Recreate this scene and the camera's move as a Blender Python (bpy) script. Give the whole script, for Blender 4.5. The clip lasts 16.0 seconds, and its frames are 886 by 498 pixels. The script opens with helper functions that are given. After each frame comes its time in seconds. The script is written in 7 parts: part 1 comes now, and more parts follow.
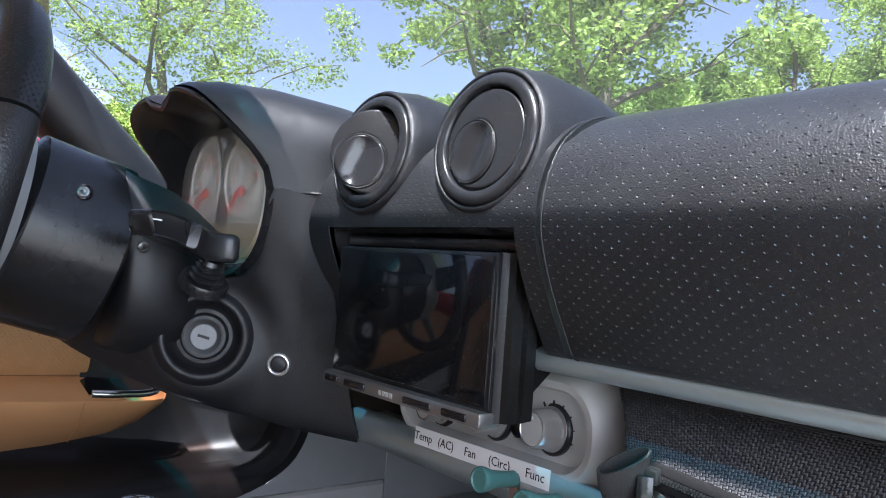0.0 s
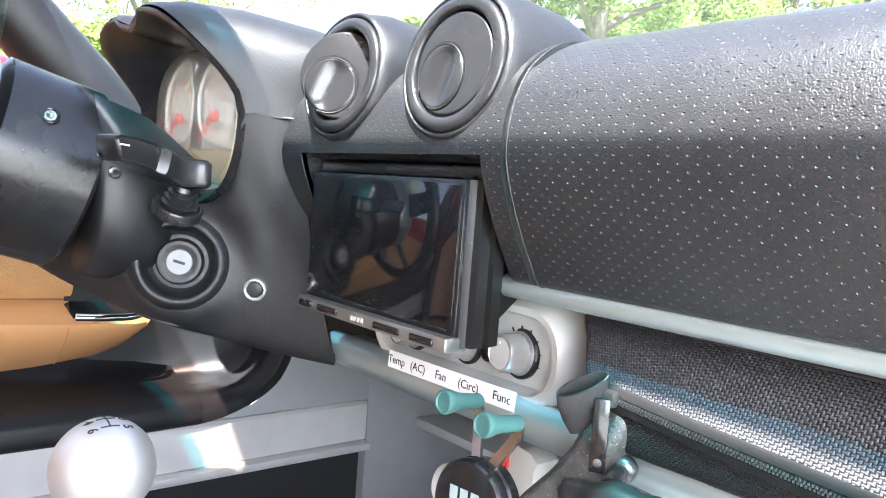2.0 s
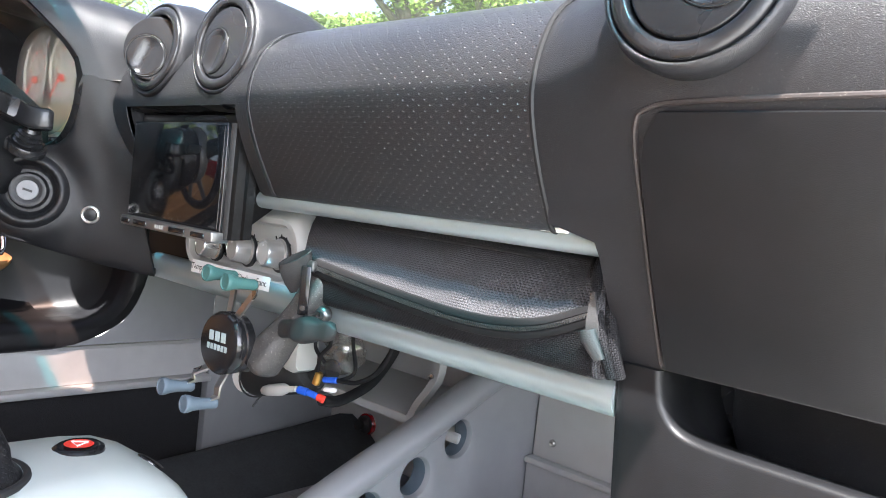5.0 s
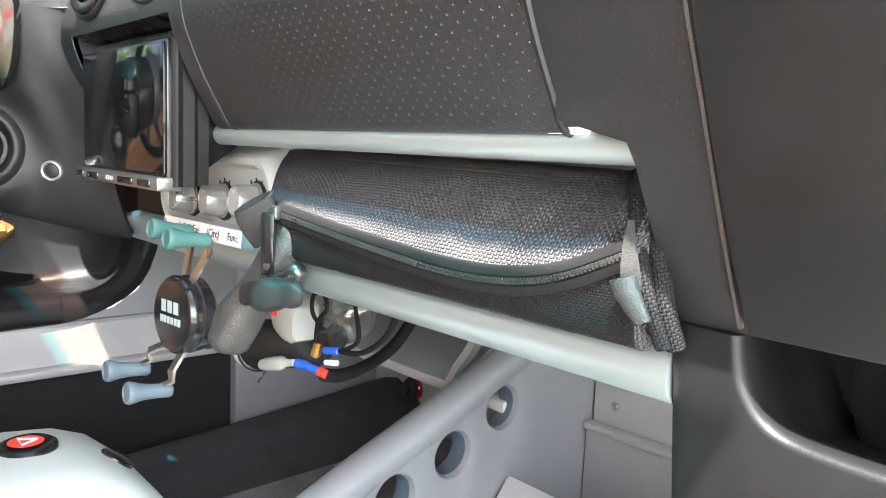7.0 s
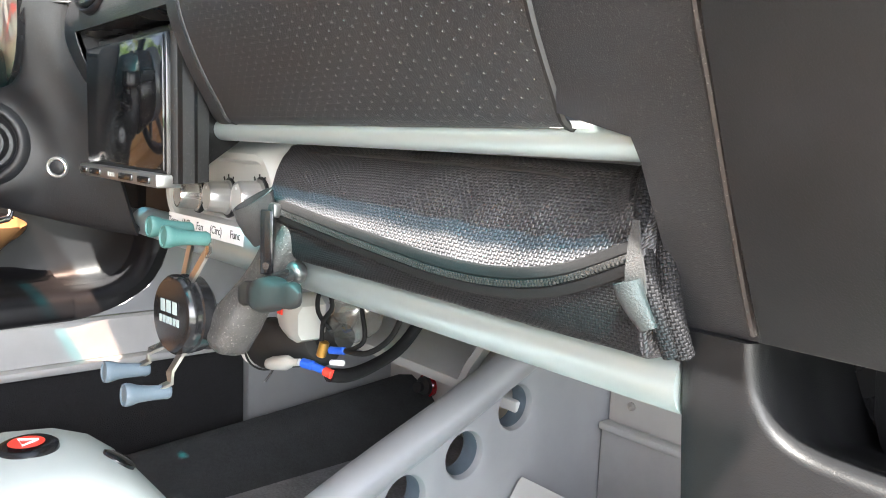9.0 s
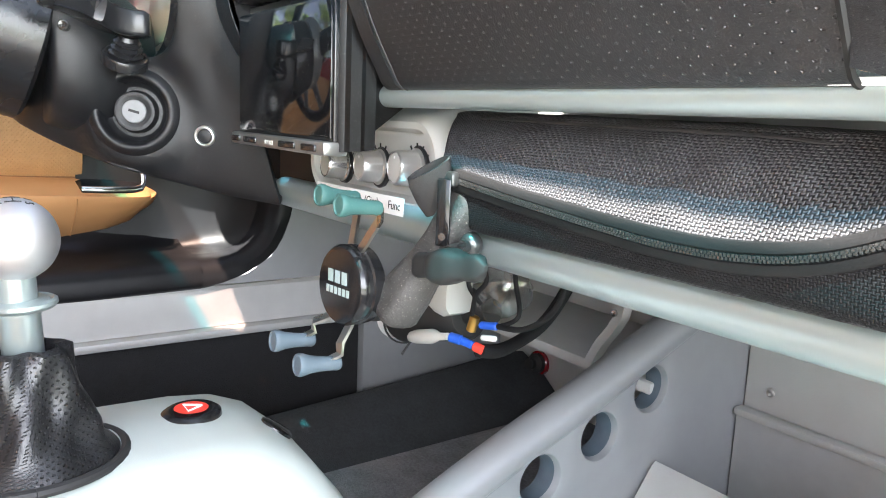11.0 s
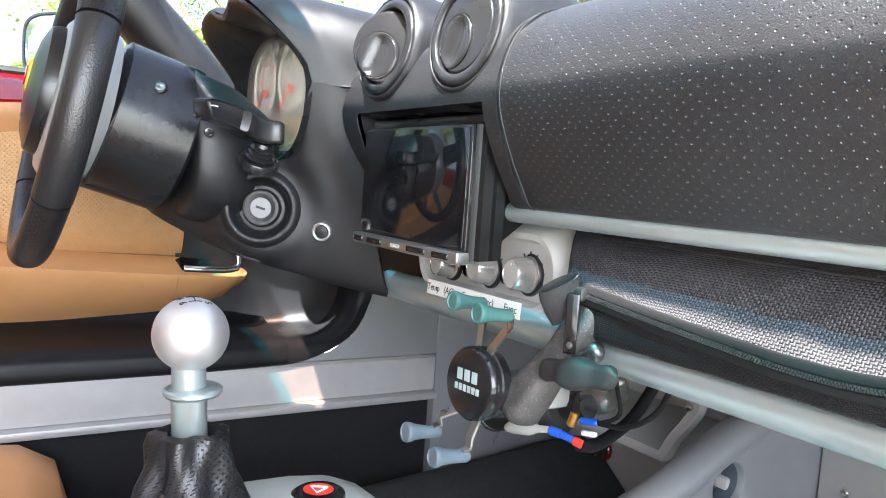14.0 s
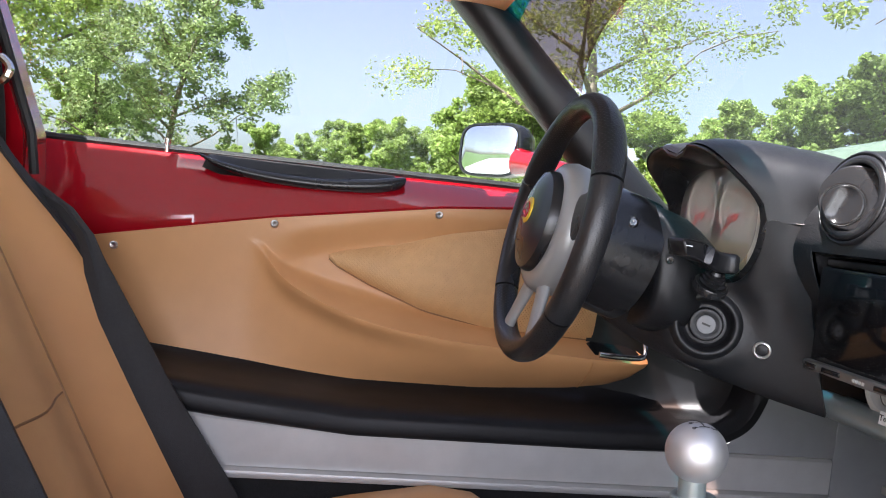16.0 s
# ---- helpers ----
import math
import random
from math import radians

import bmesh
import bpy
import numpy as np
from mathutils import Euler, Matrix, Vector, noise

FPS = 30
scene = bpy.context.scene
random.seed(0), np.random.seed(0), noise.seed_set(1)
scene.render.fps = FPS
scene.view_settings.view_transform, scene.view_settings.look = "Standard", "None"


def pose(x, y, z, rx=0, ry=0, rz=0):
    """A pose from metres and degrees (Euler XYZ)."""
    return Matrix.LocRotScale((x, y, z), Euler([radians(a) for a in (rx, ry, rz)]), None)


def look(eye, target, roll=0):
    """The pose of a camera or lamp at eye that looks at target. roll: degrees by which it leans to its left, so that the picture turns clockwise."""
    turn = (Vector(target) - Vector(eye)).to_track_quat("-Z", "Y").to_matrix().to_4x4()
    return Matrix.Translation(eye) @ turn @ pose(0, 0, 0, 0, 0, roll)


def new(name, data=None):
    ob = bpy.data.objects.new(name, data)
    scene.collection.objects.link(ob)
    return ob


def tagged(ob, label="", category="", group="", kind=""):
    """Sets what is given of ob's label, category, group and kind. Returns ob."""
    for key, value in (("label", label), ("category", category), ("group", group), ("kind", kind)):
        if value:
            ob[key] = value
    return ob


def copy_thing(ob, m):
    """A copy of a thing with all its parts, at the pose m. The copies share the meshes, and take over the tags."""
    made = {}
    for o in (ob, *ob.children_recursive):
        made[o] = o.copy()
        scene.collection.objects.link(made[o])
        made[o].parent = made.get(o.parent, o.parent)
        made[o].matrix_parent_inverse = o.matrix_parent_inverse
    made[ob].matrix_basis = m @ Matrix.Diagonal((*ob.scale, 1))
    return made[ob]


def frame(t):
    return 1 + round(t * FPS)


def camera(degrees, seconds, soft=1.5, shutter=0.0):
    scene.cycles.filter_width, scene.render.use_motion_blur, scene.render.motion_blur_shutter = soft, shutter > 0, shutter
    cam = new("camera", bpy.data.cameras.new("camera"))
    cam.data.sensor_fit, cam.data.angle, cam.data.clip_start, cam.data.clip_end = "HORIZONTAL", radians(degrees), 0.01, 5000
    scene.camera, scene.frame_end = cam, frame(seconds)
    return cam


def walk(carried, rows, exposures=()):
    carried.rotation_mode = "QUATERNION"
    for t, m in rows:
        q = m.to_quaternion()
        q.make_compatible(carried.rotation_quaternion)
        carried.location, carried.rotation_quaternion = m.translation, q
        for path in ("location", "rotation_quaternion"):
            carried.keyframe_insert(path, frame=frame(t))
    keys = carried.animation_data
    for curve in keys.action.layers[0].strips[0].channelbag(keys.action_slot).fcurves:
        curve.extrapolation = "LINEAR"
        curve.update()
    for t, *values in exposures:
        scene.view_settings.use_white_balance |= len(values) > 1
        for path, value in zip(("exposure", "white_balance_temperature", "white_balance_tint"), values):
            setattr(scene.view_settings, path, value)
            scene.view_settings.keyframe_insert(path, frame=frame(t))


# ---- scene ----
cam = camera(60.5, 16.0, 1.0)
PATH = [
    (0, (0.002, 0.033, 0.72), (-1.554, 1.288, 0.773), 4.2),
    (0.5, (-0.028, 0.055, 0.697), (-1.571, 1.326, 0.637), 4.5),
    (1, (-0.033, 0.062, 0.698), (-1.567, 1.341, 0.594), 4.6),
    (1.5, (-0.022, 0.065, 0.704), (-1.558, 1.341, 0.587), 4.5),
    (2, (0.013, 0.045, 0.723), (-1.52, 1.322, 0.579), 4.4),
    (2.5, (0.097, -0.005, 0.723), (-1.421, 1.291, 0.601), 5.0),
    (3, (0.179, -0.036, 0.761), (-1.302, 1.304, 0.656), 5.5),
    (3.5, (0.194, -0.032, 0.756), (-1.253, 1.345, 0.659), 6.0),
    (4, (0.225, -0.036, 0.732), (-1.163, 1.402, 0.637), 6.4),
    (4.5, (0.257, -0.026, 0.706), (-1.105, 1.435, 0.606), 6.3),
    (4.7, (0.273, -0.021, 0.688), (-1.086, 1.442, 0.584), 6.4),
    (6.8, (0.213, 0.13, 0.667), (-1.24, 1.482, 0.417), 2.9),
    (7, (0.202, 0.135, 0.662), (-1.271, 1.464, 0.408), 2.6),
    (7.5, (0.189, 0.14, 0.649), (-1.31, 1.436, 0.381), 2.3),
    (8, (0.197, 0.144, 0.653), (-1.302, 1.439, 0.378), 2.3),
    (8.5, (0.199, 0.145, 0.657), (-1.301, 1.44, 0.384), 2.3),
    (9, (0.196, 0.154, 0.663), (-1.31, 1.442, 0.392), 2.4),
    (9.5, (0.194, 0.153, 0.662), (-1.325, 1.422, 0.373), 2.5),
    (10, (0.174, 0.139, 0.653), (-1.384, 1.348, 0.324), 2.5),
    (10.2, (0.151, 0.131, 0.652), (-1.43, 1.307, 0.307), 2.3),
    (12.3, (0.136, 0.111, 0.661), (-1.5, 1.213, 0.33), 2.7),
    (12.5, (0.139, 0.11, 0.661), (-1.495, 1.216, 0.333), 2.8),
    (13, (0.139, 0.104, 0.662), (-1.493, 1.22, 0.36), 3.1),
    (13.5, (0.141, 0.081, 0.674), (-1.5, 1.198, 0.429), 3.4),
    (14, (0.145, 0.03, 0.685), (-1.544, 1.088, 0.517), 4.1),
    (14.5, (0.184, -0.074, 0.689), (-1.587, 0.848, 0.574), 5.0),
    (15, (0.227, -0.102, 0.711), (-1.625, 0.647, 0.622), 5.3),
    (15.5, (0.224, -0.116, 0.729), (-1.696, 0.437, 0.635), 5.6),
    (16, (0.21, -0.163, 0.756), (-1.765, 0.135, 0.642), 5.9),
]
walk(cam, [(t, look(eye, target, roll)) for t, eye, target, roll in PATH],
     [(0.0, 2.4, 5670, 13), (0.5, 3.45, 5820, 12), (1.0, 4.05, 5920, 11), (1.5, 4.2, 5970, 11), (2.0, 4.05, 6020, 11), (2.5, 3.7, 6020, 12), (3.0, 3.4, 6070, 13), (4.0, 3.15, 6070, 13), (4.5, 3.25, 6070, 13), (7.0, 3.95, 6450, 9), (9.0, 4.0, 6500, 9), (12.5, 3.7, 6200, 9), (13.5, 3.7, 6200, 10), (14.0, 3.65, 6150, 10), (14.5, 3.2, 5920, 11), (15.0, 2.8, 5920, 12), (15.5, 2.6, 6110, 17), (16.0, 2.55, 6160, 17)])

# ---- world, sun, exposure ----
world = bpy.data.worlds.new("world")
scene.world = world
world.use_nodes = True
wn = world.node_tree
wbg = wn.nodes["Background"]
sky = wn.nodes.new("ShaderNodeTexSky")
sky.sky_type = 'NISHITA'
sky.sun_disc = False
SUN_DIR = Vector((0.35, -0.50, 1.0)).normalized()
sky.sun_elevation = math.asin(SUN_DIR.z)
sky.sun_rotation = math.atan2(SUN_DIR.x, SUN_DIR.y)
sky.dust_density = 2.6
sky.air_density = 0.9
haze = wn.nodes.new("ShaderNodeHueSaturation")
haze.inputs["Hue"].default_value = 0.53
haze.inputs["Saturation"].default_value = 0.72
haze.inputs["Value"].default_value = 0.95
wn.links.new(sky.outputs[0], haze.inputs["Color"])
wn.links.new(haze.outputs[0], wbg.inputs[0])
wbg.inputs[1].default_value = 0.068
sun_data = bpy.data.lights.new("sun", 'SUN')
sun_data.energy = 3.8
sun_data.angle = radians(0.8)
sun_data.color = (1.0, 0.95, 0.88)
sun = new("sun", sun_data)
sun.matrix_world = look(SUN_DIR * 50, (0, 0, 0))
# area lamp added outside the open passenger side to brighten the cabin
fill_light = bpy.data.lights.new("passenger_fill", 'AREA')
fill_light.shape = 'RECTANGLE'
fill_light.size, fill_light.size_y = 1.5, 0.80
fill_light.energy = 5.0
fill_light.color = (0.97, 0.98, 1.0)
fill_lamp = new("passenger_fill", fill_light)
fill_lamp.matrix_world = look((1.25, -0.25, 0.95), (-0.6, 0.10, 0.45))


# ---- materials ----
def mat(name, color, rough=0.5, metal=0.0, vary=0.15, scale=60.0, bump=0.0, bump_scale=400.0, rand=0.0, coat=0.0, spec=0.5, dirt=0.0):
    """A surface with colour variation at two scales and a fine relief, in metres."""
    m = bpy.data.materials.new(name)
    m.use_nodes = True
    nt = m.node_tree
    N, L = nt.nodes, nt.links
    b = N["Principled BSDF"]
    b.inputs["Roughness"].default_value = rough
    b.inputs["Metallic"].default_value = metal
    b.inputs["Coat Weight"].default_value = coat
    b.inputs["Coat Roughness"].default_value = 0.05
    b.inputs["Specular IOR Level"].default_value = spec
    tc = N.new("ShaderNodeTexCoord")
    n1 = N.new("ShaderNodeTexNoise")
    n1.inputs["Scale"].default_value = scale
    n1.inputs["Detail"].default_value = 6
    n2 = N.new("ShaderNodeTexNoise")
    n2.inputs["Scale"].default_value = scale * 0.13
    n2.inputs["Detail"].default_value = 3
    L.new(tc.outputs["Object"], n1.inputs["Vector"])
    L.new(tc.outputs["Object"], n2.inputs["Vector"])
    mx = N.new("ShaderNodeMath")
    mx.operation = 'ADD'
    L.new(n1.outputs["Fac"], mx.inputs[0])
    L.new(n2.outputs["Fac"], mx.inputs[1])
    src = mx.outputs[0]
    if rand:
        oi = N.new("ShaderNodeObjectInfo")
        ra = N.new("ShaderNodeMath")
        ra.operation = 'MULTIPLY_ADD'
        L.new(oi.outputs["Random"], ra.inputs[0])
        ra.inputs[1].default_value = rand
        L.new(src, ra.inputs[2])
        src = ra.outputs[0]
    mr = N.new("ShaderNodeMapRange")
    mr.inputs["From Min"].default_value = 0.6
    mr.inputs["From Max"].default_value = 1.4 + rand
    mr.inputs["To Min"].default_value = 1.0 - vary
    mr.inputs["To Max"].default_value = 1.0 + vary
    L.new(src, mr.inputs["Value"])
    cm = N.new("ShaderNodeMix")
    cm.data_type = 'RGBA'
    cm.blend_type = 'MULTIPLY'
    cm.inputs["Factor"].default_value = 1.0
    cm.inputs["A"].default_value = (*color, 1)
    L.new(mr.outputs["Result"], cm.inputs["B"])
    L.new(cm.outputs["Result"], b.inputs["Base Color"])
    rr = N.new("ShaderNodeMapRange")
    rr.inputs["From Min"].default_value = 0.3
    rr.inputs["From Max"].default_value = 0.7
    rr.inputs["To Min"].default_value = max(0.02, rough - 0.06)
    rr.inputs["To Max"].default_value = min(1.0, rough + 0.06)
    L.new(n2.outputs["Fac"], rr.inputs["Value"])
    L.new(rr.outputs["Result"], b.inputs["Roughness"])
    if dirt:
        dn = N.new("ShaderNodeTexNoise")
        dn.inputs["Scale"].default_value = 900
        dn.inputs["Detail"].default_value = 2
        L.new(tc.outputs["Object"], dn.inputs["Vector"])
        dr = N.new("ShaderNodeMapRange")
        dr.inputs["From Min"].default_value = 0.64
        dr.inputs["From Max"].default_value = 0.71
        dr.inputs["To Max"].default_value = dirt
        L.new(dn.outputs["Fac"], dr.inputs["Value"])
        dm = N.new("ShaderNodeMix")
        dm.data_type = 'RGBA'
        dm.inputs["B"].default_value = (0.35, 0.33, 0.30, 1)
        L.new(dr.outputs["Result"], dm.inputs["Factor"])
        L.new(cm.outputs["Result"], dm.inputs["A"])
        L.new(dm.outputs["Result"], b.inputs["Base Color"])
    if bump:
        bn = N.new("ShaderNodeTexNoise")
        bn.inputs["Scale"].default_value = bump_scale
        bn.inputs["Detail"].default_value = 3
        L.new(tc.outputs["Object"], bn.inputs["Vector"])
        bp = N.new("ShaderNodeBump")
        bp.inputs["Strength"].default_value = 1.0
        bp.inputs["Distance"].default_value = bump
        L.new(bn.outputs["Fac"], bp.inputs["Height"])
        L.new(bp.outputs["Normal"], b.inputs["Normal"])
    return m


def bsdf(m):
    return m.node_tree.nodes["Principled BSDF"]


def dimples(m, pitch, size, depth, raised=False):
    """Adds a staggered grid of small round dimples, laid out in the UV map's metres."""
    nt = m.node_tree
    N, L = nt.nodes, nt.links
    uv = N.new("ShaderNodeUVMap")
    sc = N.new("ShaderNodeVectorMath")
    sc.operation = 'MULTIPLY'
    sc.inputs[1].default_value = (1.414 / pitch[0], 1.414 / pitch[1], 0)
    L.new(uv.outputs["UV"], sc.inputs[0])
    rot = N.new("ShaderNodeVectorRotate")
    rot.rotation_type = 'Z_AXIS'
    rot.inputs["Angle"].default_value = radians(45)
    L.new(sc.outputs["Vector"], rot.inputs["Vector"])
    fr = N.new("ShaderNodeVectorMath")
    fr.operation = 'FRACTION'
    L.new(rot.outputs["Vector"], fr.inputs[0])
    sb = N.new("ShaderNodeVectorMath")
    sb.operation = 'SUBTRACT'
    sb.inputs[1].default_value = (0.5, 0.5, 0)
    L.new(fr.outputs["Vector"], sb.inputs[0])
    ln = N.new("ShaderNodeVectorMath")
    ln.operation = 'LENGTH'
    L.new(sb.outputs["Vector"], ln.inputs[0])
    mr = N.new("ShaderNodeMapRange")
    mr.interpolation_type = 'SMOOTHSTEP'
    mr.inputs["From Min"].default_value = size * 0.35
    mr.inputs["From Max"].default_value = size
    mr.inputs["To Min"].default_value = 1.0 if raised else 0.0
    mr.inputs["To Max"].default_value = 0.0 if raised else 1.0
    L.new(ln.outputs["Value"], mr.inputs["Value"])
    bp = N.new("ShaderNodeBump")
    bp.inputs["Strength"].default_value = 1.0
    bp.inputs["Distance"].default_value = depth
    L.new(mr.outputs["Result"], bp.inputs["Height"])
    old = [l.from_socket for l in bsdf(m).inputs["Normal"].links]
    if old:
        L.new(old[0], bp.inputs["Normal"])
    L.new(bp.outputs["Normal"], bsdf(m).inputs["Normal"])
    return m


def weave(m, pitch, depth):
    """Adds the relief of a coarse woven cloth, in the UV map's metres."""
    nt = m.node_tree
    N, L = nt.nodes, nt.links
    uv = N.new("ShaderNodeUVMap")
    ck = N.new("ShaderNodeTexChecker")
    ck.inputs["Scale"].default_value = 1.0 / pitch
    L.new(uv.outputs["UV"], ck.inputs["Vector"])
    waves = []
    for axis in ('X', 'Y'):
        w = N.new("ShaderNodeTexWave")
        w.bands_direction = axis
        w.inputs["Scale"].default_value = 0.314 / pitch
        w.inputs["Distortion"].default_value = 0.6
        w.inputs["Detail"].default_value = 0
        L.new(uv.outputs["UV"], w.inputs["Vector"])
        waves.append(w)
    mx = N.new("ShaderNodeMix")
    mx.data_type = 'FLOAT'
    L.new(ck.outputs["Fac"], mx.inputs["Factor"])
    L.new(waves[0].outputs["Fac"], mx.inputs["A"])
    L.new(waves[1].outputs["Fac"], mx.inputs["B"])
    bp = N.new("ShaderNodeBump")
    bp.inputs["Strength"].default_value = 1.0
    bp.inputs["Distance"].default_value = depth
    L.new(mx.outputs["Result"], bp.inputs["Height"])
    L.new(bp.outputs["Normal"], bsdf(m).inputs["Normal"])
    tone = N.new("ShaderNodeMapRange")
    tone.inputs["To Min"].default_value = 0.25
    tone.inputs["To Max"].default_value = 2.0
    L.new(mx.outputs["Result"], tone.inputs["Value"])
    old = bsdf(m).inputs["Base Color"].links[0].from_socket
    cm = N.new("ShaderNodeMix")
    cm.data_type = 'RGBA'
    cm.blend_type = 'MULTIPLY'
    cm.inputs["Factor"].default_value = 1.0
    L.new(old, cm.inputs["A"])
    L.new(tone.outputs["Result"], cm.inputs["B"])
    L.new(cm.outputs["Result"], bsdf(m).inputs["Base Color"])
    return m


def glass(name, tint=(1, 1, 1), gloss=0.06, dust=0.0):
    m = bpy.data.materials.new(name)
    m.use_nodes = True
    nt = m.node_tree
    N, L = nt.nodes, nt.links
    tr = N.new("ShaderNodeBsdfTransparent")
    tr.inputs[0].default_value = (*tint, 1)
    gl = N.new("ShaderNodeBsdfGlossy")
    gl.inputs["Roughness"].default_value = 0.02
    mix = N.new("ShaderNodeMixShader")
    mix.inputs[0].default_value = gloss
    L.new(tr.outputs[0], mix.inputs[1])
    L.new(gl.outputs[0], mix.inputs[2])
    out = mix.outputs[0]
    if dust:
        tl = N.new("ShaderNodeBsdfTranslucent")
        tl.inputs[0].default_value = (0.9, 0.9, 0.9, 1)
        md = N.new("ShaderNodeMixShader")
        md.inputs[0].default_value = dust
        L.new(out, md.inputs[1])
        L.new(tl.outputs[0], md.inputs[2])
        out = md.outputs[0]
    L.new(out, N["Material Output"].inputs[0])
    return m


DASH = dimples(mat("dimpled black dash vinyl", (0.0135, 0.0140, 0.0155), 0.33, vary=0.2, bump=0.00042, bump_scale=1100, spec=0.8, dirt=0.06), (0.0104, 0.0076), 0.15, 0.0006)
VINYL = mat("grained black vinyl", (0.0105, 0.0110, 0.0125), 0.36, vary=0.25, bump=0.00034, bump_scale=1700, dirt=0.11, spec=0.5)
LOWVINYL = mat("smooth black moulding", (0.0060, 0.0063, 0.0070), 0.42, vary=0.25, bump=0.00012, bump_scale=1500, spec=0.28)
PLASTIC = mat("matt black plastic", (0.0140, 0.0143, 0.0155), 0.27, vary=0.2, bump=0.0001, bump_scale=900)
GLOSSY = mat("glossy black plastic", (0.012, 0.012, 0.013), 0.18, vary=0.2)
RUBBER = mat("black rubber", (0.016, 0.016, 0.016), 0.65, vary=0.25)
LEATHER = mat("black leather", (0.016, 0.016, 0.017), 0.31, vary=0.25, bump=0.0004, bump_scale=500)
PERF = dimples(mat("perforated black leather", (0.011, 0.011, 0.012), 0.34, vary=0.25, bump=0.0003, bump_scale=500), (0.0062, 0.0052), 0.24, 0.0010)
TAN = mat("tan leather", (0.55, 0.285, 0.120), 0.40, vary=0.06, scale=25, bump=0.00018, bump_scale=800)
TANPERF = dimples(mat("perforated tan leather", (0.60, 0.35, 0.155), 0.60, vary=0.08, scale=60, bump=0.0001, bump_scale=700), (0.0068, 0.0058), 0.27, 0.0018)
SUEDE = mat("tan suede", (0.57, 0.32, 0.14), 0.9, vary=0.07, scale=30, bump=0.0001, bump_scale=1500)
SILVER = mat("silver anodised aluminium", (0.40, 0.47, 0.47), 0.34, metal=0.65, vary=0.06, scale=30, bump=0.00002, bump_scale=2000)
WEB = mat("grey painted aluminium", (0.315, 0.325, 0.33), 0.42, metal=0.25, vary=0.07, scale=30, bump=0.00006, bump_scale=900)
ALLOY = mat("brushed bare aluminium", (0.50, 0.50, 0.49), 0.42, metal=0.35, vary=0.08, scale=40)
CHROME = mat("chrome", (0.75, 0.75, 0.75), 0.10, metal=1.0, vary=0.05)
STEEL = mat("steel screw", (0.55, 0.53, 0.50), 0.3, metal=1.0, vary=0.1)
GREYPL = mat("pale grey moulded plastic", (0.47, 0.475, 0.45), 0.45, vary=0.06, scale=25, bump=0.00006, bump_scale=900)
PALE = mat("pale grey painted console", (0.40, 0.44, 0.42), 0.42, vary=0.06, scale=25, bump=0.00008, bump_scale=1200)
RED = mat("red car paint", (0.28, 0.003, 0.008), 0.14, vary=0.04, coat=1.0)
CARPET = mat("black carpet", (0.014, 0.014, 0.015), 0.95, vary=0.4, scale=300, bump=0.002, bump_scale=600)
CREAM = mat("cream gauge face", (0.66, 0.63, 0.56), 0.55, vary=0.05)
ORANGE = mat("red gauge needle", (0.80, 0.05, 0.03), 0.5, vary=0.05)
PAPER = mat("white label paper", (0.78, 0.78, 0.76), 0.7, vary=0.03)
INK = mat("black ink", (0.02, 0.02, 0.02), 0.7, vary=0.1)
WHITE = mat("white print", (0.80, 0.80, 0.80), 0.6, vary=0.05)
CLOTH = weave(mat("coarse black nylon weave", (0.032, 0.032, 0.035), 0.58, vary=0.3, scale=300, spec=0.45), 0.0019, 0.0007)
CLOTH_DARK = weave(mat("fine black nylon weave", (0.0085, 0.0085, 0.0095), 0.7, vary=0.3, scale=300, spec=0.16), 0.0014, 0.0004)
WEBBING = mat("grey nylon webbing", (0.034, 0.034, 0.034), 0.5, vary=0.25, scale=400, bump=0.0005, bump_scale=1200)
BROWN = mat("rubbed brown-black trim", (0.022, 0.018, 0.017), 0.5, vary=0.5, dirt=0.25)
# the pads' slate rubber with teal light put into its colour
TEAL_LIT = mat("slate rubber with teal light in its colour", (0.050, 0.135, 0.125), 0.55, vary=0.2, dirt=0.15)
SLATE = mat("blue-grey rubber", (0.085, 0.115, 0.14), 0.55, vary=0.2, dirt=0.1)
PANE = glass("windscreen glass", (0.80, 0.86, 0.84), 0.05, 0.010)
SIDEPANE = glass("side window glass", (0.84, 0.88, 0.87), 0.04)
PANEL = mat("pale painted bulkhead", (0.50, 0.50, 0.48), 0.5, vary=0.08, scale=20, bump=0.0002, bump_scale=300)
ROLL = mat("worn black carpet", (0.036, 0.039, 0.041), 0.95, vary=0.4, scale=250, bump=0.0015, bump_scale=700)
MAT = mat("worn grey carpet", (0.22, 0.221, 0.224), 0.95, vary=0.4, scale=250, bump=0.0015, bump_scale=700)
BAGGY = glass("crumpled clear plastic", (0.80, 0.79, 0.77), 0.16, 0.12)
BINDING = mat("black nylon binding", (0.007, 0.007, 0.0075), 0.75, spec=0.25, vary=0.3, scale=300, bump=0.00025, bump_scale=900)
DULL = mat("dull grey print", (0.30, 0.36, 0.36), 0.6, vary=0.1)
DUSTY = mat("dusty black metal", (0.005, 0.005, 0.005), 0.45, vary=0.4, scale=200, dirt=0.08, spec=0.25)
SATIN = mat("satin chrome", (0.72, 0.71, 0.69), 0.28, metal=0.85, vary=0.05)
ZIPMETAL = mat("dark zip metal", (0.13, 0.13, 0.13), 0.3, metal=0.8, vary=0.2)
CREASE = mat("dark tan for seams and crease shade", (0.27, 0.14, 0.06), 0.7, vary=0.2)
# near black for dark joints, the vent throat and shade painted into gaps
VOID = mat("near black for joints and painted shade", (0.003, 0.003, 0.003), 0.6, vary=0.1)
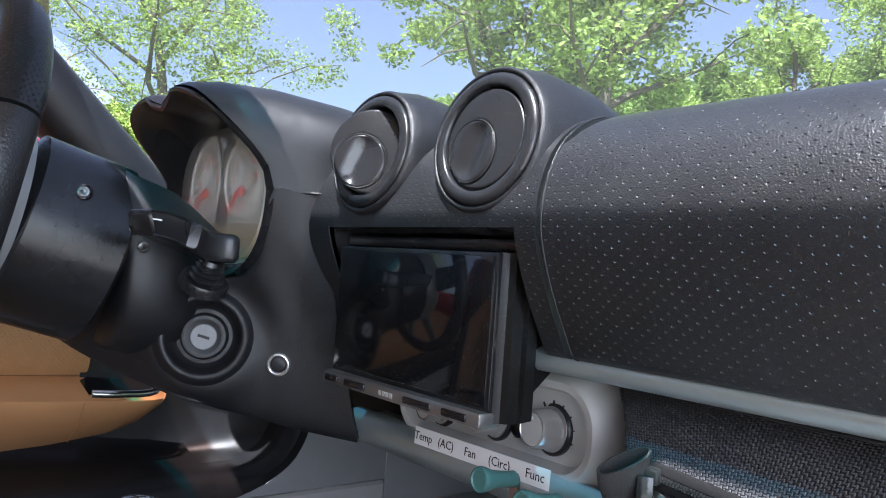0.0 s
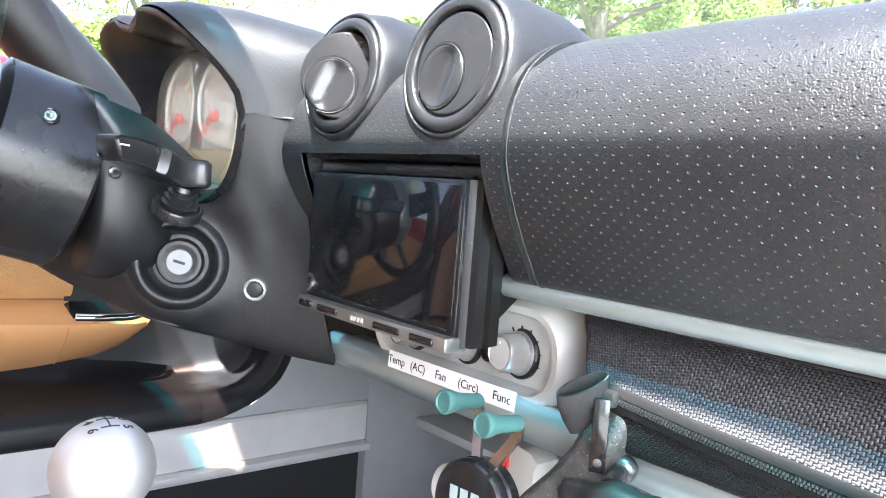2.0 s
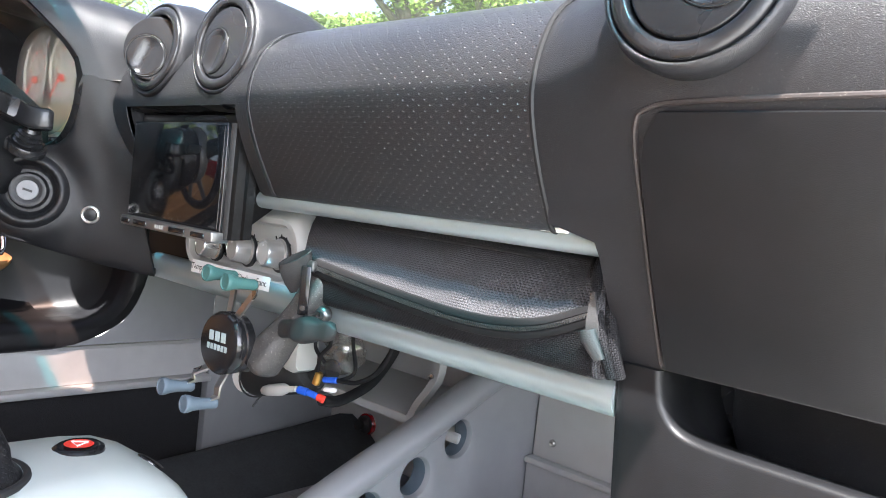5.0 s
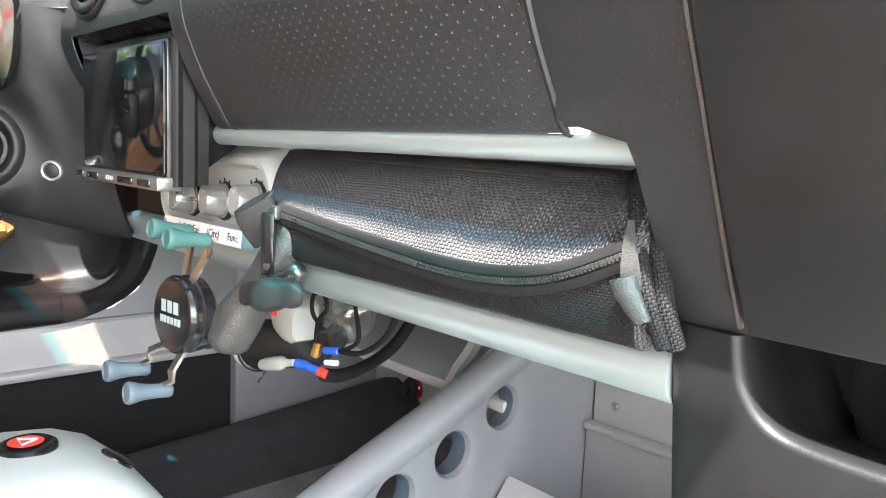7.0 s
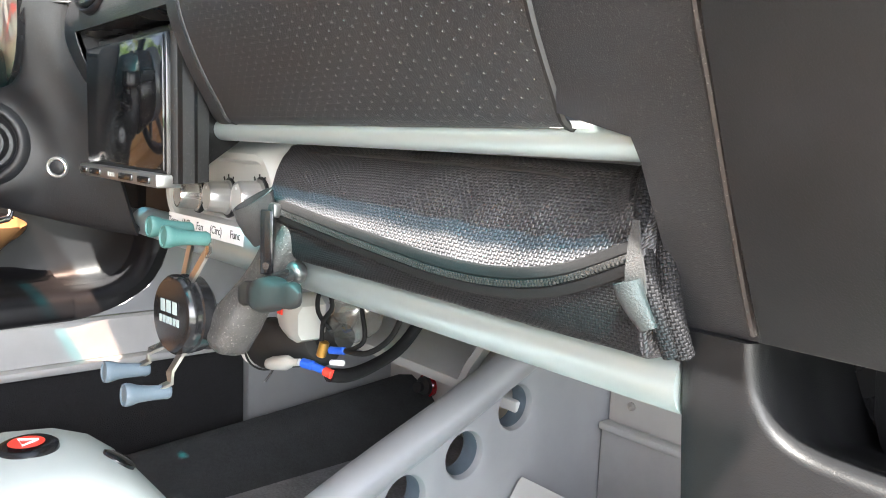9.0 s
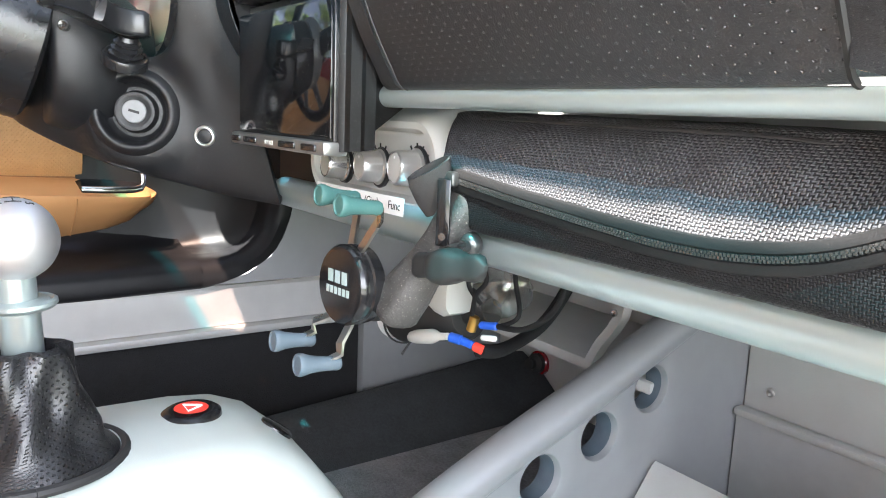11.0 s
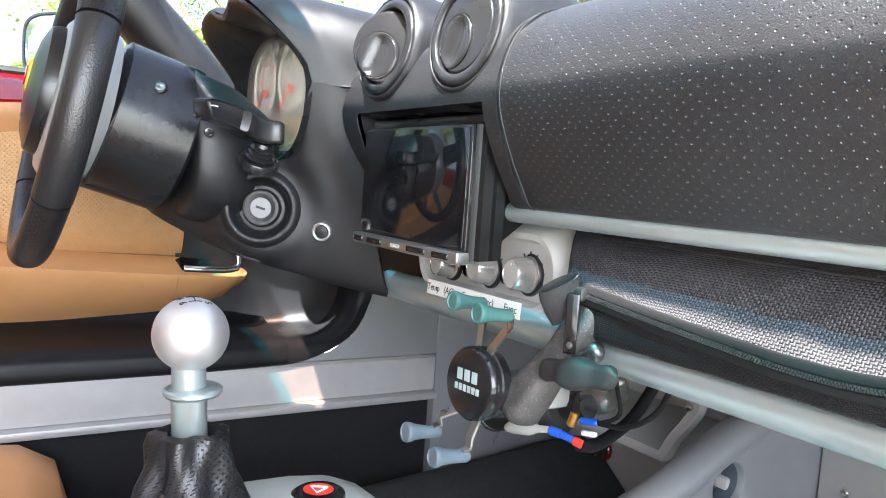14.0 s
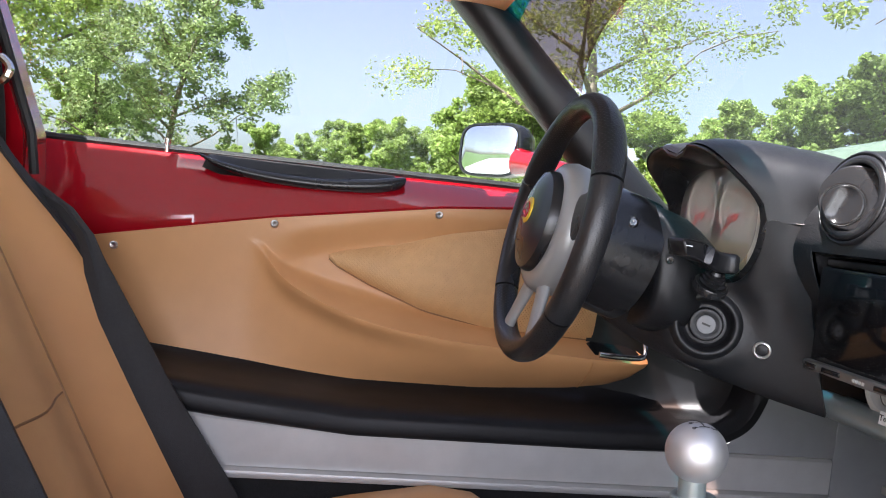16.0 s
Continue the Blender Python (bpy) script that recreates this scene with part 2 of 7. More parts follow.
# cloth of the unseen roof, made translucent to add soft light from above
LIGHT_ROOF = mat("translucent cloth of the added roof", (0.06, 0.06, 0.062), 0.9, vary=0.1, scale=30, bump=0.0003, bump_scale=600)
nt = LIGHT_ROOF.node_tree
roof_light = nt.nodes.new("ShaderNodeBsdfTranslucent")
roof_light.inputs[0].default_value = (0.55, 0.55, 0.55, 1)
through_cloth = nt.nodes.new("ShaderNodeMixShader")
through_cloth.inputs[0].default_value = 0.45
nt.links.new(bsdf(LIGHT_ROOF).outputs[0], through_cloth.inputs[1])
nt.links.new(roof_light.outputs[0], through_cloth.inputs[2])
nt.links.new(through_cloth.outputs[0], nt.nodes["Material Output"].inputs[0])
# tint strips added to the windscreen to colour the sun patches
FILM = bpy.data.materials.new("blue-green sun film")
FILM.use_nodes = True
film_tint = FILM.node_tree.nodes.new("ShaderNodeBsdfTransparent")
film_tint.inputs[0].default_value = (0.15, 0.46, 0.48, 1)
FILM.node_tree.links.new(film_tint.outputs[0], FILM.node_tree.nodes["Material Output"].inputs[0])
ADDED_FILM_BLUE = FILM.copy()
ADDED_FILM_BLUE.name = "blue sun film"
ADDED_FILM_BLUE.node_tree.nodes["Transparent BSDF"].inputs[0].default_value = (0.19, 0.33, 0.40, 1)
ADDED_FILM_PALE = FILM.copy()
ADDED_FILM_PALE.name = "pale sun film"
ADDED_FILM_PALE.node_tree.nodes["Transparent BSDF"].inputs[0].default_value = (0.62, 0.53, 0.49, 1)
# dark strip added only to block stray sun
SUN_BLOCK_FILM = FILM.copy()
SUN_BLOCK_FILM.name = "deep blue sun film"
SUN_BLOCK_FILM.node_tree.nodes["Transparent BSDF"].inputs[0].default_value = (0.12, 0.14, 0.16, 1)
FABRIC = mat("black woven fabric", (0.014, 0.014, 0.016), 0.7, vary=0.3, scale=200, bump=0.0005, bump_scale=700)
SILL = mat("glossy black sill moulding", (0.009, 0.009, 0.010), 0.46, vary=0.2, spec=0.22, bump=0.0002, bump_scale=300)
STRIP = mat("dark grey gauge divider", (0.07, 0.065, 0.06), 0.5, vary=0.2)
BARREL = mat("dull key metal", (0.24, 0.245, 0.25), 0.6, vary=0.12, scale=200, spec=0.3)
DUST = mat("pale dust", (0.30, 0.29, 0.25), 0.9, vary=0.3)
GAUGEPANE = glass("dusty gauge lens", (0.93, 0.93, 0.92), 0.07, 0.29)
HUBGREY = mat("satin grey hub plastic", (0.36, 0.37, 0.365), 0.35, metal=0.3, vary=0.06)
CASTING = mat("dusty cast arm", (0.04, 0.038, 0.036), 0.5, vary=0.5, scale=120, bump=0.0006, bump_scale=500, dirt=0.5)
MIRROR = mat("mirror glass", (0.85, 0.87, 0.88), 0.02, metal=1.0, vary=0.0)
SCREEN = mat("dusty black screen glass", (0.006, 0.006, 0.007), 0.05, vary=0.2, spec=0.5, dirt=0.06)
BARK = mat("grey brown bark", (0.17, 0.13, 0.10), 0.9, vary=0.4, scale=8, bump=0.03, bump_scale=12)
BOUNCE_SLAB = mat("pale light-bouncing slab", (0.52, 0.51, 0.48), 0.9, vary=0.15, scale=2, bump=0.002, bump_scale=60)
GRASS = mat("mown grass", (0.07, 0.12, 0.03), 0.95, vary=0.4, scale=1.5)
BRICK = mat("red brick wall", (0.40, 0.20, 0.13), 0.85, vary=0.25, scale=6, rand=0.5)
SHINGLE = mat("pale green roofing", (0.11, 0.145, 0.11), 0.85, vary=0.15, scale=4, rand=0.4)


def leaf_material(name, color):
    m = mat(name, color, 0.6, vary=0.5, scale=0.8)
    nt = m.node_tree
    geo = nt.nodes.new("ShaderNodeNewGeometry")
    mr = nt.nodes.new("ShaderNodeMapRange")
    mr.inputs["To Min"].default_value = 0.5
    mr.inputs["To Max"].default_value = 1.6
    nt.links.new(geo.outputs["Random Per Island"], mr.inputs["Value"])
    b = bsdf(m)
    old = b.inputs["Base Color"].links[0].from_socket
    mx = nt.nodes.new("ShaderNodeMix")
    mx.data_type = 'RGBA'
    mx.blend_type = 'MULTIPLY'
    mx.inputs["Factor"].default_value = 1.0
    nt.links.new(old, mx.inputs["A"])
    nt.links.new(mr.outputs["Result"], mx.inputs["B"])
    nt.links.new(mx.outputs["Result"], b.inputs["Base Color"])
    tl = nt.nodes.new("ShaderNodeBsdfTranslucent")
    nt.links.new(mx.outputs["Result"], tl.inputs["Color"])
    ms = nt.nodes.new("ShaderNodeMixShader")
    ms.inputs[0].default_value = 0.45
    nt.links.new(b.outputs[0], ms.inputs[1])
    nt.links.new(tl.outputs[0], ms.inputs[2])
    nt.links.new(ms.outputs[0], nt.nodes["Material Output"].inputs[0])
    return m


LEAF = leaf_material("spring green leaves", (0.33, 0.40, 0.10))
LEAF_DARK = leaf_material("deep green leaves", (0.31, 0.40, 0.11))
LEAF_PALE = leaf_material("pale grey green leaves", (0.30, 0.37, 0.15))


# ---- mesh helpers ----
def part(name, bm, material, parent=None, label="", sharp=40, smooth=True):
    me = bpy.data.meshes.new(name)
    bm.normal_update()
    bm.to_mesh(me)
    bm.free()
    if smooth and len(me.polygons):
        me.polygons.foreach_set("use_smooth", [True] * len(me.polygons))
        me.set_sharp_from_angle(angle=radians(sharp))
    me.materials.append(material)
    ob = new(name, me)
    if parent is not None:
        ob.parent = parent
    if label:
        ob["label"] = label
    return ob


def thing(name, label, category, group="", kind=""):
    return tagged(new(name), label, category, group, kind)


def smooth_path(pts, n=6):
    """A Catmull-Rom line through the points, n steps to each stretch."""
    P = [Vector(p) for p in pts]
    out = []
    for i in range(len(P) - 1):
        a, b, c, d = P[max(i - 1, 0)], P[i], P[i + 1], P[min(i + 2, len(P) - 1)]
        for k in range(n):
            t = k / n
            out.append(0.5 * (2 * b + (c - a) * t + (2 * a - 5 * b + 4 * c - d) * t * t + (3 * b - a - 3 * c + d) * t ** 3))
    out.append(P[-1])
    return out


def grid(bm, rows, keep=None, wrap=False, uvs=True):
    """A sheet through rows of points; keep(i, j) leaves out faces. The UV map is in metres."""
    V = [[bm.verts.new(p) for p in r] for r in rows]
    uv = bm.loops.layers.uv.verify()
    nc = len(rows[0])
    U = [[0.0] * nc for _ in rows]
    W = [[0.0] * nc for _ in rows]
    for i in range(len(rows)):
        for j in range(nc):
            if j:
                U[i][j] = U[i][j - 1] + (Vector(rows[i][j]) - Vector(rows[i][j - 1])).length
            if i:
                W[i][j] = W[i - 1][j] + (Vector(rows[i][j]) - Vector(rows[i - 1][j])).length
    mid = nc // 2
    for i in range(len(rows) - 1):
        for j in range(nc - (0 if wrap else 1)):
            if keep and not keep(i, j):
                continue
            k = (j + 1) % nc
            f = bm.faces.new((V[i][j], V[i][k], V[i + 1][k], V[i + 1][j]))
            for lp, (a, b) in zip(f.loops, ((i, j), (i, k), (i + 1, k), (i + 1, j))):
                lp[uv].uv = (U[a][b] if b or not j else U[a][nc - 1] + 0.01, W[a][mid])
    return V


def loft(bm, rings, cap=True):
    """A closed body through rings of points."""
    V = grid(bm, rings, wrap=True)
    if cap:
        bm.faces.new(V[0][::-1])
        bm.faces.new(V[-1])
    return bm


def sheet(rows, thick=0.0):
    """A sheet with a thickness against its normals, its edge closed."""
    bm = bmesh.new()
    grid(bm, rows)
    if thick:
        thicken(bm, thick)
    return bm


def thicken(bm, thick):
    bm.normal_update()
    uv = bm.loops.layers.uv.verify()
    old = list(bm.verts)
    back = {v: bm.verts.new(v.co - v.normal * thick) for v in old}
    for f in list(bm.faces):
        g = bm.faces.new([back[v] for v in reversed(f.verts)])
        src = {lp.vert: lp[uv].uv.copy() for lp in f.loops}
        for lp, v in zip(g.loops, reversed(f.verts)):
            lp[uv].uv = src[v]
    for e in [e for e in bm.edges if len(e.link_faces) == 1 and e.verts[0] in back]:
        a, b = e.verts
        f = e.link_faces[0]
        for lp in f.loops:
            if lp.edge == e:
                a, b = lp.vert, lp.link_loop_next.vert
        bm.faces.new((b, a, back[a], back[b]))
    return bm


def box(bm, lo, hi, bevel=0.002, seg=2, m=None):
    r = bmesh.ops.create_cube(bm, size=1.0)
    vs = r["verts"]
    lo, hi = Vector(lo), Vector(hi)
    for v in vs:
        v.co = Vector(((lo[k] + hi[k]) / 2 + v.co[k] * (hi[k] - lo[k])) for k in range(3))
    if bevel:
        es = list({e for v in vs for e in v.link_edges})
        r2 = bmesh.ops.bevel(bm, geom=es, offset=bevel, segments=seg, affect='EDGES', profile=0.5)
        vs = list({v for f in r2["faces"] for v in f.verts} | {v for v in vs if v.is_valid})
    if m is not None:
        bmesh.ops.transform(bm, matrix=m, verts=vs)
    return vs


def frame_of(d, up=(0, 0, 1)):
    d = Vector(d).normalized()
    u = Vector(up)
    if abs(d.dot(u)) > 0.95:
        u = Vector((0, 1, 0))
    s = d.cross(u).normalized()
    return s, s.cross(d).normalized(), d


def tube(bm, pts, r, n=12, cap=True):
    """A round bar along points; r is one radius or one for each point."""
    P = [Vector(p) for p in pts]
    R = r if isinstance(r, (list, tuple)) else [r] * len(P)
    rings = []
    side = None
    for i, p in enumerate(P):
        d = (P[min(i + 1, len(P) - 1)] - P[max(i - 1, 0)]).normalized()
        if side is None:
            side = frame_of(d)[0]
        side = (side - d * side.dot(d)).normalized()
        up = side.cross(d)
        rings.append([p + R[i] * (math.cos(2 * math.pi * k / n) * side + math.sin(2 * math.pi * k / n) * up) for k in range(n)])
    return loft(bm, rings, cap)


def lathe(bm, prof, origin, axis, n=32, cap=True):
    """A turned body: prof is rows of (radius, distance along the axis)."""
    s, u, d = frame_of(axis)
    o = Vector(origin)
    rings = [[o + d * h + max(r, 1e-5) * (math.cos(2 * math.pi * k / n) * s + math.sin(2 * math.pi * k / n) * u) for k in range(n)] for r, h in prof]
    return loft(bm, rings, cap)


def text(words, size, m, material, parent, depth=0.0003, align='CENTER', name="lettering", label=""):
    cu = bpy.data.curves.new(name, 'FONT')
    cu.body, cu.size, cu.align_x, cu.align_y = words, size, align, 'CENTER'
    cu.extrude = depth
    cu.resolution_u = 2
    tmp = bpy.data.objects.new("tmp", cu)
    me = bpy.data.meshes.new_from_object(tmp)
    bpy.data.objects.remove(tmp)
    me.transform(m)
    me.materials.append(material)
    ob = new(name, me)
    ob.parent = parent
    if label:
        ob["label"] = label
    return ob


def facing(p, right, up):
    """A pose whose x is right and y is up."""
    r = Vector(right).normalized()
    u = Vector(up)
    u = (u - r * u.dot(r)).normalized()
    w = r.cross(u)
    return Matrix((( r.x, u.x, w.x, p[0]), (r.y, u.y, w.y, p[1]), (r.z, u.z, w.z, p[2]), (0, 0, 0, 1)))


def lerp(a, b, t):
    return a + (b - a) * t


def pl(x, pts):
    """A value by straight lines between (x, value) pairs."""
    if x <= pts[0][0]:
        return pts[0][1]
    for (a, va), (b, vb) in zip(pts, pts[1:]):
        if x <= b:
            return va + (vb - va) * (x - a) / (b - a)
    return pts[-1][1]


def sm(t):
    t = max(0.0, min(1.0, t))
    return t * t * (3 - 2 * t)

# ---- ground, house and trees ----
def build_ground():
    bm = bmesh.new()
    n = 40
    rows = []
    for i in range(n + 1):
        row = []
        for j in range(n + 1):
            x, y = (i / n - 0.5), (j / n - 0.5)
            X, Y = 900 * x * abs(2 * x), 900 * y * abs(2 * y)
            row.append((X, Y, 0.25 * noise.noise((X * 0.03, Y * 0.03, 0)) * min(1, math.hypot(X, Y) / 20)))
        rows.append(row)
    grid(bm, rows)
    tagged(part("ground", bm, GRASS), "mown green grass lawn round the parked car", "ground", kind="structure")


# unseen pale ground slab, added to bounce sunlight into the cabin
def build_bounce_slab():
    bm = bmesh.new()
    grid(bm, [[(lerp(-3.2, 9.0, i / 8), lerp(-9.0, 6.5, j / 8), 0.012) for j in range(9)] for i in range(9)])
    tagged(part("drive", bm, BOUNCE_SLAB), "unseen pale slab added to bounce light into the car", "drive", kind="structure")


def polar(az, dist, z=0.0):
    a = radians(az)
    return Vector((0.2 - math.sin(a) * dist, math.cos(a) * dist, z))


def leaf_cloud(rng, clumps, per, size):
    """Many small folded leaves round clump centres."""
    vs, fs = [], []
    for c, r in clumps:
        for _ in range(per):
            d = Vector((rng.gauss(0, 1), rng.gauss(0, 1), rng.gauss(0, 1))).normalized()
            p = c + Vector((d.x, d.y, d.z * 0.75)) * r * (0.35 + 0.75 * rng.random())
            a = Vector((rng.gauss(0, 1), rng.gauss(0, 1), rng.gauss(0, 0.6))).normalized()
            b = a.cross(Vector((rng.gauss(0, 1), rng.gauss(0, 1), rng.gauss(0, 1)))).normalized()
            s = size * (0.6 + 0.8 * rng.random())
            k = len(vs)
            vs += [p - a * s, p + b * s * 0.5 - a * 0.1 * s, p + a * s, p - b * s * 0.5 + a * 0.1 * s]
            fs.append((k, k + 1, k + 2, k + 3))
    return vs, fs


def build_tree(seed, height, spread, base, leaf, per=70, size=0.13, clumps=150, lean=0.0, label="", bare=0.35):
    """A tapered trunk with limbs and a crown of leaf clumps at the limbs' ends."""
    rng = random.Random(seed)
    t = thing("tree", label, "tree")
    bm = bmesh.new()
    trunk = []
    p = Vector((0, 0, -0.1))
    d = Vector((lean, 0.3 * lean, 1)).normalized()
    for i in range(9):
        trunk.append(p.copy())
        p = p + d * height * 0.095
        d = (d + Vector((rng.gauss(0, 0.09), rng.gauss(0, 0.09), 0.03))).normalized()
    tube(bm, smooth_path(trunk, 3), [lerp(base, base * 0.22, i / 24) for i in range(25)], 9)
    ends = []
    for i in range(13):
        k = bare + (0.98 - bare) * i / 13
        q = trunk[min(8, int(k * 9))].lerp(trunk[min(8, int(k * 9) + 1)], (k * 9) % 1)
        a = i * 2.4 + rng.random()
        ln = spread * (1.15 - 0.75 * k) * (0.7 + 0.5 * rng.random())
        pts = [q]
        dd = Vector((math.cos(a), math.sin(a), 0.35 + 0.5 * k)).normalized()
        for s in range(4):
            pts.append(pts[-1] + dd * ln / 4)
            dd = (dd + Vector((rng.gauss(0, 0.22), rng.gauss(0, 0.22), rng.gauss(0.04, 0.18)))).normalized()
            ends.append((pts[-1], s))
            if s > 0:
                e = pts[-1] + Vector((rng.gauss(0, 1), rng.gauss(0, 1), rng.gauss(0.2, 0.7))) * ln * 0.22
                tube(bm, [pts[-1], pts[-1].lerp(e, 0.5) + Vector((0, 0, 0.04 * ln)), e], [base * 0.09, base * 0.06, base * 0.03], 5)
                ends.append((e, s))
        tube(bm, pts, [base * f for f in (0.34, 0.26, 0.18, 0.11, 0.05)], 6)
    part("trunk", bm, BARK, t)
    cl = []
    while len(cl) < clumps:
        e, s = rng.choice(ends)
        c = e + Vector((rng.gauss(0, 1), rng.gauss(0, 1), rng.gauss(0.1, 0.8))) * spread * 0.10
        cl.append((c, spread * (0.07 + 0.09 * rng.random())))
    vs, fs = leaf_cloud(rng, cl, per, size)
    me = bpy.data.meshes.new("crown")
    me.from_pydata(vs, [], fs)
    me.materials.append(leaf)
    ob = new("crown", me)
    ob.parent = t
    return t


def place_trees():
    oak = build_tree(1, 10.0, 4.2, 0.26, LEAF, clumps=110, per=220, size=0.062, label="tall spring-green broadleaf tree with a rough grey trunk")
    far = build_tree(2, 8.0, 3.3, 0.20, LEAF_DARK, clumps=230, per=150, size=0.10, label="rounded deep green tree in the far tree line", bare=0.12)
    pale = build_tree(3, 8.5, 3.4, 0.14, LEAF_PALE, per=120, size=0.065, clumps=190, label="thin pale green tree with an open, airy crown", bare=0.2)
    lean = build_tree(4, 11.0, 4.0, 0.30, LEAF, lean=0.28, clumps=85, per=190, size=0.058, label="leaning grey-barked tree in front of the house", bare=0.45)
    near = build_tree(5, 11.5, 4.8, 0.24, LEAF, clumps=120, per=240, size=0.05, label="broad tree with low hanging leafy boughs", bare=0.3)
    spots = [
        (oak, 113, 24, 1.10, 0), (pale, 102.5, 27, 1.05, 40), (pale, 106.5, 31, 1.0, 130), (far, 97.5, 60, 0.50, 40), (far, 92.7, 52, 0.62, 200), (far, 88.6, 50, 0.74, 250), (far, 85.3, 48, 0.8, 310), (far, 81.5, 46, 0.86, 100), (far, 77, 42, 0.95, 170), (far, 75, 40, 1.0, 20), (far, 61, 40, 1.0, 210), (far, 95, 62, 0.78, 10), (far, 90.5, 56, 0.82, 80), (far, 87, 58, 0.86, 140), (far, 83.5, 60, 0.9, 30),
        (far, 79.5, 36, 0.98, 200), (near, 73, 15, 0.78, 250), (far, 71, 48, 0.95, 300), (far, 67, 44, 0.95, 20), (far, 63.5, 48, 0.98, 75),
        (far, 58.5, 36, 1.05, 120), (far, 54.5, 38, 1.2, 60), (far, 50, 46, 1.35, 33), (lean, 42.4, 14, 0.9, 215), (oak, 39.4, 13.5, 1.0, 150), (far, 46, 44, 1.6, 260),
        (far, 41, 46, 1.7, 20), (far, 36, 42, 1.6, 90), (far, 31, 40, 1.6, 250), (oak, 27, 36, 1.4, 200), (far, 23, 38, 1.6, 120), (oak, 19, 30, 1.25, 310), (far, 14, 34, 1.6, 45),
        (oak, 9, 28, 1.2, 100), (far, 3, 34, 1.5, 170), (oak, -6, 30, 1.3, 240), (far, -16, 34, 1.5, 280),
        (far, 121, 34, 1.3, 15), (oak, 132, 32, 1.2, 190), (far, 108, 46, 0.8, 65),
    ]
    used = set()
    for t, az, dist, s, turn in spots:
        m = Matrix.Translation(polar(az, dist)) @ Matrix.Rotation(radians(turn), 4, 'Z')
        if t not in used:
            used.add(t)
            o = t
            o.matrix_basis = m @ Matrix.Diagonal((s, s, s, 1))
        else:
            o = copy_thing(t, m)
            o.scale = (s, s, s)
        o["group"] = "trees round the lawn"


def build_house():
    h = thing("house", "single-storey brick house with a pale green hipped roof and chimney", "house")
    c = polar(40, 23)
    turn = Matrix.Translation(c) @ Matrix.Rotation(radians(26), 4, 'Z')
    W, D, E, R = 6.2, 4.0, 2.55, 4.45
    bm = bmesh.new()
    box(bm, (-W, -D, 0), (W, D, E), 0, m=turn)
    part("wall", bm, BRICK, h)
    # roof: one broad front slope rising to a ridge that falls to the right, a plain back slope
    o = 0.6
    top = [(-W - o, -D + 1.5, E + 0.6), (-2.1, -D + 1.5, E + 1.35), (0.4, -D + 1.5, E + 2.62), (W + o, -D + 1.5, E + 0.85)]
    bm = bmesh.new()
    front = [bm.verts.new(turn @ Vector((lerp(-W - o, W + o, k / 3), -D - o, E))) for k in range(4)]
    ridge = [bm.verts.new(turn @ Vector(p)) for p in top]
    back = [bm.verts.new(turn @ Vector((lerp(-W - o, W + o, k / 3), D + o, E))) for k in range(4)]
    for k in range(3):
        bm.faces.new((front[k], front[k + 1], ridge[k + 1], ridge[k]))
        bm.faces.new((ridge[k], ridge[k + 1], back[k + 1], back[k]))
    bm.faces.new((front[0], ridge[0], back[0]))
    bm.faces.new((front[3], back[3], ridge[3]))
    bm.faces.new((front[3], front[2], front[1], front[0], back[0], back[1], back[2], back[3]))
    part("roof", bm, SHINGLE, h, smooth=False)
    gb = [(-1.5, -D + 0.35, E + 1.45), (2.3, -D + 0.35, E + 1.45), (0.4, -D + 0.35, E + 2.40)]
    bm = bmesh.new()
    A = [bm.verts.new(turn @ Vector(p)) for p in gb]
    B = [bm.verts.new(turn @ Vector((p[0], -D + 1.6, p[2]))) for p in gb]
    bm.faces.new(A)
    bm.faces.new((A[0], B[0], B[1], A[1]))
    part("gable", bm, BRICK, h, smooth=False)
    for p in ((-1.75, E + 1.36), (2.55, E + 1.36)):
        bm = bmesh.new()
        rows = [[turn @ Vector((u, v, z + k)) for (u, z) in (p, (0.4, E + 2.46))] for v, k in ((-D + 0.2, 0), (-D + 1.7, 0), (-D + 1.7, 0.12), (-D + 0.2, 0.12))]
        loft(bm, [list(r) for r in zip(*rows)])
        part("gable_roof", bm, SHINGLE, h, smooth=False)
    bm = bmesh.new()
    box(bm, (-3.9, -2.2, E), (-2.7, -1.1, 5.0), 0.02, m=turn)
    box(bm, (-4.0, -2.3, 5.0), (-2.6, -1.0, 5.12), 0.02, m=turn)
    ch = part("chimney", bm, BRICK, h)
    bm = bmesh.new()
    box(bm, (-3.95, -2.25, 5.12), (-2.65, -1.05, 5.3), 0.02, m=turn)
    part("chimney_cap", bm, SHINGLE, ch, "pale metal cap")


build_ground()
build_bounce_slab()
place_trees()
build_house()


# ---- car shell: tub, sills, footwells, roof, glass ----
DOOR_X, MID = -1.06, -0.384
tub = thing("cabin_tub", "bare silver aluminium chassis tub with painted footwell panels", "car body", kind="structure")


def slab(name, lo, hi, material, parent, bevel=0.003, label=""):
    bm = bmesh.new()
    box(bm, lo, hi, bevel)
    return part(name, bm, material, parent, label)


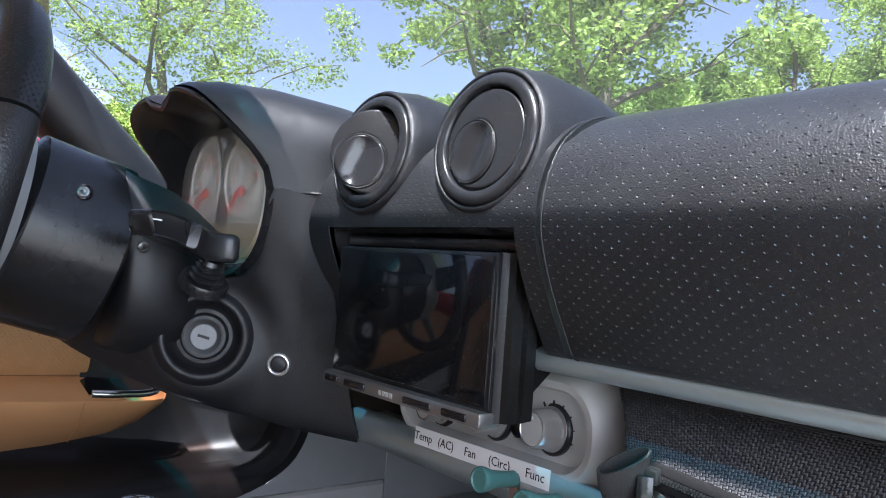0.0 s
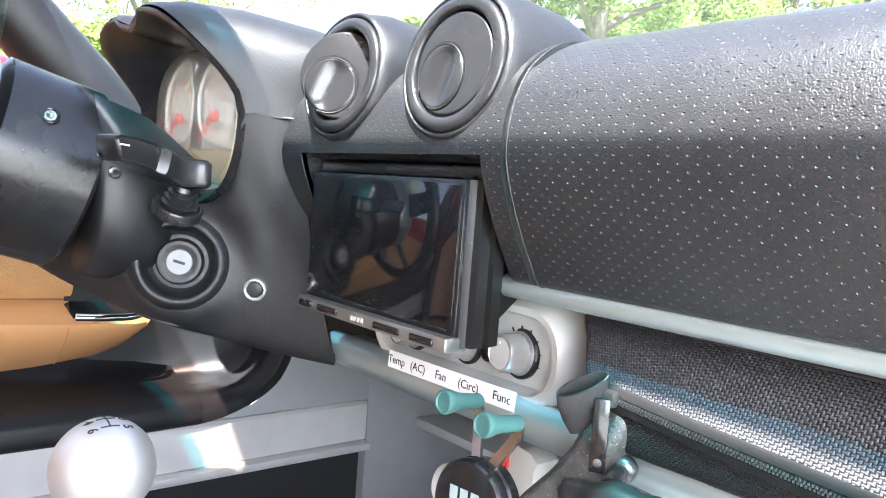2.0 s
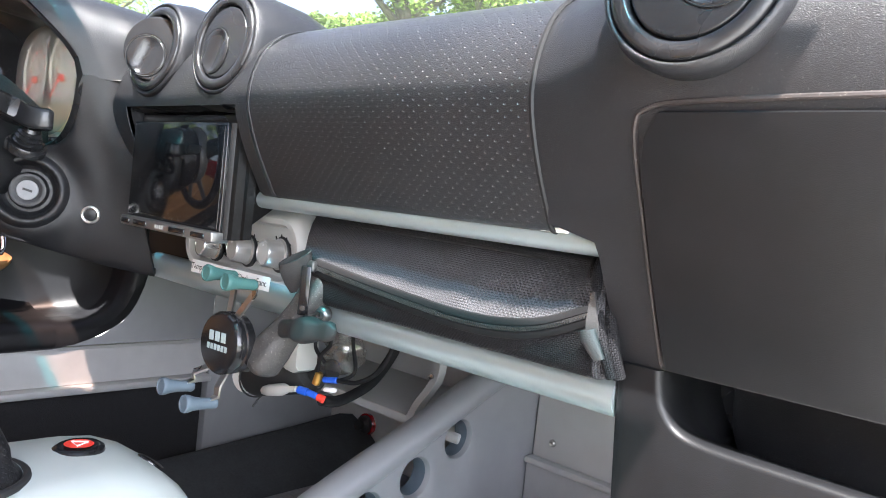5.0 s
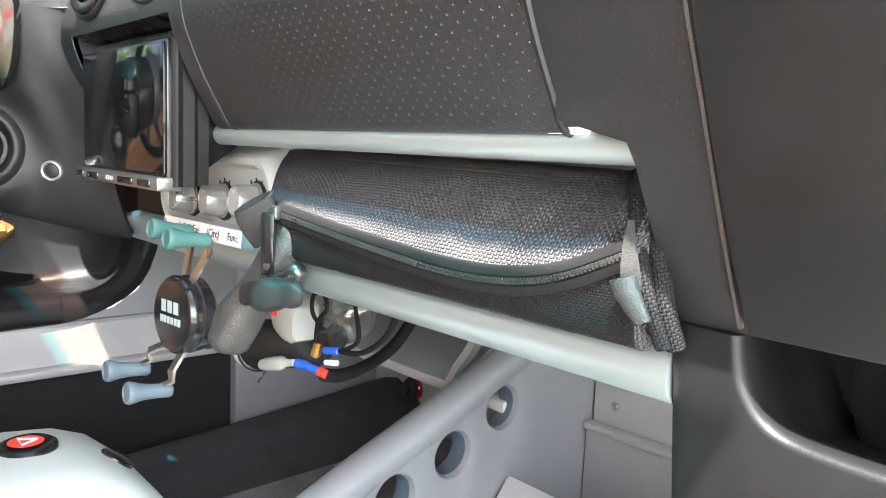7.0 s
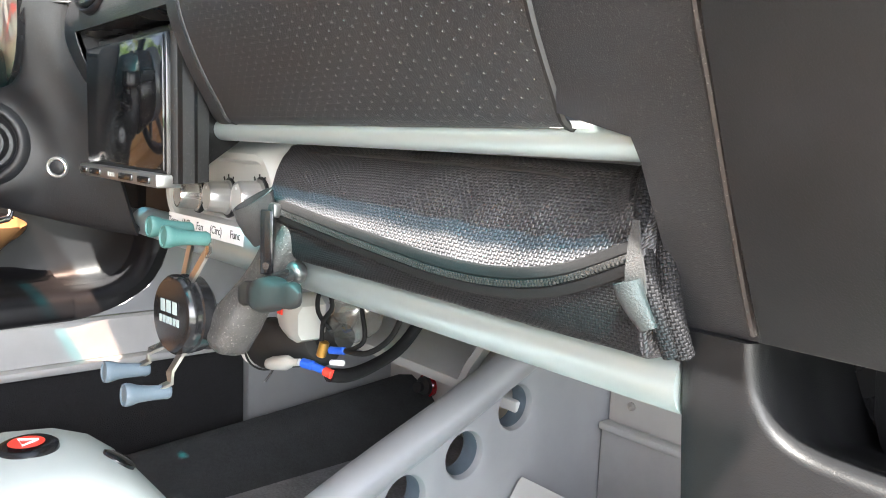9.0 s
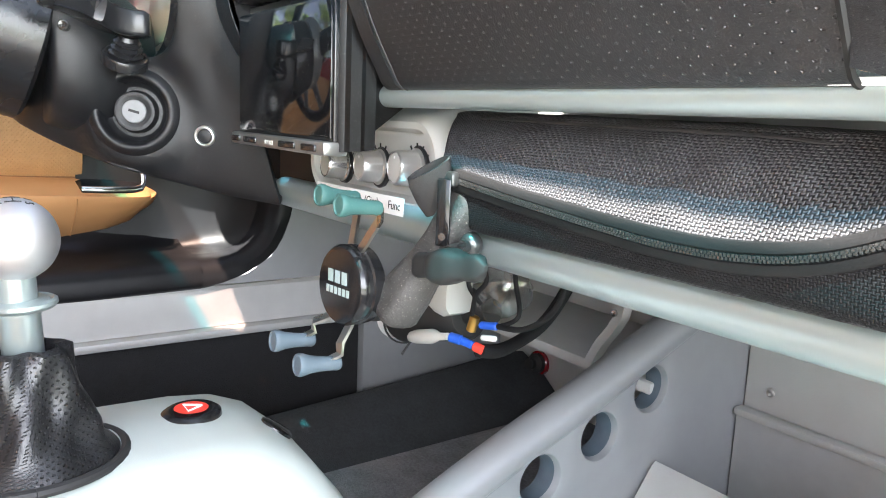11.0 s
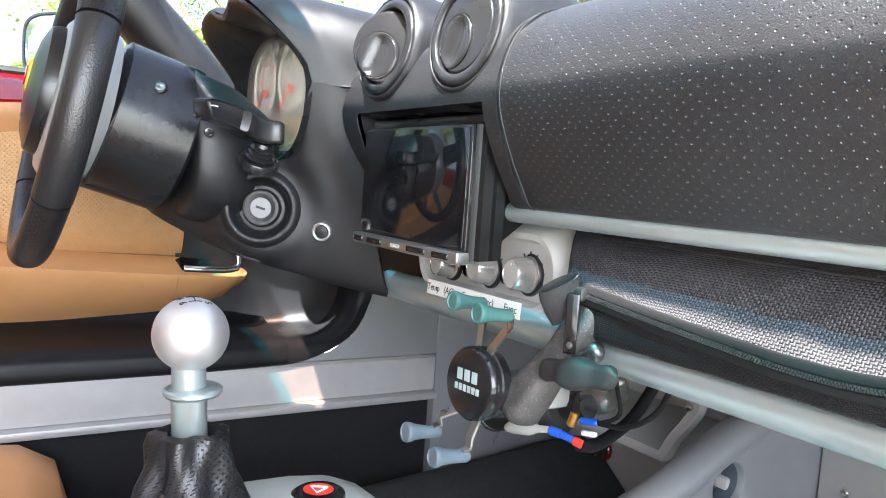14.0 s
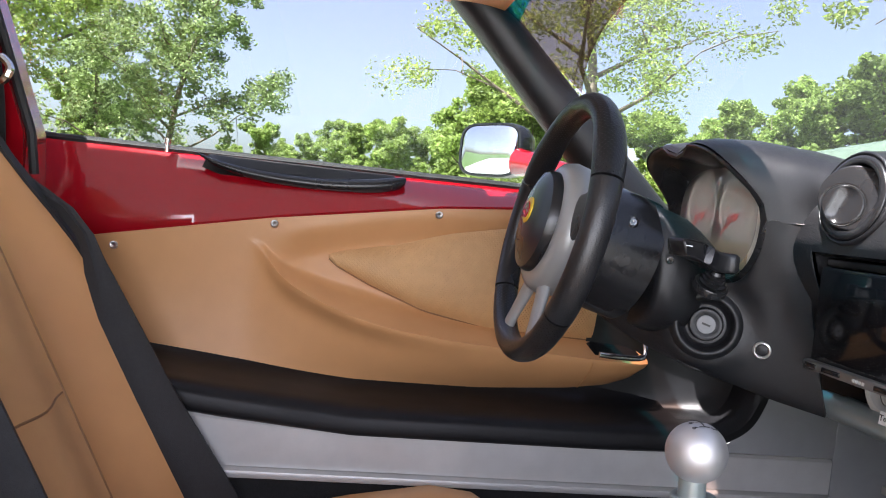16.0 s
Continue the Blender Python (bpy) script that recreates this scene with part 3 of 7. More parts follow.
def build_tub():
    slab("floor", (-0.95, -0.75, 0.14), (0.30, 1.04, 0.165), ALLOY, tub)
    # driver's side rail with its bright lower flange
    bm = bmesh.new()
    loft(bm, [[(-0.99, y, 0.338), (-0.932, y, 0.338), (-0.932, y, 0.393 + up), (-0.936, y, 0.397 + up), (-0.99, y, 0.397 + up)] for y, up in ((-0.75, 0.056), (-0.45, 0.030), (-0.30, 0.014), (-0.1, 0.0), (0.705, 0.0))])
    part("side_rail", bm, ALLOY, tub, sharp=30)
    slab("rail_flange", (-0.99, -0.75, 0.325), (-0.915, 0.705, 0.337), ALLOY, tub, 0.003)
    slab("rail_base", (-0.99, -0.75, 0.165), (-0.945, 0.705, 0.326), CARPET, tub)
    slab("rail_end", (-0.99, 0.707, 0.165), (-0.932, 1.02, 0.60), WEB, tub, 0.002)
    slab("footwell_side", (-1.12, 0.60, 0.416), (-0.97, 0.706, 0.62), SILL, tub, 0.004)
    bm = bmesh.new()
    curve = [(0.42, 0.400), (0.47, 0.405), (0.51, 0.414), (0.545, 0.437), (0.565, 0.465), (0.576, 0.495), (0.588, 0.55), (0.592, 0.62)]
    grid(bm, [[(-0.9322, y, z) for y, z in curve], [(-0.9322, 0.706, lerp(0.400, 0.62, k / 7)) for k in range(8)]])
    part("footwell_liner", bm, WEB, tub)
    slab("driver_mat", (-0.93, 0.10, 0.166), (-0.425, 0.99, 0.176), MAT, tub, 0.003)
    bm = bmesh.new()
    loft(bm, [[(x - 0.14, y, 0.177), (x - 0.13, y, 0.214 + k), (x - 0.09, y, 0.224 + k), (x - 0.04, y, 0.205 + k), (x + 0.02, y, 0.183), (x + 0.03, y, 0.177)] for x, y, k in ((-0.74, 0.36, -0.02), (-0.755, 0.50, -0.012), (-0.76, 0.70, 0.0), (-0.765, 0.86, 0.01), (-0.77, 0.995, 0.02))])
    part("carpet_roll", bm, ROLL, tub, "raised black carpet along the footwell side")
    slab("bulkhead", (-0.95, 1.0, 0.165), (-0.412, 1.03, 0.62), GREYPL, tub)
    slab("bulkhead_step", (-0.93, 0.80, 0.345), (-0.412, 0.999, 0.360), GREYPL, tub)
    slab("passenger_bulkhead", (-0.392, 0.957, 0.165), (0.30, 0.985, 0.62), PANEL, tub)
    slab("passenger_lower_panel", (-0.392, 0.944, 0.165), (0.178, 0.956, 0.303), ALLOY, tub, 0.002)
    slab("passenger_ledge", (-0.392, 0.936, 0.304), (0.178, 0.956, 0.314), PANEL, tub, 0.003)
    # sloping foot board with a rolled upper edge
    bm = bmesh.new()
    loft(bm, [[(x, y, z) for y, z in ((0.60, 0.170), (0.75, 0.2235), (0.787, 0.272), (0.793, 0.276), (0.799, 0.272), (0.796, 0.266), (0.757, 0.2175), (0.61, 0.166))] for x in (-0.389, 0.178)])
    part("foot_board", bm, PANEL, tub, "pale painted sloping foot board", sharp=30)
    slab("passenger_rail", (0.18, -0.75, 0.165), (0.24, 0.97, 0.415), ALLOY, tub, 0.004)
    # unseen plate added to keep sun out of the footwells
    slab("sun_block_plate", (-1.08, 0.565, 0.628), (0.32, 1.04, 0.640), VOID, tub)
    # unseen closing wall, coloured tan to bounce warm light forward
    slab("unseen_rear_wall", (-1.05, -0.80, 0.14), (0.32, -0.76, 1.085), TAN, tub)


def build_divider():
    """The pierced web between the footwells, with a rounded upper edge."""
    t = thing("footwell_divider", "silver painted divider plate with three round holes", "panel")
    bm = bmesh.new()
    top = [(0.44, 0.275), (0.514, 0.311), (0.60, 0.348), (0.689, 0.383), (0.775, 0.421), (0.86, 0.457), (0.97, 0.497)]
    holes = [(0.782, 0.362, 0.026), (0.704, 0.322, 0.026), (0.622, 0.292, 0.026)]
    n = 28
    # each hole lies in a cell of its own; plain strips fill the rest
    ys = [0.40, 0.5795, 0.663, 0.743, 0.824, 0.99]

    def zt(y):
        return pl(y, [(0.40, 0.256)] + top) - 0.012
    sleeves = []
    for c in range(len(ys) - 1):
        a, b = ys[c], ys[c + 1]
        quad = [(a, 0.165), (b, 0.165), (b, zt(b)), (a, zt(a))]
        hs = [h for h in holes if a < h[0] < b]
        if not hs:
            bm.faces.new([bm.verts.new((-0.394, y, z)) for y, z in quad])
            continue
        hy, hz, hr = hs[0]
        outer, inner = [], []
        for k in range(n):
            an = 2 * math.pi * k / n
            dy, dz = math.cos(an), math.sin(an)
            best = 9
            for (p0, p1) in zip(quad, quad[1:] + quad[:1]):
                ex, ez = p1[0] - p0[0], p1[1] - p0[1]
                den = dy * ez - dz * ex
                if abs(den) > 1e-9:
                    s = ((p0[0] - hy) * ez - (p0[1] - hz) * ex) / den
                    w = ((p0[0] - hy) * dz - (p0[1] - hz) * dy) / den
                    if s > 0 and -1e-6 <= w <= 1 + 1e-6:
                        best = min(best, s)
            outer.append((-0.394, hy + dy * best, hz + dz * best))
            inner.append((hy, hz, dy, dz, hr))
        rows = [outer]
        for rr, xx in ((1.20, -0.394), (1.08, -0.3955), (1.0, -0.400), (0.98, -0.403)):
            rows.append([(xx, hy + dy * hr * rr, hz + dz * hr * rr) for hy, hz, dy, dz, hr in inner])
        grid(bm, rows, wrap=True)
        sleeves.append([[(xx, hy + dy * hr * rr, hz + dz * hr * rr) for hy, hz, dy, dz, hr in inner] for rr, xx in ((0.985, -0.4025), (0.965, -0.405), (0.965, -0.424), (0.99, -0.426))])
    bmesh.ops.remove_doubles(bm, verts=bm.verts, dist=0.0004)
    bmesh.ops.recalc_face_normals(bm, faces=bm.faces)
    part("web", bm, WEB, t, sharp=30)
    for rows in sleeves:
        bm = bmesh.new()
        grid(bm, rows, wrap=True)
        part("hole_sleeve", bm, SLATE, t, "dark grey sleeve in the hole")
    bm = bmesh.new()
    tube(bm, smooth_path([(-0.404, 0.33, 0.215)] + [(-0.404, y, z - 0.012) for y, z in top], 5), 0.0215, 18)
    part("top_edge", bm, WEB, t)
    return t


def prof_points():
    return smooth_path([(0, y, z) for y, z in ((0.404, 0.671), (0.384, 0.672), (0.374, 0.686), (0.360, 0.711), (0.349, 0.738), (0.3465, 0.757), (0.351, 0.780), (0.363, 0.801), (0.387, 0.817), (0.43, 0.826), (0.50, 0.829), (0.60, 0.826), (0.74, 0.815))], 4)


PROF = prof_points()


def dash_y(z):
    """The dash face's y at a height."""
    best = [p for p in PROF if p.z <= 0.83 and p.y < 0.45]
    for a, b in zip(best, best[1:]):
        if a.z <= z <= b.z:
            return lerp(a.y, b.y, (z - a.z) / max(1e-6, b.z - a.z))
    return best[-1].y


def build_airbag_panel():
    t = thing("airbag_panel", "dimpled black vinyl airbag panel curving over the dash", "dashboard")
    cols = 30
    rows = []
    for p in PROF:
        left = pl(p.y + (0 if p.z < 0.8 else 1), [(0.34, -0.303), (0.40, -0.297), (1.36, -0.297), (1.40, -0.28), (1.5, -0.262), (1.8, -0.26)])
        rows.append([(lerp(left, -0.003, j / cols), p.y, p.z) for j in range(cols + 1)])
    part("cover", thicken_bm(rows, 0.006), DASH, t)
    bm = bmesh.new()
    tube(bm, [(-0.300, p.y - 0.0002, p.z + 0.0002) for p in PROF[3:34]], 0.0007, 8)
    part("edge_bead", bm, VINYL, t)
    bm = bmesh.new()
    tube(bm, [(-0.0012, p.y - 0.0004, p.z + 0.0004) for p in PROF[2:44]], 0.0017, 6)
    part("panel_gap", bm, VOID, t)
    # raised letters on the cover
    text("AIRBAG", 0.0105, facing((-0.262, dash_y(0.779) + 0.0001, 0.779), (1, 0, 0), (0, 0.30, 0.95)), DASH, t, 0.0002)


def thicken_bm(rows, thick):
    bm = bmesh.new()
    grid(bm, rows)
    bmesh.ops.recalc_face_normals(bm, faces=bm.faces)
    bm.normal_update()
    f = min(bm.faces, key=lambda f: f.calc_center_median().y)
    if f.normal.y > 0:
        bmesh.ops.reverse_faces(bm, faces=bm.faces)
    thicken(bm, thick)
    return bm


def build_centre_dash():
    t = thing("centre_dash", "black dimpled centre dash housing for the air vents and screen", "dashboard")
    edge = [(0.62, -0.535), (0.64, -0.545), (0.70, -0.572), (0.74, -0.582), (0.774, -0.579), (0.81, -0.563), (0.83, -0.55)]
    rows = []
    for p in PROF:
        left = pl(p.z, edge)
        row = [lerp(left, -0.537, k / 4) for k in range(4)] + [lerp(-0.537, -0.322, k / 12) for k in range(13)] + [-0.314, -0.305]
        rows.append([(x, p.y, p.z) for x in row])
    bm = bmesh.new()
    hi = max(i for i, p in enumerate(PROF) if p.z < 0.752)
    grid(bm, rows, keep=lambda i, j: not (i < hi and 4 <= j < 16))
    bm.normal_update()
    if sum(f.normal.y for f in bm.faces) > 0:
        bmesh.ops.reverse_faces(bm, faces=bm.faces)
    thicken(bm, 0.005)
    part("housing", bm, DASH, t)
    # recess behind the screen: walls that start at the dash face, and a stepped mounting frame
    x0, x1, z1 = -0.537, -0.322, PROF[hi].z
    bm = bmesh.new()
    for x in (x0, x1):
        grid(bm, [[(x, PROF[i].y + 0.001, PROF[i].z) for i in range(2, hi + 1)], [(x, 0.43, PROF[i].z) for i in range(2, hi + 1)]])
    grid(bm, [[(x0, PROF[hi].y + 0.001, z1), (x1, PROF[hi].y + 0.001, z1)], [(x0, 0.356, z1 - 0.003), (x1, 0.356, z1 - 0.003)], [(x0, 0.43, z1 - 0.005), (x1, 0.43, z1 - 0.005)]])
    grid(bm, [[(x0, 0.43, 0.672), (x1, 0.43, 0.672)], [(x0, 0.43, z1), (x1, 0.43, z1)]])
    part("recess", bm, PLASTIC, t)
    bm = bmesh.new()
    box(bm, (x0 + 0.001, 0.366, z1 - 0.014), (x1 - 0.001, 0.429, z1 - 0.0055), 0.002)
    part("mounting_frame", bm, PLASTIC, t)
    # black sheet added to darken the bright gap beside the heater panel
    slab("dark_gap_sheet", (-0.70, 0.462, 0.570), (-0.490, 0.470, 0.70), VOID, t)
    # left rolled lip of the housing
    bm = bmesh.new()
    tube(bm, smooth_path([(x + 0.001, dash_y(z) + 0.002, z) for z, x in edge[:6]], 5), 0.003, 8)
    part("lip", bm, VINYL, t)


def build_vent(c, r, turned, dish=225, group="round air vents"):
    """An eyeball vent: pod with a rolled lip, flat rim and a round flap with a thumb dish."""
    t = thing("air_vent", "round black eyeball air vent " + ("turned open" if turned else "closed") + " in the dash top", "air vent", group)
    c = Vector(c)
    ax = Vector((0.06, -1, 0.14)).normalized()
    s, u, d = frame_of(ax)

    def circle(rad, h, n=56):
        return [c + d * h + rad * (s * math.cos(a) + u * math.sin(a)) for a in (2 * math.pi * j / n for j in range(n))]
    bm = bmesh.new()
    rings = [circle(r * 1.065, -0.014), circle(r * 1.065, -0.001), circle(r * 1.085, 0.0015), circle(r * 1.12, 0.0022), circle(r * 1.16, 0.0), circle(r * 1.19, -0.006)]
    for y, dz, k in ((0.03, 0.0, 1.22), (0.07, -0.003, 1.2), (0.12, -0.014, 1.12), (0.18, -0.032, 1.0), (0.26, -0.055, 0.85)):
        rings.append([c + Vector((0, y, dz)) + r * k * (Vector((s.x, 0, s.z)) * math.cos(a) + Vector((u.x, 0, u.z)) * math.sin(a)) for a in (2 * math.pi * j / 56 for j in range(56))])
    grid(bm, rings, wrap=True)
    part("pod", bm, VINYL, t, sharp=80)
    bm = bmesh.new()
    grid(bm, [circle(r * k, h) for k, h in ((1.06, -0.014), (1.06, 0.0), (1.05, 0.0022), (1.03, 0.0032), (0.96, 0.0042), (0.87, 0.0040), (0.845, 0.0030), (0.835, 0.0010), (0.835, -0.018))], wrap=True)
    part("rim", bm, PLASTIC, t, sharp=60)
    bm = bmesh.new()
    lathe(bm, [(0.0, -0.018), (r * 0.86, -0.018)], c, ax, 32, cap=False)
    part("throat", bm, VOID, t)
    d2 = (d * 0.80 + s * (-0.60)).normalized() if turned else d
    s2, u2, d2 = frame_of(d2)
    # the flap: a shallow dome with a round thumb dish that reaches its edge
    da = radians(dish)
    R2 = 0.50
    ox, oy = -math.cos(da) * 0.285, math.sin(da) * 0.285
    rings = [[c - d2 * 0.016 + r * 0.76 * (s2 * math.cos(a) + u2 * math.sin(a)) for a in (2 * math.pi * j / 80 for j in range(80))]]
    for rr in (0.795, 0.800, 0.795) + tuple(0.78 - 0.0235 * q for q in range(33)):
        ring = []
        for j in range(80):
            a = 2 * math.pi * j / 80
            px, py = rr * math.cos(a), rr * math.sin(a)
            h = {0: -0.005, 1: 0.0, 2: 0.0012}.get(len(rings) - 1, 0.0018 + 0.0022 * (1 - (rr / 0.8) ** 2))
            q = math.hypot(px - ox, py - oy) / R2
            if len(rings) > 3:
                h -= 0.0016 * math.exp(-((q - 1.0) / 0.030) ** 2)
                if q < 1.0:
                    h += 0.0010 - 0.0048 * math.exp(-(((px - ox) * 0.9 + (py - oy) * 0.35) / (0.42 * R2)) ** 2) * (1 - q ** 4)
            ring.append(c + d2 * h + r * (s2 * px + u2 * py))
        rings.append(ring)
    bm = bmesh.new()
    loft(bm, rings)
    flap = part("flap", bm, PLASTIC, t, "satin black round flap with a thumb dish", sharp=75)
    # the dark joint round the dish
    arc = [(ox + R2 * math.cos(a), oy + R2 * math.sin(a)) for a in (2 * math.pi * k / 72 for k in range(73))]
    arc = [p for p in arc[:-1] if math.hypot(*p) < 0.775]
    far = max(range(len(arc)), key=lambda k: math.dist(arc[k], arc[k - 1]))
    arc = arc[far:] + arc[:far]
    bm = bmesh.new()
    tube(bm, [c + d2 * (0.0020 + 0.0022 * (1 - (px * px + py * py) / 0.64)) + r * (s2 * px + u2 * py) for px, py in arc], 0.0005, 6)
    part("dish_joint", bm, VOID, flap)
    return t


build_tub()
build_divider()
build_airbag_panel()
build_centre_dash()
build_vent((-0.3585, 0.3525, 0.8045), 0.0415, False)
build_vent((-0.485, 0.3495, 0.8055), 0.0415, True)


def build_head_unit():
    t = thing("head_unit", "double-height car stereo with a dusty black touchscreen", "car stereo")
    x0, x1 = -0.524, -0.3395
    bm = bmesh.new()
    box(bm, (x0, 0.353, 0.633), (x1, 0.366, 0.733), 0.0012)
    part("bezel", bm, GLOSSY, t)
    bm = bmesh.new()
    box(bm, (x0 + 0.0025, 0.3515, 0.6365), (x1 - 0.0025, 0.3545, 0.7305), 0.0006)
    glass_face = part("screen", bm, SCREEN, t, "black glass touchscreen with a film of dust")
    rng = random.Random(23)
    vs, fs = [], []
    for k in range(900):
        x = lerp(x0 + 0.004, x1 - 0.004, rng.random())
        z = 0.638 + 0.090 * rng.random() ** 3.2
        r = rng.uniform(0.00006, 0.00024)
        b = len(vs)
        a = rng.uniform(0, 6.3)
        vs += [(x + r * math.cos(a + q), 0.35135, z + r * math.sin(a + q)) for q in (0, 1.3, 2.6, 3.9, 5.2)]
        fs.append((b, b + 1, b + 2, b + 3, b + 4))
    me = bpy.data.meshes.new("dust_specks")
    me.from_pydata(vs, [], fs)
    me.materials.append(DUST)
    ob = new("dust_specks", me)
    ob.parent = glass_face
    ob["kind"] = "stuff"
    bm = bmesh.new()
    box(bm, (x0 - 0.001, 0.345, 0.6245), (x1 + 0.001, 0.364, 0.6345), 0.002)
    strip = part("button_strip", bm, mat("dark satin metal", (0.30, 0.30, 0.29), 0.3, metal=0.8, vary=0.1, dirt=0.2), t)
    for k, (a, b) in enumerate(((0.004, 0.022), (0.032, 0.060), (0.108, 0.138), (0.150, 0.174))):
        bm = bmesh.new()
        box(bm, (x0 + a, 0.3436, 0.6268), (x0 + b, 0.347, 0.6318), 0.001)
        part("button", bm, GLOSSY, strip, "silver-edged button")
    for k in range(4):
        bm = bmesh.new()
        box(bm, (x0 + 0.078 + 0.0045 * k, 0.3447, 0.6275), (x0 + 0.0810 + 0.0045 * k, 0.346, 0.6308), 0)
        part("mark", bm, GREYPL, strip)
    bm = bmesh.new()
    rows = [[(x1 + dx, y, z0), (x1 + dx, y, 0.733), (x0 + 0.004, y, 0.733), (x0 + 0.004, y, z0)] for dx, y, z0 in ((-0.001, 0.3555, 0.627), (0.001, 0.357, 0.6275), (0.003, 0.360, 0.6278), (0.0070, 0.362, 0.628), (0.0080, 0.370, 0.6285), (0.0115, 0.371, 0.629), (0.0120, 0.379, 0.630), (0.004, 0.3795, 0.640), (0.0, 0.42, 0.668))]
    loft(bm, rows)
    part("chassis", bm, DUSTY, t, "dusty black metal chassis", sharp=20)


def build_crossbeam():
    t = thing("cross_beam", "silver extruded aluminium cross beam with an open shelf", "beam", kind="structure")
    bm = bmesh.new()
    tube(bm, [(-0.590, 0.424, 0.5735), (0.0385, 0.424, 0.5735)], 0.0145, 24)
    part("lower_tube", bm, SILVER, t)
    bm = bmesh.new()
    tube(bm, [(-0.340, 0.394, 0.6675), (0.042, 0.394, 0.6675)], 0.0078, 20)
    part("upper_tube", bm, SILVER, t)
    slab("shelf", (-0.60, 0.427, 0.572), (0.045, 0.56, 0.580), SILVER, t, 0.002)
    slab("back_plate", (-0.64, 0.552, 0.58), (0.045, 0.56, 0.67), ALLOY, t, 0.002)
    slab("top_plate", (-0.318, 0.403, 0.668), (0.045, 0.56, 0.674), ALLOY, t, 0.002)
    slab("tab", (-0.27, 0.3925, 0.6725), (-0.20, 0.40, 0.6755), PAPER, t, 0.0005)
    slab("tab", (-0.012, 0.3845, 0.6715), (0.008, 0.395, 0.6745), PAPER, t, 0.0005)


def build_heater_panel():
    t = thing("heater_panel", "pale grey moulded heater control panel with knobs", "control panel")
    bm = bmesh.new()
    rings = []

    def outline(w, h, cx, cz, n=10):
        pts = []
        rad = h * 0.88
        for sx, sz, a0 in ((1, -1, -90), (1, 1, 0), (-1, 1, 90), (-1, -1, 180)):
            for k in range(n):
                a = radians(a0 + 90 * k / (n - 1))
                pts.append((cx + sx * (w - rad) + rad * math.cos(a), cz + sz * (h - rad) + rad * math.sin(a)))
        return pts
    cx, cz = -0.418, 0.617
    for dw, y in ((0.012, 0.52), (0.008, 0.45), (0.003, 0.430), (-0.001, 0.4225), (-0.004, 0.4205), (-0.009, 0.4215), (-0.011, 0.425), (-0.0125, 0.4340), (-0.016, 0.4355)):
        rings.append([(x, y, z) for x, z in outline(0.109 + dw, 0.037 + dw, cx, cz)])
    loft(bm, rings)
    part("body", bm, GREYPL, t)
    ax = Vector((-0.10, -1, 0.06)).normalized()
    for kx, kz, rr in ((-0.481, 0.608, 0.0128), (-0.417, 0.611, 0.0130), (-0.360, 0.614, 0.0138)):
        base = Vector((kx, 0.436, kz))
        bm = bmesh.new()
        rings = []
        s, u, d = frame_of(ax)
        for f, h in ((1.16, 0.0), (1.14, 0.003), (1.02, 0.004), (1.0, 0.012), (0.97, 0.0185), (0.92, 0.0203), (0.86, 0.0206), (0.82, 0.0198), (0.02, 0.0198)):
            ring = []
            for q in range(56):
                a = 2 * math.pi * q / 56
                g = 1 - (0.05 * (0.5 + 0.5 * math.cos(14 * a)) if 0.0035 < h < 0.015 else 0)
                ring.append(base + d * h + rr * f * g * (math.cos(a) * s + math.sin(a) * u))
            rings.append(ring)
        loft(bm, rings)
        k = part("knob", bm, SATIN, t, "ribbed satin chrome knob")
        bm = bmesh.new()
        lathe(bm, [(rr * 1.34, -0.002), (rr * 1.34, 0.0012), (rr * 1.28, 0.0020), (rr * 1.1, 0.0020)], base, ax, 32, cap=False)
        part("base_ring", bm, PLASTIC, k, "black base ring")
        bm = bmesh.new()
        lathe(bm, [(rr * 0.80, 0.0194), (rr * 0.80, 0.0204), (0, 0.0206)], base, ax, 24)
        part("face", bm, GREYPL, k)
        bm = bmesh.new()
        lathe(bm, [(0.0012, 0.0), (0.0012, 0.0004), (0, 0.0005)], base + ax * 0.0206 + u * rr * 0.55, ax, 10)
        part("pointer", bm, WHITE, k)
        for q in range(0, 16, 2):
            a = radians(200 - q * 14)
            bm = bmesh.new()
            w = 0.0003 + 0.00004 * q
            box(bm, (-w, -0.0006, 0.0168), (w, 0.0006, 0.0200), 0, m=Matrix.Translation((kx, 0.4354, kz)) @ Matrix.Rotation(a - radians(90), 4, 'Y'))
            part("tick", bm, INK, t)
    for px, pz in ((-0.450, 0.607), (-0.390, 0.609)):
        bm = bmesh.new()
        lathe(bm, [(0.0075, 0.0), (0.0075, 0.005), (0.0060, 0.006), (0.0055, 0.003), (0, 0.003)], (px, 0.4358, pz), ax, 20)
        part("push_button", bm, PLASTIC, t, "small black push button")
    lab = thing("paper_label", "white paper label strip naming the heater knobs", "label")
    m = facing((-0.4085, 0.4088, 0.5870), (1, 0.02, 0.0), (0, 0.06, 1))
    bm = bmesh.new()
    box(bm, (-0.0715, -0.0068, -0.0003), (0.0715, 0.0068, 0.0003), 0, m=m)
    part("strip", bm, PAPER, lab)
    for w, x in (("Temp", -0.0605), ("(AC)", -0.0335), ("Fan", -0.006), ("(Circ)", 0.0245), ("Func", 0.0585)):
        text(w, 0.0092, m @ Matrix.Translation((x, 0, 0.0005)), INK, lab, 0.0001)


build_head_unit()
build_crossbeam()
build_heater_panel()


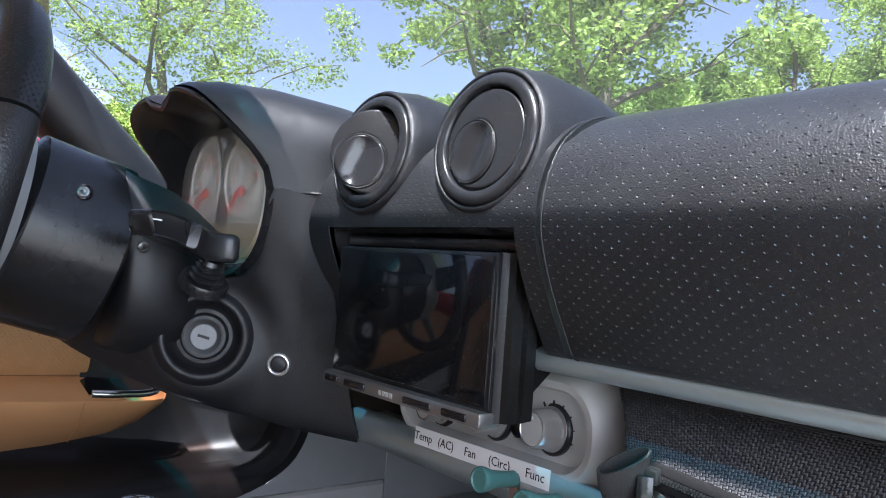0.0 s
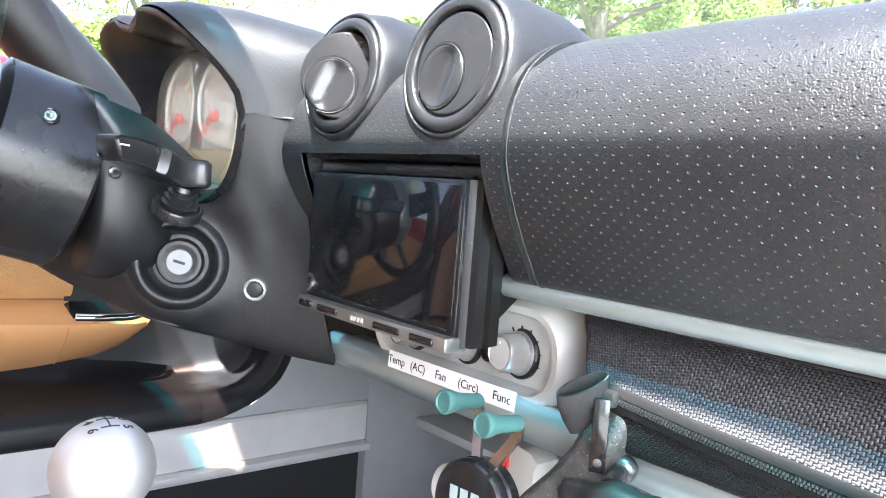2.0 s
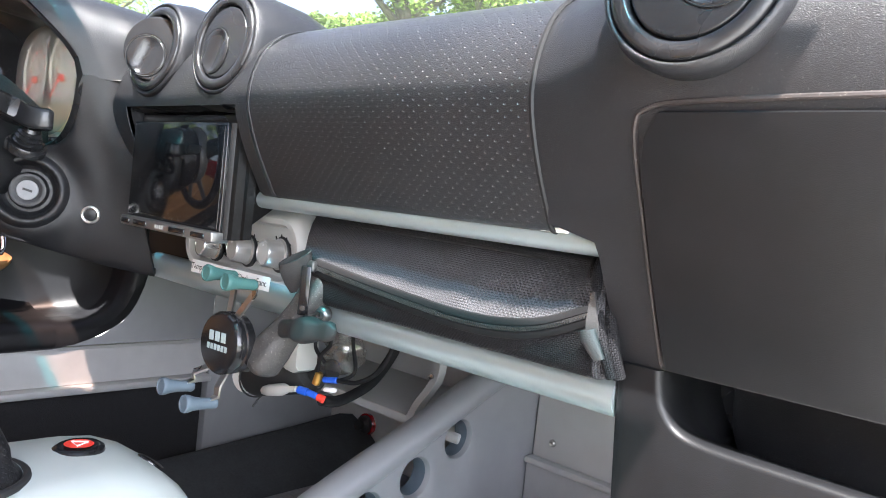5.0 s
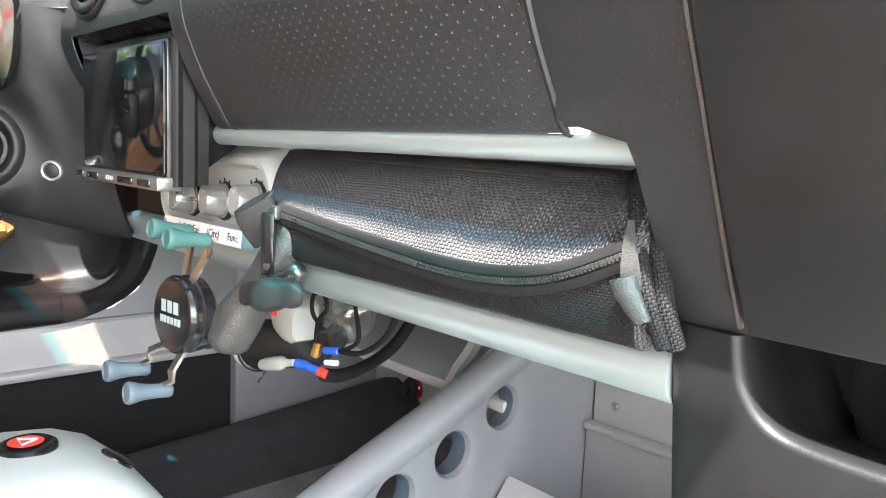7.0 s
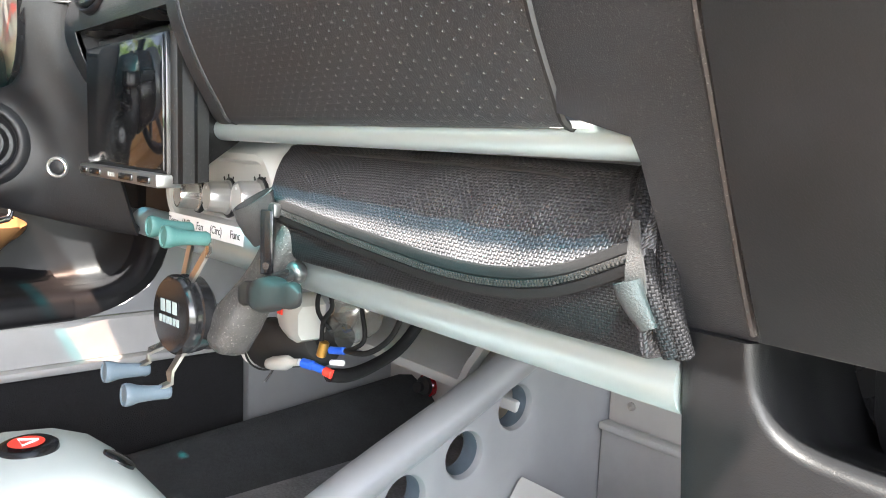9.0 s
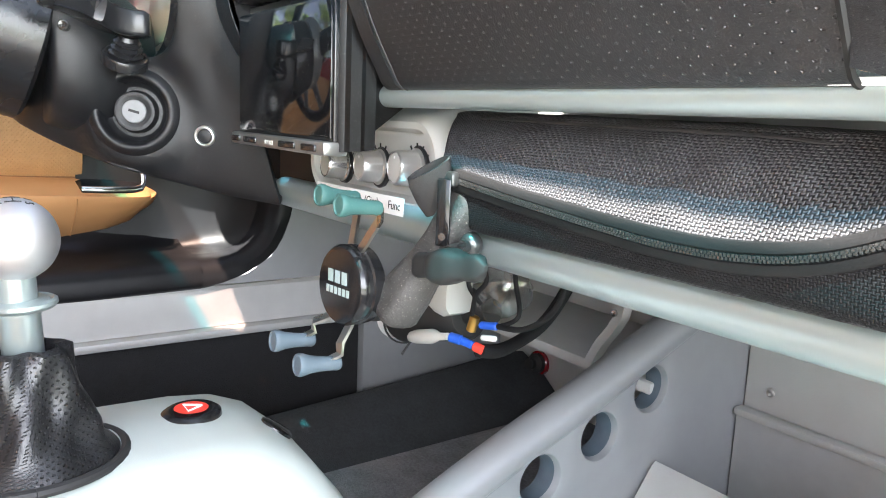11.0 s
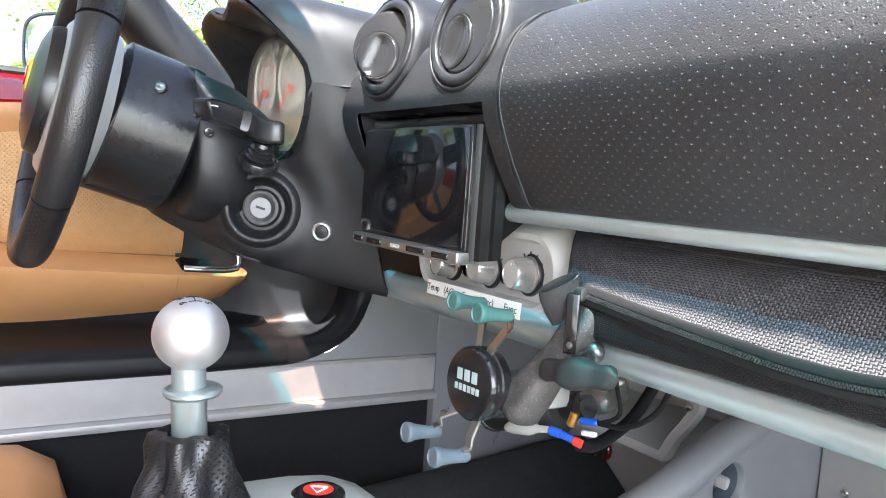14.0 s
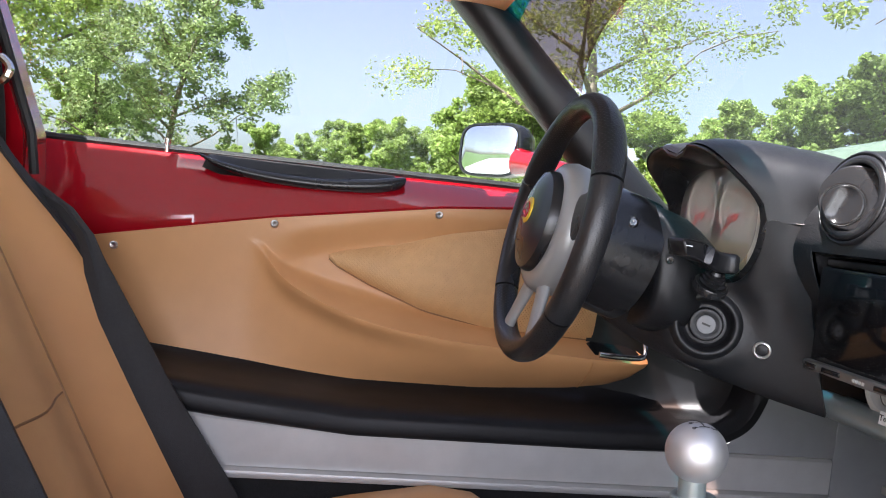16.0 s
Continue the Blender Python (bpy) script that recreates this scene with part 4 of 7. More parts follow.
# ---- passenger end of the dash ----
def build_pod():
    t = thing("passenger_dash_end", "grained black dash end with a moulded glovebox front", "dashboard")
    # body: the dash profile carried on to the right, with a swelling round the vent
    xs = [0.0, 0.004, 0.010, 0.02, 0.035, 0.05, 0.065, 0.08, 0.10, 0.12, 0.14, 0.16, 0.18, 0.20, 0.23, 0.27, 0.31]
    rows = []
    face = smooth_path([(0, y, z) for y, z in ((0.412, 0.598), (0.400, 0.622), (0.386, 0.652), (0.371, 0.685), (0.356, 0.715), (0.344, 0.742), (0.338, 0.765), (0.340, 0.790), (0.352, 0.815), (0.380, 0.838), (0.43, 0.850), (0.50, 0.848), (0.60, 0.838), (0.74, 0.82))], 4)
    n = len(face)
    for i, p in enumerate(face):
        q = PROF[min(len(PROF) - 1, max(0, round(8 + (i - 12) * (len(PROF) - 9) / (n - 13))))]
        row = []
        for x in xs:
            k = sm(x / 0.07)
            y, z = (lerp(q.y, p.y, k), lerp(q.z, p.z, k)) if i >= 12 else (p.y, p.z)
            xx = x
            if p.z < 0.69 and i < 12:
                xx = max(x, pl(p.z, [(0.598, 0.040), (0.666, 0.034), (0.672, 0.030), (0.677, 0.0)]) + x * 0.3)
            row.append((xx, y, z))
        rows.append(row)
    part("shell", thicken_bm(rows, 0.006), VINYL, t)
    # groove round the glovebox front, and the front itself
    line = [(0.068, 0.601), (0.0665, 0.66), (0.066, 0.71), (0.068, 0.734), (0.076, 0.741), (0.10, 0.744), (0.20, 0.746), (0.31, 0.747)]

    def on_face(x, z, off=0.0):
        for a, b in zip(face, face[1:]):
            if a.z <= z <= b.z:
                return (x, lerp(a.y, b.y, (z - a.z) / (b.z - a.z)) - off, z)
        return (x, face[0].y - off, z)
    bm = bmesh.new()
    tube(bm, [on_face(p.x, p.y, 0.0005) for p in smooth_path([(x, z, 0) for x, z in line], 6)], 0.0016, 8)
    part("groove_bead", bm, BROWN, t, "rubbed brown edge bead")
    rows = []
    for i in range(13):
        z = lerp(0.600, 0.738, i / 12)
        x0 = pl(z, [(0.60, 0.074), (0.71, 0.072), (0.728, 0.076), (0.738, 0.084)])
        rows.append([on_face(lerp(x0, 0.31, j / 10), z, 0.006 + 0.004 * math.sin(math.pi * i / 12)) for j in range(11)])
    part("glovebox_front", thicken_bm(rows, 0.006), LOWVINYL, t)
    # lower upright with the open pocket
    low = thing("kick_panel", "black moulded kick panel with an open map pocket", "trim panel")
    # one moulding: a face with a round-cornered opening that turns in to the pocket
    edge = smooth_path([(0.0675, 0.5972, 0), (0.0685, 0.585, 0), (0.0715, 0.575, 0), (0.0775, 0.5665, 0), (0.086, 0.562, 0), (0.10, 0.560, 0), (0.13, 0.559, 0), (0.20, 0.558, 0), (0.31, 0.557, 0)], 5)
    n = len(edge)

    def face_y(z):
        return 0.4095 + (0.5972 - z) * 0.115
    outer = []
    for k in range(n):
        f = k / (n - 1)
        outer.append((lerp(0.0385, 0.0435, sm(f / 0.45)), lerp(0.5972, 0.20, min(1, f / 0.45))) if f < 0.45 else (lerp(0.0435, 0.31, (f - 0.45) / 0.55), 0.20))
    tang = [(edge[min(k + 1, n - 1)] - edge[max(k - 1, 0)]).normalized() for k in range(n)]
    turn = [Vector((-d.y, d.x, 0)) for d in tang]
    rows = [[(x, face_y(z) + 0.10, z) for x, z in outer], [(x, face_y(z) + 0.003, z) for x, z in outer], [(x + 0.002, face_y(z), z) for x, z in outer]]
    for f in (0.3, 0.6, 0.85):
        rows.append([(lerp(o[0], e.x, f), face_y(lerp(o[1], e.y, f)), lerp(o[1], e.y, f)) for o, e in zip(outer, edge)])
    for d, back in ((-0.0035, 0.0), (-0.0015, 0.0004), (0.0, 0.0020), (0.0010, 0.0050), (0.0015, 0.012)):
        rows.append([(e.x + t_.x * d, face_y(e.y) + back, min(0.5972, e.y + t_.y * d)) for e, t_ in zip(edge, turn)])
    for back, dx, dz in ((0.05, -0.008, -0.012), (0.09, -0.014, -0.020), (0.105, -0.004, -0.014)):
        rows.append([(e.x + dx * (1 - sm((e.x - 0.09) / 0.1)), face_y(e.y) + back, e.y + dz * sm((e.x - 0.069) / 0.02)) for e in edge])
    part("front", thicken_bm(rows, 0.003), LOWVINYL, low, sharp=60)
    slab("pocket_back", (0.046, 0.512, 0.50), (0.31, 0.518, 0.64), PLASTIC, low)
    bm = bmesh.new()
    loft(bm, [[(x0, 0.511, z), (x0 + 0.003, 0.500, z), (x0 + 0.008, 0.497, z), (0.31, 0.490, z), (0.31, 0.511, z)] for x0, z in ((0.088, 0.530), (0.080, 0.545), (0.0765, 0.556), (0.074, 0.59), (0.073, 0.60))])
    part("pocket_liner", bm, VINYL, low, "grained inner pocket wall")
    slab("backing", (0.050, 0.530, 0.17), (0.31, 0.536, 0.64), VINYL, low)
    slab("pocket_roof", (0.069, 0.413, 0.600), (0.31, 0.511, 0.606), VINYL, low)


build_pod()
build_vent((0.099, 0.331, 0.802), 0.0405, False, 8)


# ---- driver's binnacle, column and wheel ----
def build_binnacle():
    t = thing("instrument_binnacle", "black hooded instrument binnacle with a notched brow", "dashboard")
    N = 72

    def ring(y, hw, top, low, notch=0.0, sweep=0.0, cx=-0.700, sq=0.72):
        """One turn round the gauges; sweep carries the sides and foot forward of the brow."""
        pts = []
        for k in range(N):
            a = 2 * math.pi * k / N - math.pi / 2
            c, s = math.cos(a), math.sin(a)
            x = cx + hw * (abs(c) ** sq) * (1 if c > 0 else -1)
            z = (0.775 + top * (abs(s) ** sq)) if s > 0 else (0.775 - low * (abs(s) ** 0.85))
            if s > 0:
                z -= notch * math.exp(-((x - cx) / 0.026) ** 4)
            pts.append((x, y + sweep * sm((0.862 - z) / 0.085), z))
        return pts
    bm = bmesh.new()
    rings = [ring(0.329, 0.100, 0.066, 0.066), ring(0.30, 0.106, 0.073, 0.070, 0.006, 0.025), ring(0.258, 0.115, 0.081, 0.076, 0.012, 0.055), ring(0.2535, 0.1175, 0.0835, 0.078, 0.014, 0.058),
             ring(0.253, 0.121, 0.086, 0.080, 0.014, 0.060), ring(0.256, 0.124, 0.0875, 0.082, 0.012, 0.060)]
    grid(bm, rings, wrap=True)
    part("inner_cowl", bm, PLASTIC, t)
    # outer dome, from the brow back to the windscreen
    def arch(y, hw, top, foot, notch=0.0, sweep=0.0, cx=-0.700, sq=0.62):
        pts = []
        for k in range(41):
            a = math.pi * k / 40
            c, s = math.cos(a), math.sin(a)
            x = cx + hw * (abs(c) ** sq) * (1 if c > 0 else -1)
            z = foot + (top - foot) * (abs(s) ** sq) - notch * math.exp(-((x - cx) / 0.026) ** 4)
            pts.append((x, y + sweep * sm((0.862 - z) / 0.085), z))
        return pts
    bm = bmesh.new()
    rows = [arch(0.2555, 0.124, 0.8625, 0.776, 0.012, 0.060), arch(0.262, 0.1255, 0.866, 0.776, 0.009, 0.056), arch(0.285, 0.129, 0.871, 0.775, 0.003, 0.045), arch(0.33, 0.140, 0.873, 0.775, 0, 0.025),
            arch(0.39, 0.154, 0.868, 0.774), arch(0.46, 0.168, 0.857, 0.77), arch(0.55, 0.178, 0.842, 0.765), arch(0.66, 0.19, 0.824, 0.76), arch(0.76, 0.20, 0.808, 0.75)]
    grid(bm, rows)
    part("hood", bm, VINYL, t)
    face = ring(0.329, 0.0995, 0.0655, 0.0655)
    g = part("gauge_face", disc_bm([(x, y - 0.001, z) for x, y, z in face]), CREAM, t, "cream twin-dial gauge face")
    for cx in (-0.748, -0.662):
        cz = 0.790
        bm = bmesh.new()
        lathe(bm, [(0.0385, 0.0), (0.0385, 0.003), (0.0365, 0.004), (0.0365, 0.001)], (cx, 0.327, cz), (0, -1, 0), 40, cap=False)
        part("dial_rim", bm, CREAM, g)
        for k in range(19):
            a = radians(225 - 15 * k)
            bm = bmesh.new()
            w = 0.0008 if k % 2 == 0 else 0.0004
            box(bm, (-w, -0.0006, 0.029), (w, 0, 0.0345), 0, m=Matrix.Translation((cx, 0.327, cz)) @ Matrix.Rotation(radians(90) - a, 4, 'Y'))
            part("dial_mark", bm, INK, g)
        for k in range(7):
            a = radians(215 - 35 * k)
            bm = bmesh.new()
            box(bm, (-0.0022, -0.0004, -0.0018), (0.0022, 0, 0.0018), 0, m=Matrix.Translation((cx + 0.0235 * math.cos(a), 0.3274, cz + 0.0235 * math.sin(a))))
            part("dial_figure", bm, ORANGE, g)
        bm = bmesh.new()
        lathe(bm, [(0.0046, 0.0), (0.0046, 0.003), (0.0035, 0.004), (0, 0.004)], (cx, 0.326, cz - 0.012), (0, -1, 0), 20)
        hub = part("needle_hub", bm, ORANGE, g, "red needle hub")
        bm = bmesh.new()
        box(bm, (-0.0012, -0.001, 0.0), (0.0012, 0, 0.034), 0, m=Matrix.Translation((cx, 0.323, cz - 0.012)) @ Matrix.Rotation(radians(-130), 4, 'Y'))
        part("needle", bm, ORANGE, hub)
    bm = bmesh.new()
    loft(bm, [[(x, y, z) for x, y in ((-0.705 - w, 0.328), (-0.705 - w, 0.324), (-0.705 + w, 0.324), (-0.705 + w, 0.328))] for z, w in ((0.750, 0.009), (0.77, 0.006), (0.79, 0.004), (0.805, 0.006), (0.82, 0.012), (0.834, 0.022), (0.838, 0.030))])
    strip = part("centre_strip", bm, STRIP, g)
    bm = bmesh.new()
    lathe(bm, [(0.007, 0), (0.007, 0.002), (0.005, 0.003), (0, 0.003)], (-0.705, 0.324, 0.824), (0, -1, 0), 20)
    part("clock_button", bm, CHROME, strip)
    bm = bmesh.new()
    box(bm, (-0.782, 0.3245, 0.716), (-0.628, 0.3275, 0.748), 0.003)
    part("display_window", bm, mat("tan display panel", (0.42, 0.33, 0.22), 0.6, vary=0.15), g)
    part("lens", disc_bm([(lerp(-0.700, x, 0.985), y - 0.010, lerp(0.775, z, 0.985)) for x, y, z in face]), GAUGEPANE, g, "dusty clear gauge lens").visible_shadow = False
    # lower fascia: slanting face carrying the ignition lock
    cols = [((-0.552, 0.3565, 0.7725), (-0.558, 0.368, 0.700), (-0.563, 0.384, 0.645), (-0.558, 0.403, 0.569)),
            ((-0.568, 0.341, 0.7742), (-0.574, 0.356, 0.700), (-0.578, 0.370, 0.645), (-0.578, 0.383, 0.572)),
            ((-0.5750, 0.3145, 0.7742), (-0.586, 0.343, 0.702), (-0.592, 0.355, 0.645), (-0.600, 0.360, 0.576)),
            ((-0.592, 0.316, 0.729), (-0.600, 0.324, 0.690), (-0.610, 0.332, 0.645), (-0.622, 0.335, 0.582)),
            ((-0.612, 0.316, 0.708), (-0.617, 0.300, 0.688), (-0.625, 0.308, 0.645), (-0.637, 0.303, 0.590)),
            ((-0.632, 0.316, 0.700), (-0.631, 0.278, 0.690), (-0.640, 0.284, 0.645), (-0.658, 0.270, 0.600)),
            ((-0.660, 0.316, 0.696), (-0.633, 0.250, 0.698), (-0.650, 0.258, 0.655), (-0.695, 0.238, 0.613)),
            ((-0.720, 0.316, 0.696), (-0.645, 0.225, 0.705), (-0.668, 0.228, 0.665), (-0.735, 0.203, 0.633)),
            ((-0.800, 0.330, 0.720), (-0.700, 0.205, 0.700), (-0.720, 0.205, 0.670), (-0.780, 0.195, 0.645))]
    lines = []
    for col in cols:
        e = Vector(col[-1])
        lines.append(smooth_path(col + (e + Vector((-0.012, 0.010, -0.002)), e + Vector((-0.05, 0.05, 0.005))), 6))
    for i in range(len(lines[0])):
        rows_i = smooth_path([ln[i] for ln in lines], 4)
        if i == 0:
            rows = []
        rows.append(rows_i)
    ax = Vector((0.90, -0.43, 0.05)).normalized()
    o = Vector((-0.628, 0.2865, 0.6475))
    # the fascia levels out round the lock
    for row in rows:
        for p in row:
            h, r = (p - o).dot(ax), (p - o).cross(ax).length
            if abs(h) < 0.06:
                p -= ax * (h + 0.004) * (1 - sm((r - 0.042) / 0.026))
    # the fascia is bored out round the lock
    bm = thicken_bm(rows, 0.005)
    bored = [f for f in bm.faces if (f.calc_center_median() - o).cross(ax).length < 0.0365 and abs((f.calc_center_median() - o).dot(ax)) < 0.05]
    bmesh.ops.delete(bm, geom=bored, context='FACES')
    part("fascia", bm, VINYL, t)
    bm = bmesh.new()
    lathe(bm, [(0.05016, -0.01976), (0.0456, -0.00988), (0.04104, -0.00304), (0.03762, 0.00076), (0.03534, 0.00228), (0.03344, 0.00243), (0.03192, 0.00137), (0.0304, -0.00152), (0.02888, -0.00684), (0.02698, -0.01254), (0.02356, -0.01482), (0.02052, -0.01444), (0.01938, -0.01292), (0.019, -0.00494), (0.01824, -0.00365), (0.01634, -0.00319), (0.01406, -0.00365), (0.01254, -0.00456), (0, -0.00456)], o, ax, 56)
    lk = part("ignition_surround", bm, VINYL, t)
    bm = bmesh.new()
    lathe(bm, [(0.0110, -0.0055), (0.0110, -0.0020), (0.0103, -0.0012), (0, -0.0012)], o, ax, 32)
    key = part("key_barrel", bm, BARREL, lk, "brushed metal key barrel")
    s, u, d = frame_of(ax)
    bm = bmesh.new()
    box(bm, (-0.0050, -0.0012, 0), (0.0050, 0.0012, 0.0003), 0, m=facing(o - d * 0.0011, -s * 0.94 - u * 0.25, u))
    part("key_slot", bm, INK, key)
    bm = bmesh.new()
    o2 = Vector((-0.602, 0.3455, 0.6265))
    ax2 = Vector((0.79, -0.62, -0.10)).normalized()
    lathe(bm, [(0.0102, -0.008), (0.0102, 0.001), (0.0096, 0.0024), (0.0086, 0.0028), (0.0076, 0.0022), (0.0070, 0.000)], o2, ax2, 28, cap=False)
    pb = part("push_button", bm, SATIN, t, "chrome-ringed push button")
    bm = bmesh.new()
    lathe(bm, [(0.0069, -0.001), (0.0067, 0.0012), (0.0048, 0.0020), (0, 0.0022)], o2, ax2, 24)
    part("button_cap", bm, VINYL, pb)
    bm = bmesh.new()
    tube(bm, [(-0.5760, 0.3145, 0.7755), (-0.5735, 0.329, 0.7755), (-0.5675, 0.342, 0.7755), (-0.551, 0.3558, 0.7755)], 0.0008, 6)
    part("seam", bm, VOID, t)
    for p, a in (((-0.583, 0.3565, 0.688), ax2), ((-0.620, 0.228, 0.72), Vector((0.9, -0.4, 0.1)))):
        bm = bmesh.new()
        lathe(bm, [(0.0048, -0.006), (0.0048, 0.001), (0.0035, 0.002), (0.0012, 0.0015), (0, 0.0005)], p, a, 14)
        part("screw", bm, ZIPMETAL, t, "small dark steel screw")


def disc_bm(pts):
    bm = bmesh.new()
    bm.faces.new([bm.verts.new(p) for p in pts])
    return bm


WHEEL_C = Vector((-0.702, 0.107, 0.743))
COL = Vector((0, math.cos(radians(16)), -math.sin(radians(16))))


def build_column():
    t = thing("steering_column", "black steering column shroud with an indicator stalk", "steering column")
    bm = bmesh.new()
    lathe(bm, [(0.0, 0.035), (0.070, 0.036), (0.078, 0.040), (0.079, 0.112), (0.074, 0.116), (0.072, 0.114)], WHEEL_C, COL, 48)
    boss = part("boss", bm, PLASTIC, t)
    bm = bmesh.new()
    o = Vector((-0.6325, 0.183, 0.7595))
    lathe(bm, [(0.0072, -0.004), (0.0072, 0.0004), (0.0064, 0.0012), (0.0056, 0.0008), (0.0052, -0.001), (0.0, -0.001)], o, (0.82, -0.2, 0.54), 28)
    socket = part("socket", bm, GLOSSY, boss, "black socket with a chrome screw")
    bm = bmesh.new()
    lathe(bm, [(0.0046, -0.0012), (0.0046, 0.0004), (0.0036, 0.0008), (0.0022, 0.0006), (0.0020, -0.0006), (0, -0.0006)], o + Vector((0.0002, 0, 0.0001)), (0.82, -0.2, 0.54), 20)
    part("socket_screw", bm, SATIN, socket)
    # shroud: tapers from behind the boss to the fascia
    bm = bmesh.new()
    rings = []
    for h, rx, rz, dz in ((0.116, 0.074, 0.074, 0), (0.118, 0.083, 0.078, 0.0), (0.122, 0.086, 0.080, 0.0), (0.14, 0.087, 0.079, -0.001), (0.155, 0.084, 0.078, 0.0), (0.172, 0.078, 0.075, 0.002), (0.19, 0.064, 0.066, 0.006), (0.22, 0.04, 0.05, 0.010)):
        c = WHEEL_C + COL * h + Vector((-0.008, 0, 0))
        rings.append([c + Vector((rx * abs(math.cos(a)) ** 0.8 * (1 if math.cos(a) > 0 else -1), 0, dz + rz * abs(math.sin(a)) ** 0.8 * (1 if math.sin(a) > 0 else -1))) for a in (2 * math.pi * k / 40 for k in range(40))])
    loft(bm, rings)
    part("shroud", bm, VINYL, t)
    bm = bmesh.new()
    lathe(bm, [(0.02042, -0.00936), (0.02042, -0.00172), (0.01947, -0.00031), (0.01757, -0.00016), (0.01596, -0.00156), (0.0133, -0.0014), (0.01501, 0.00078), (0.0152, 0.00234), (0.01159, 0.0039), (0.01349, 0.00585), (0.01358, 0.00718), (0.01026, 0.00874), (0.01216, 0.01076), (0.01216, 0.01186), (0.00912, 0.01342), (0.00997, 0.01521), (0.00808, 0.01872)], (-0.6095, 0.277, 0.6985), (0.50, 0.05, 0.86), 24)
    part("stalk_boot", bm, PLASTIC, t, "ribbed rubber stalk boot")
    # indicator stalk: root block over the boot, then a scooped paddle towards the wheel
    bm = bmesh.new()
    P = smooth_path([(-0.588, 0.294, 0.724), (-0.592, 0.280, 0.724), (-0.590, 0.262, 0.726), (-0.582, 0.246, 0.731), (-0.572, 0.228, 0.736), (-0.562, 0.210, 0.738), (-0.560, 0.205, 0.737)], 4)
    rings = []
    for i, p in enumerate(P):
        k = i / (len(P) - 1)
        w = pl(k, [(0, 0.010), (0.06, 0.013), (0.4, 0.0125), (0.5, 0.0155), (0.9, 0.0145), (1, 0.012)])
        h = pl(k, [(0, 0.009), (0.06, 0.012), (0.4, 0.0115), (0.5, 0.0105), (0.9, 0.0095), (1, 0.006)])
        s, u, d = frame_of(P[min(i + 1, len(P) - 1)] - P[max(i - 1, 0)])
        ring = []
        for j in range(24):
            a = 2 * math.pi * j / 24
            c, sn = math.cos(a), math.sin(a)
            dip = 0.0062 * math.exp(-(sn / 0.80) ** 6) * (0.50 < k < 0.90) * (c * s.x > 0)
            ring.append(p + s * (w * abs(c) ** 0.38 - dip) * (1 if c > 0 else -1) + u * h * abs(sn) ** 0.38 * (1 if sn > 0 else -1))
        rings.append(ring)
    loft(bm, rings)
    part("stalk", bm, PLASTIC, t)
    bm = bmesh.new()
    tube(bm, [(-0.545, 0.216, 0.740), (-0.546, 0.212, 0.7405), (-0.548, 0.209, 0.7405), (-0.552, 0.209, 0.740)], 0.0006, 5)
    part("stalk_mark", bm, WHITE, t)


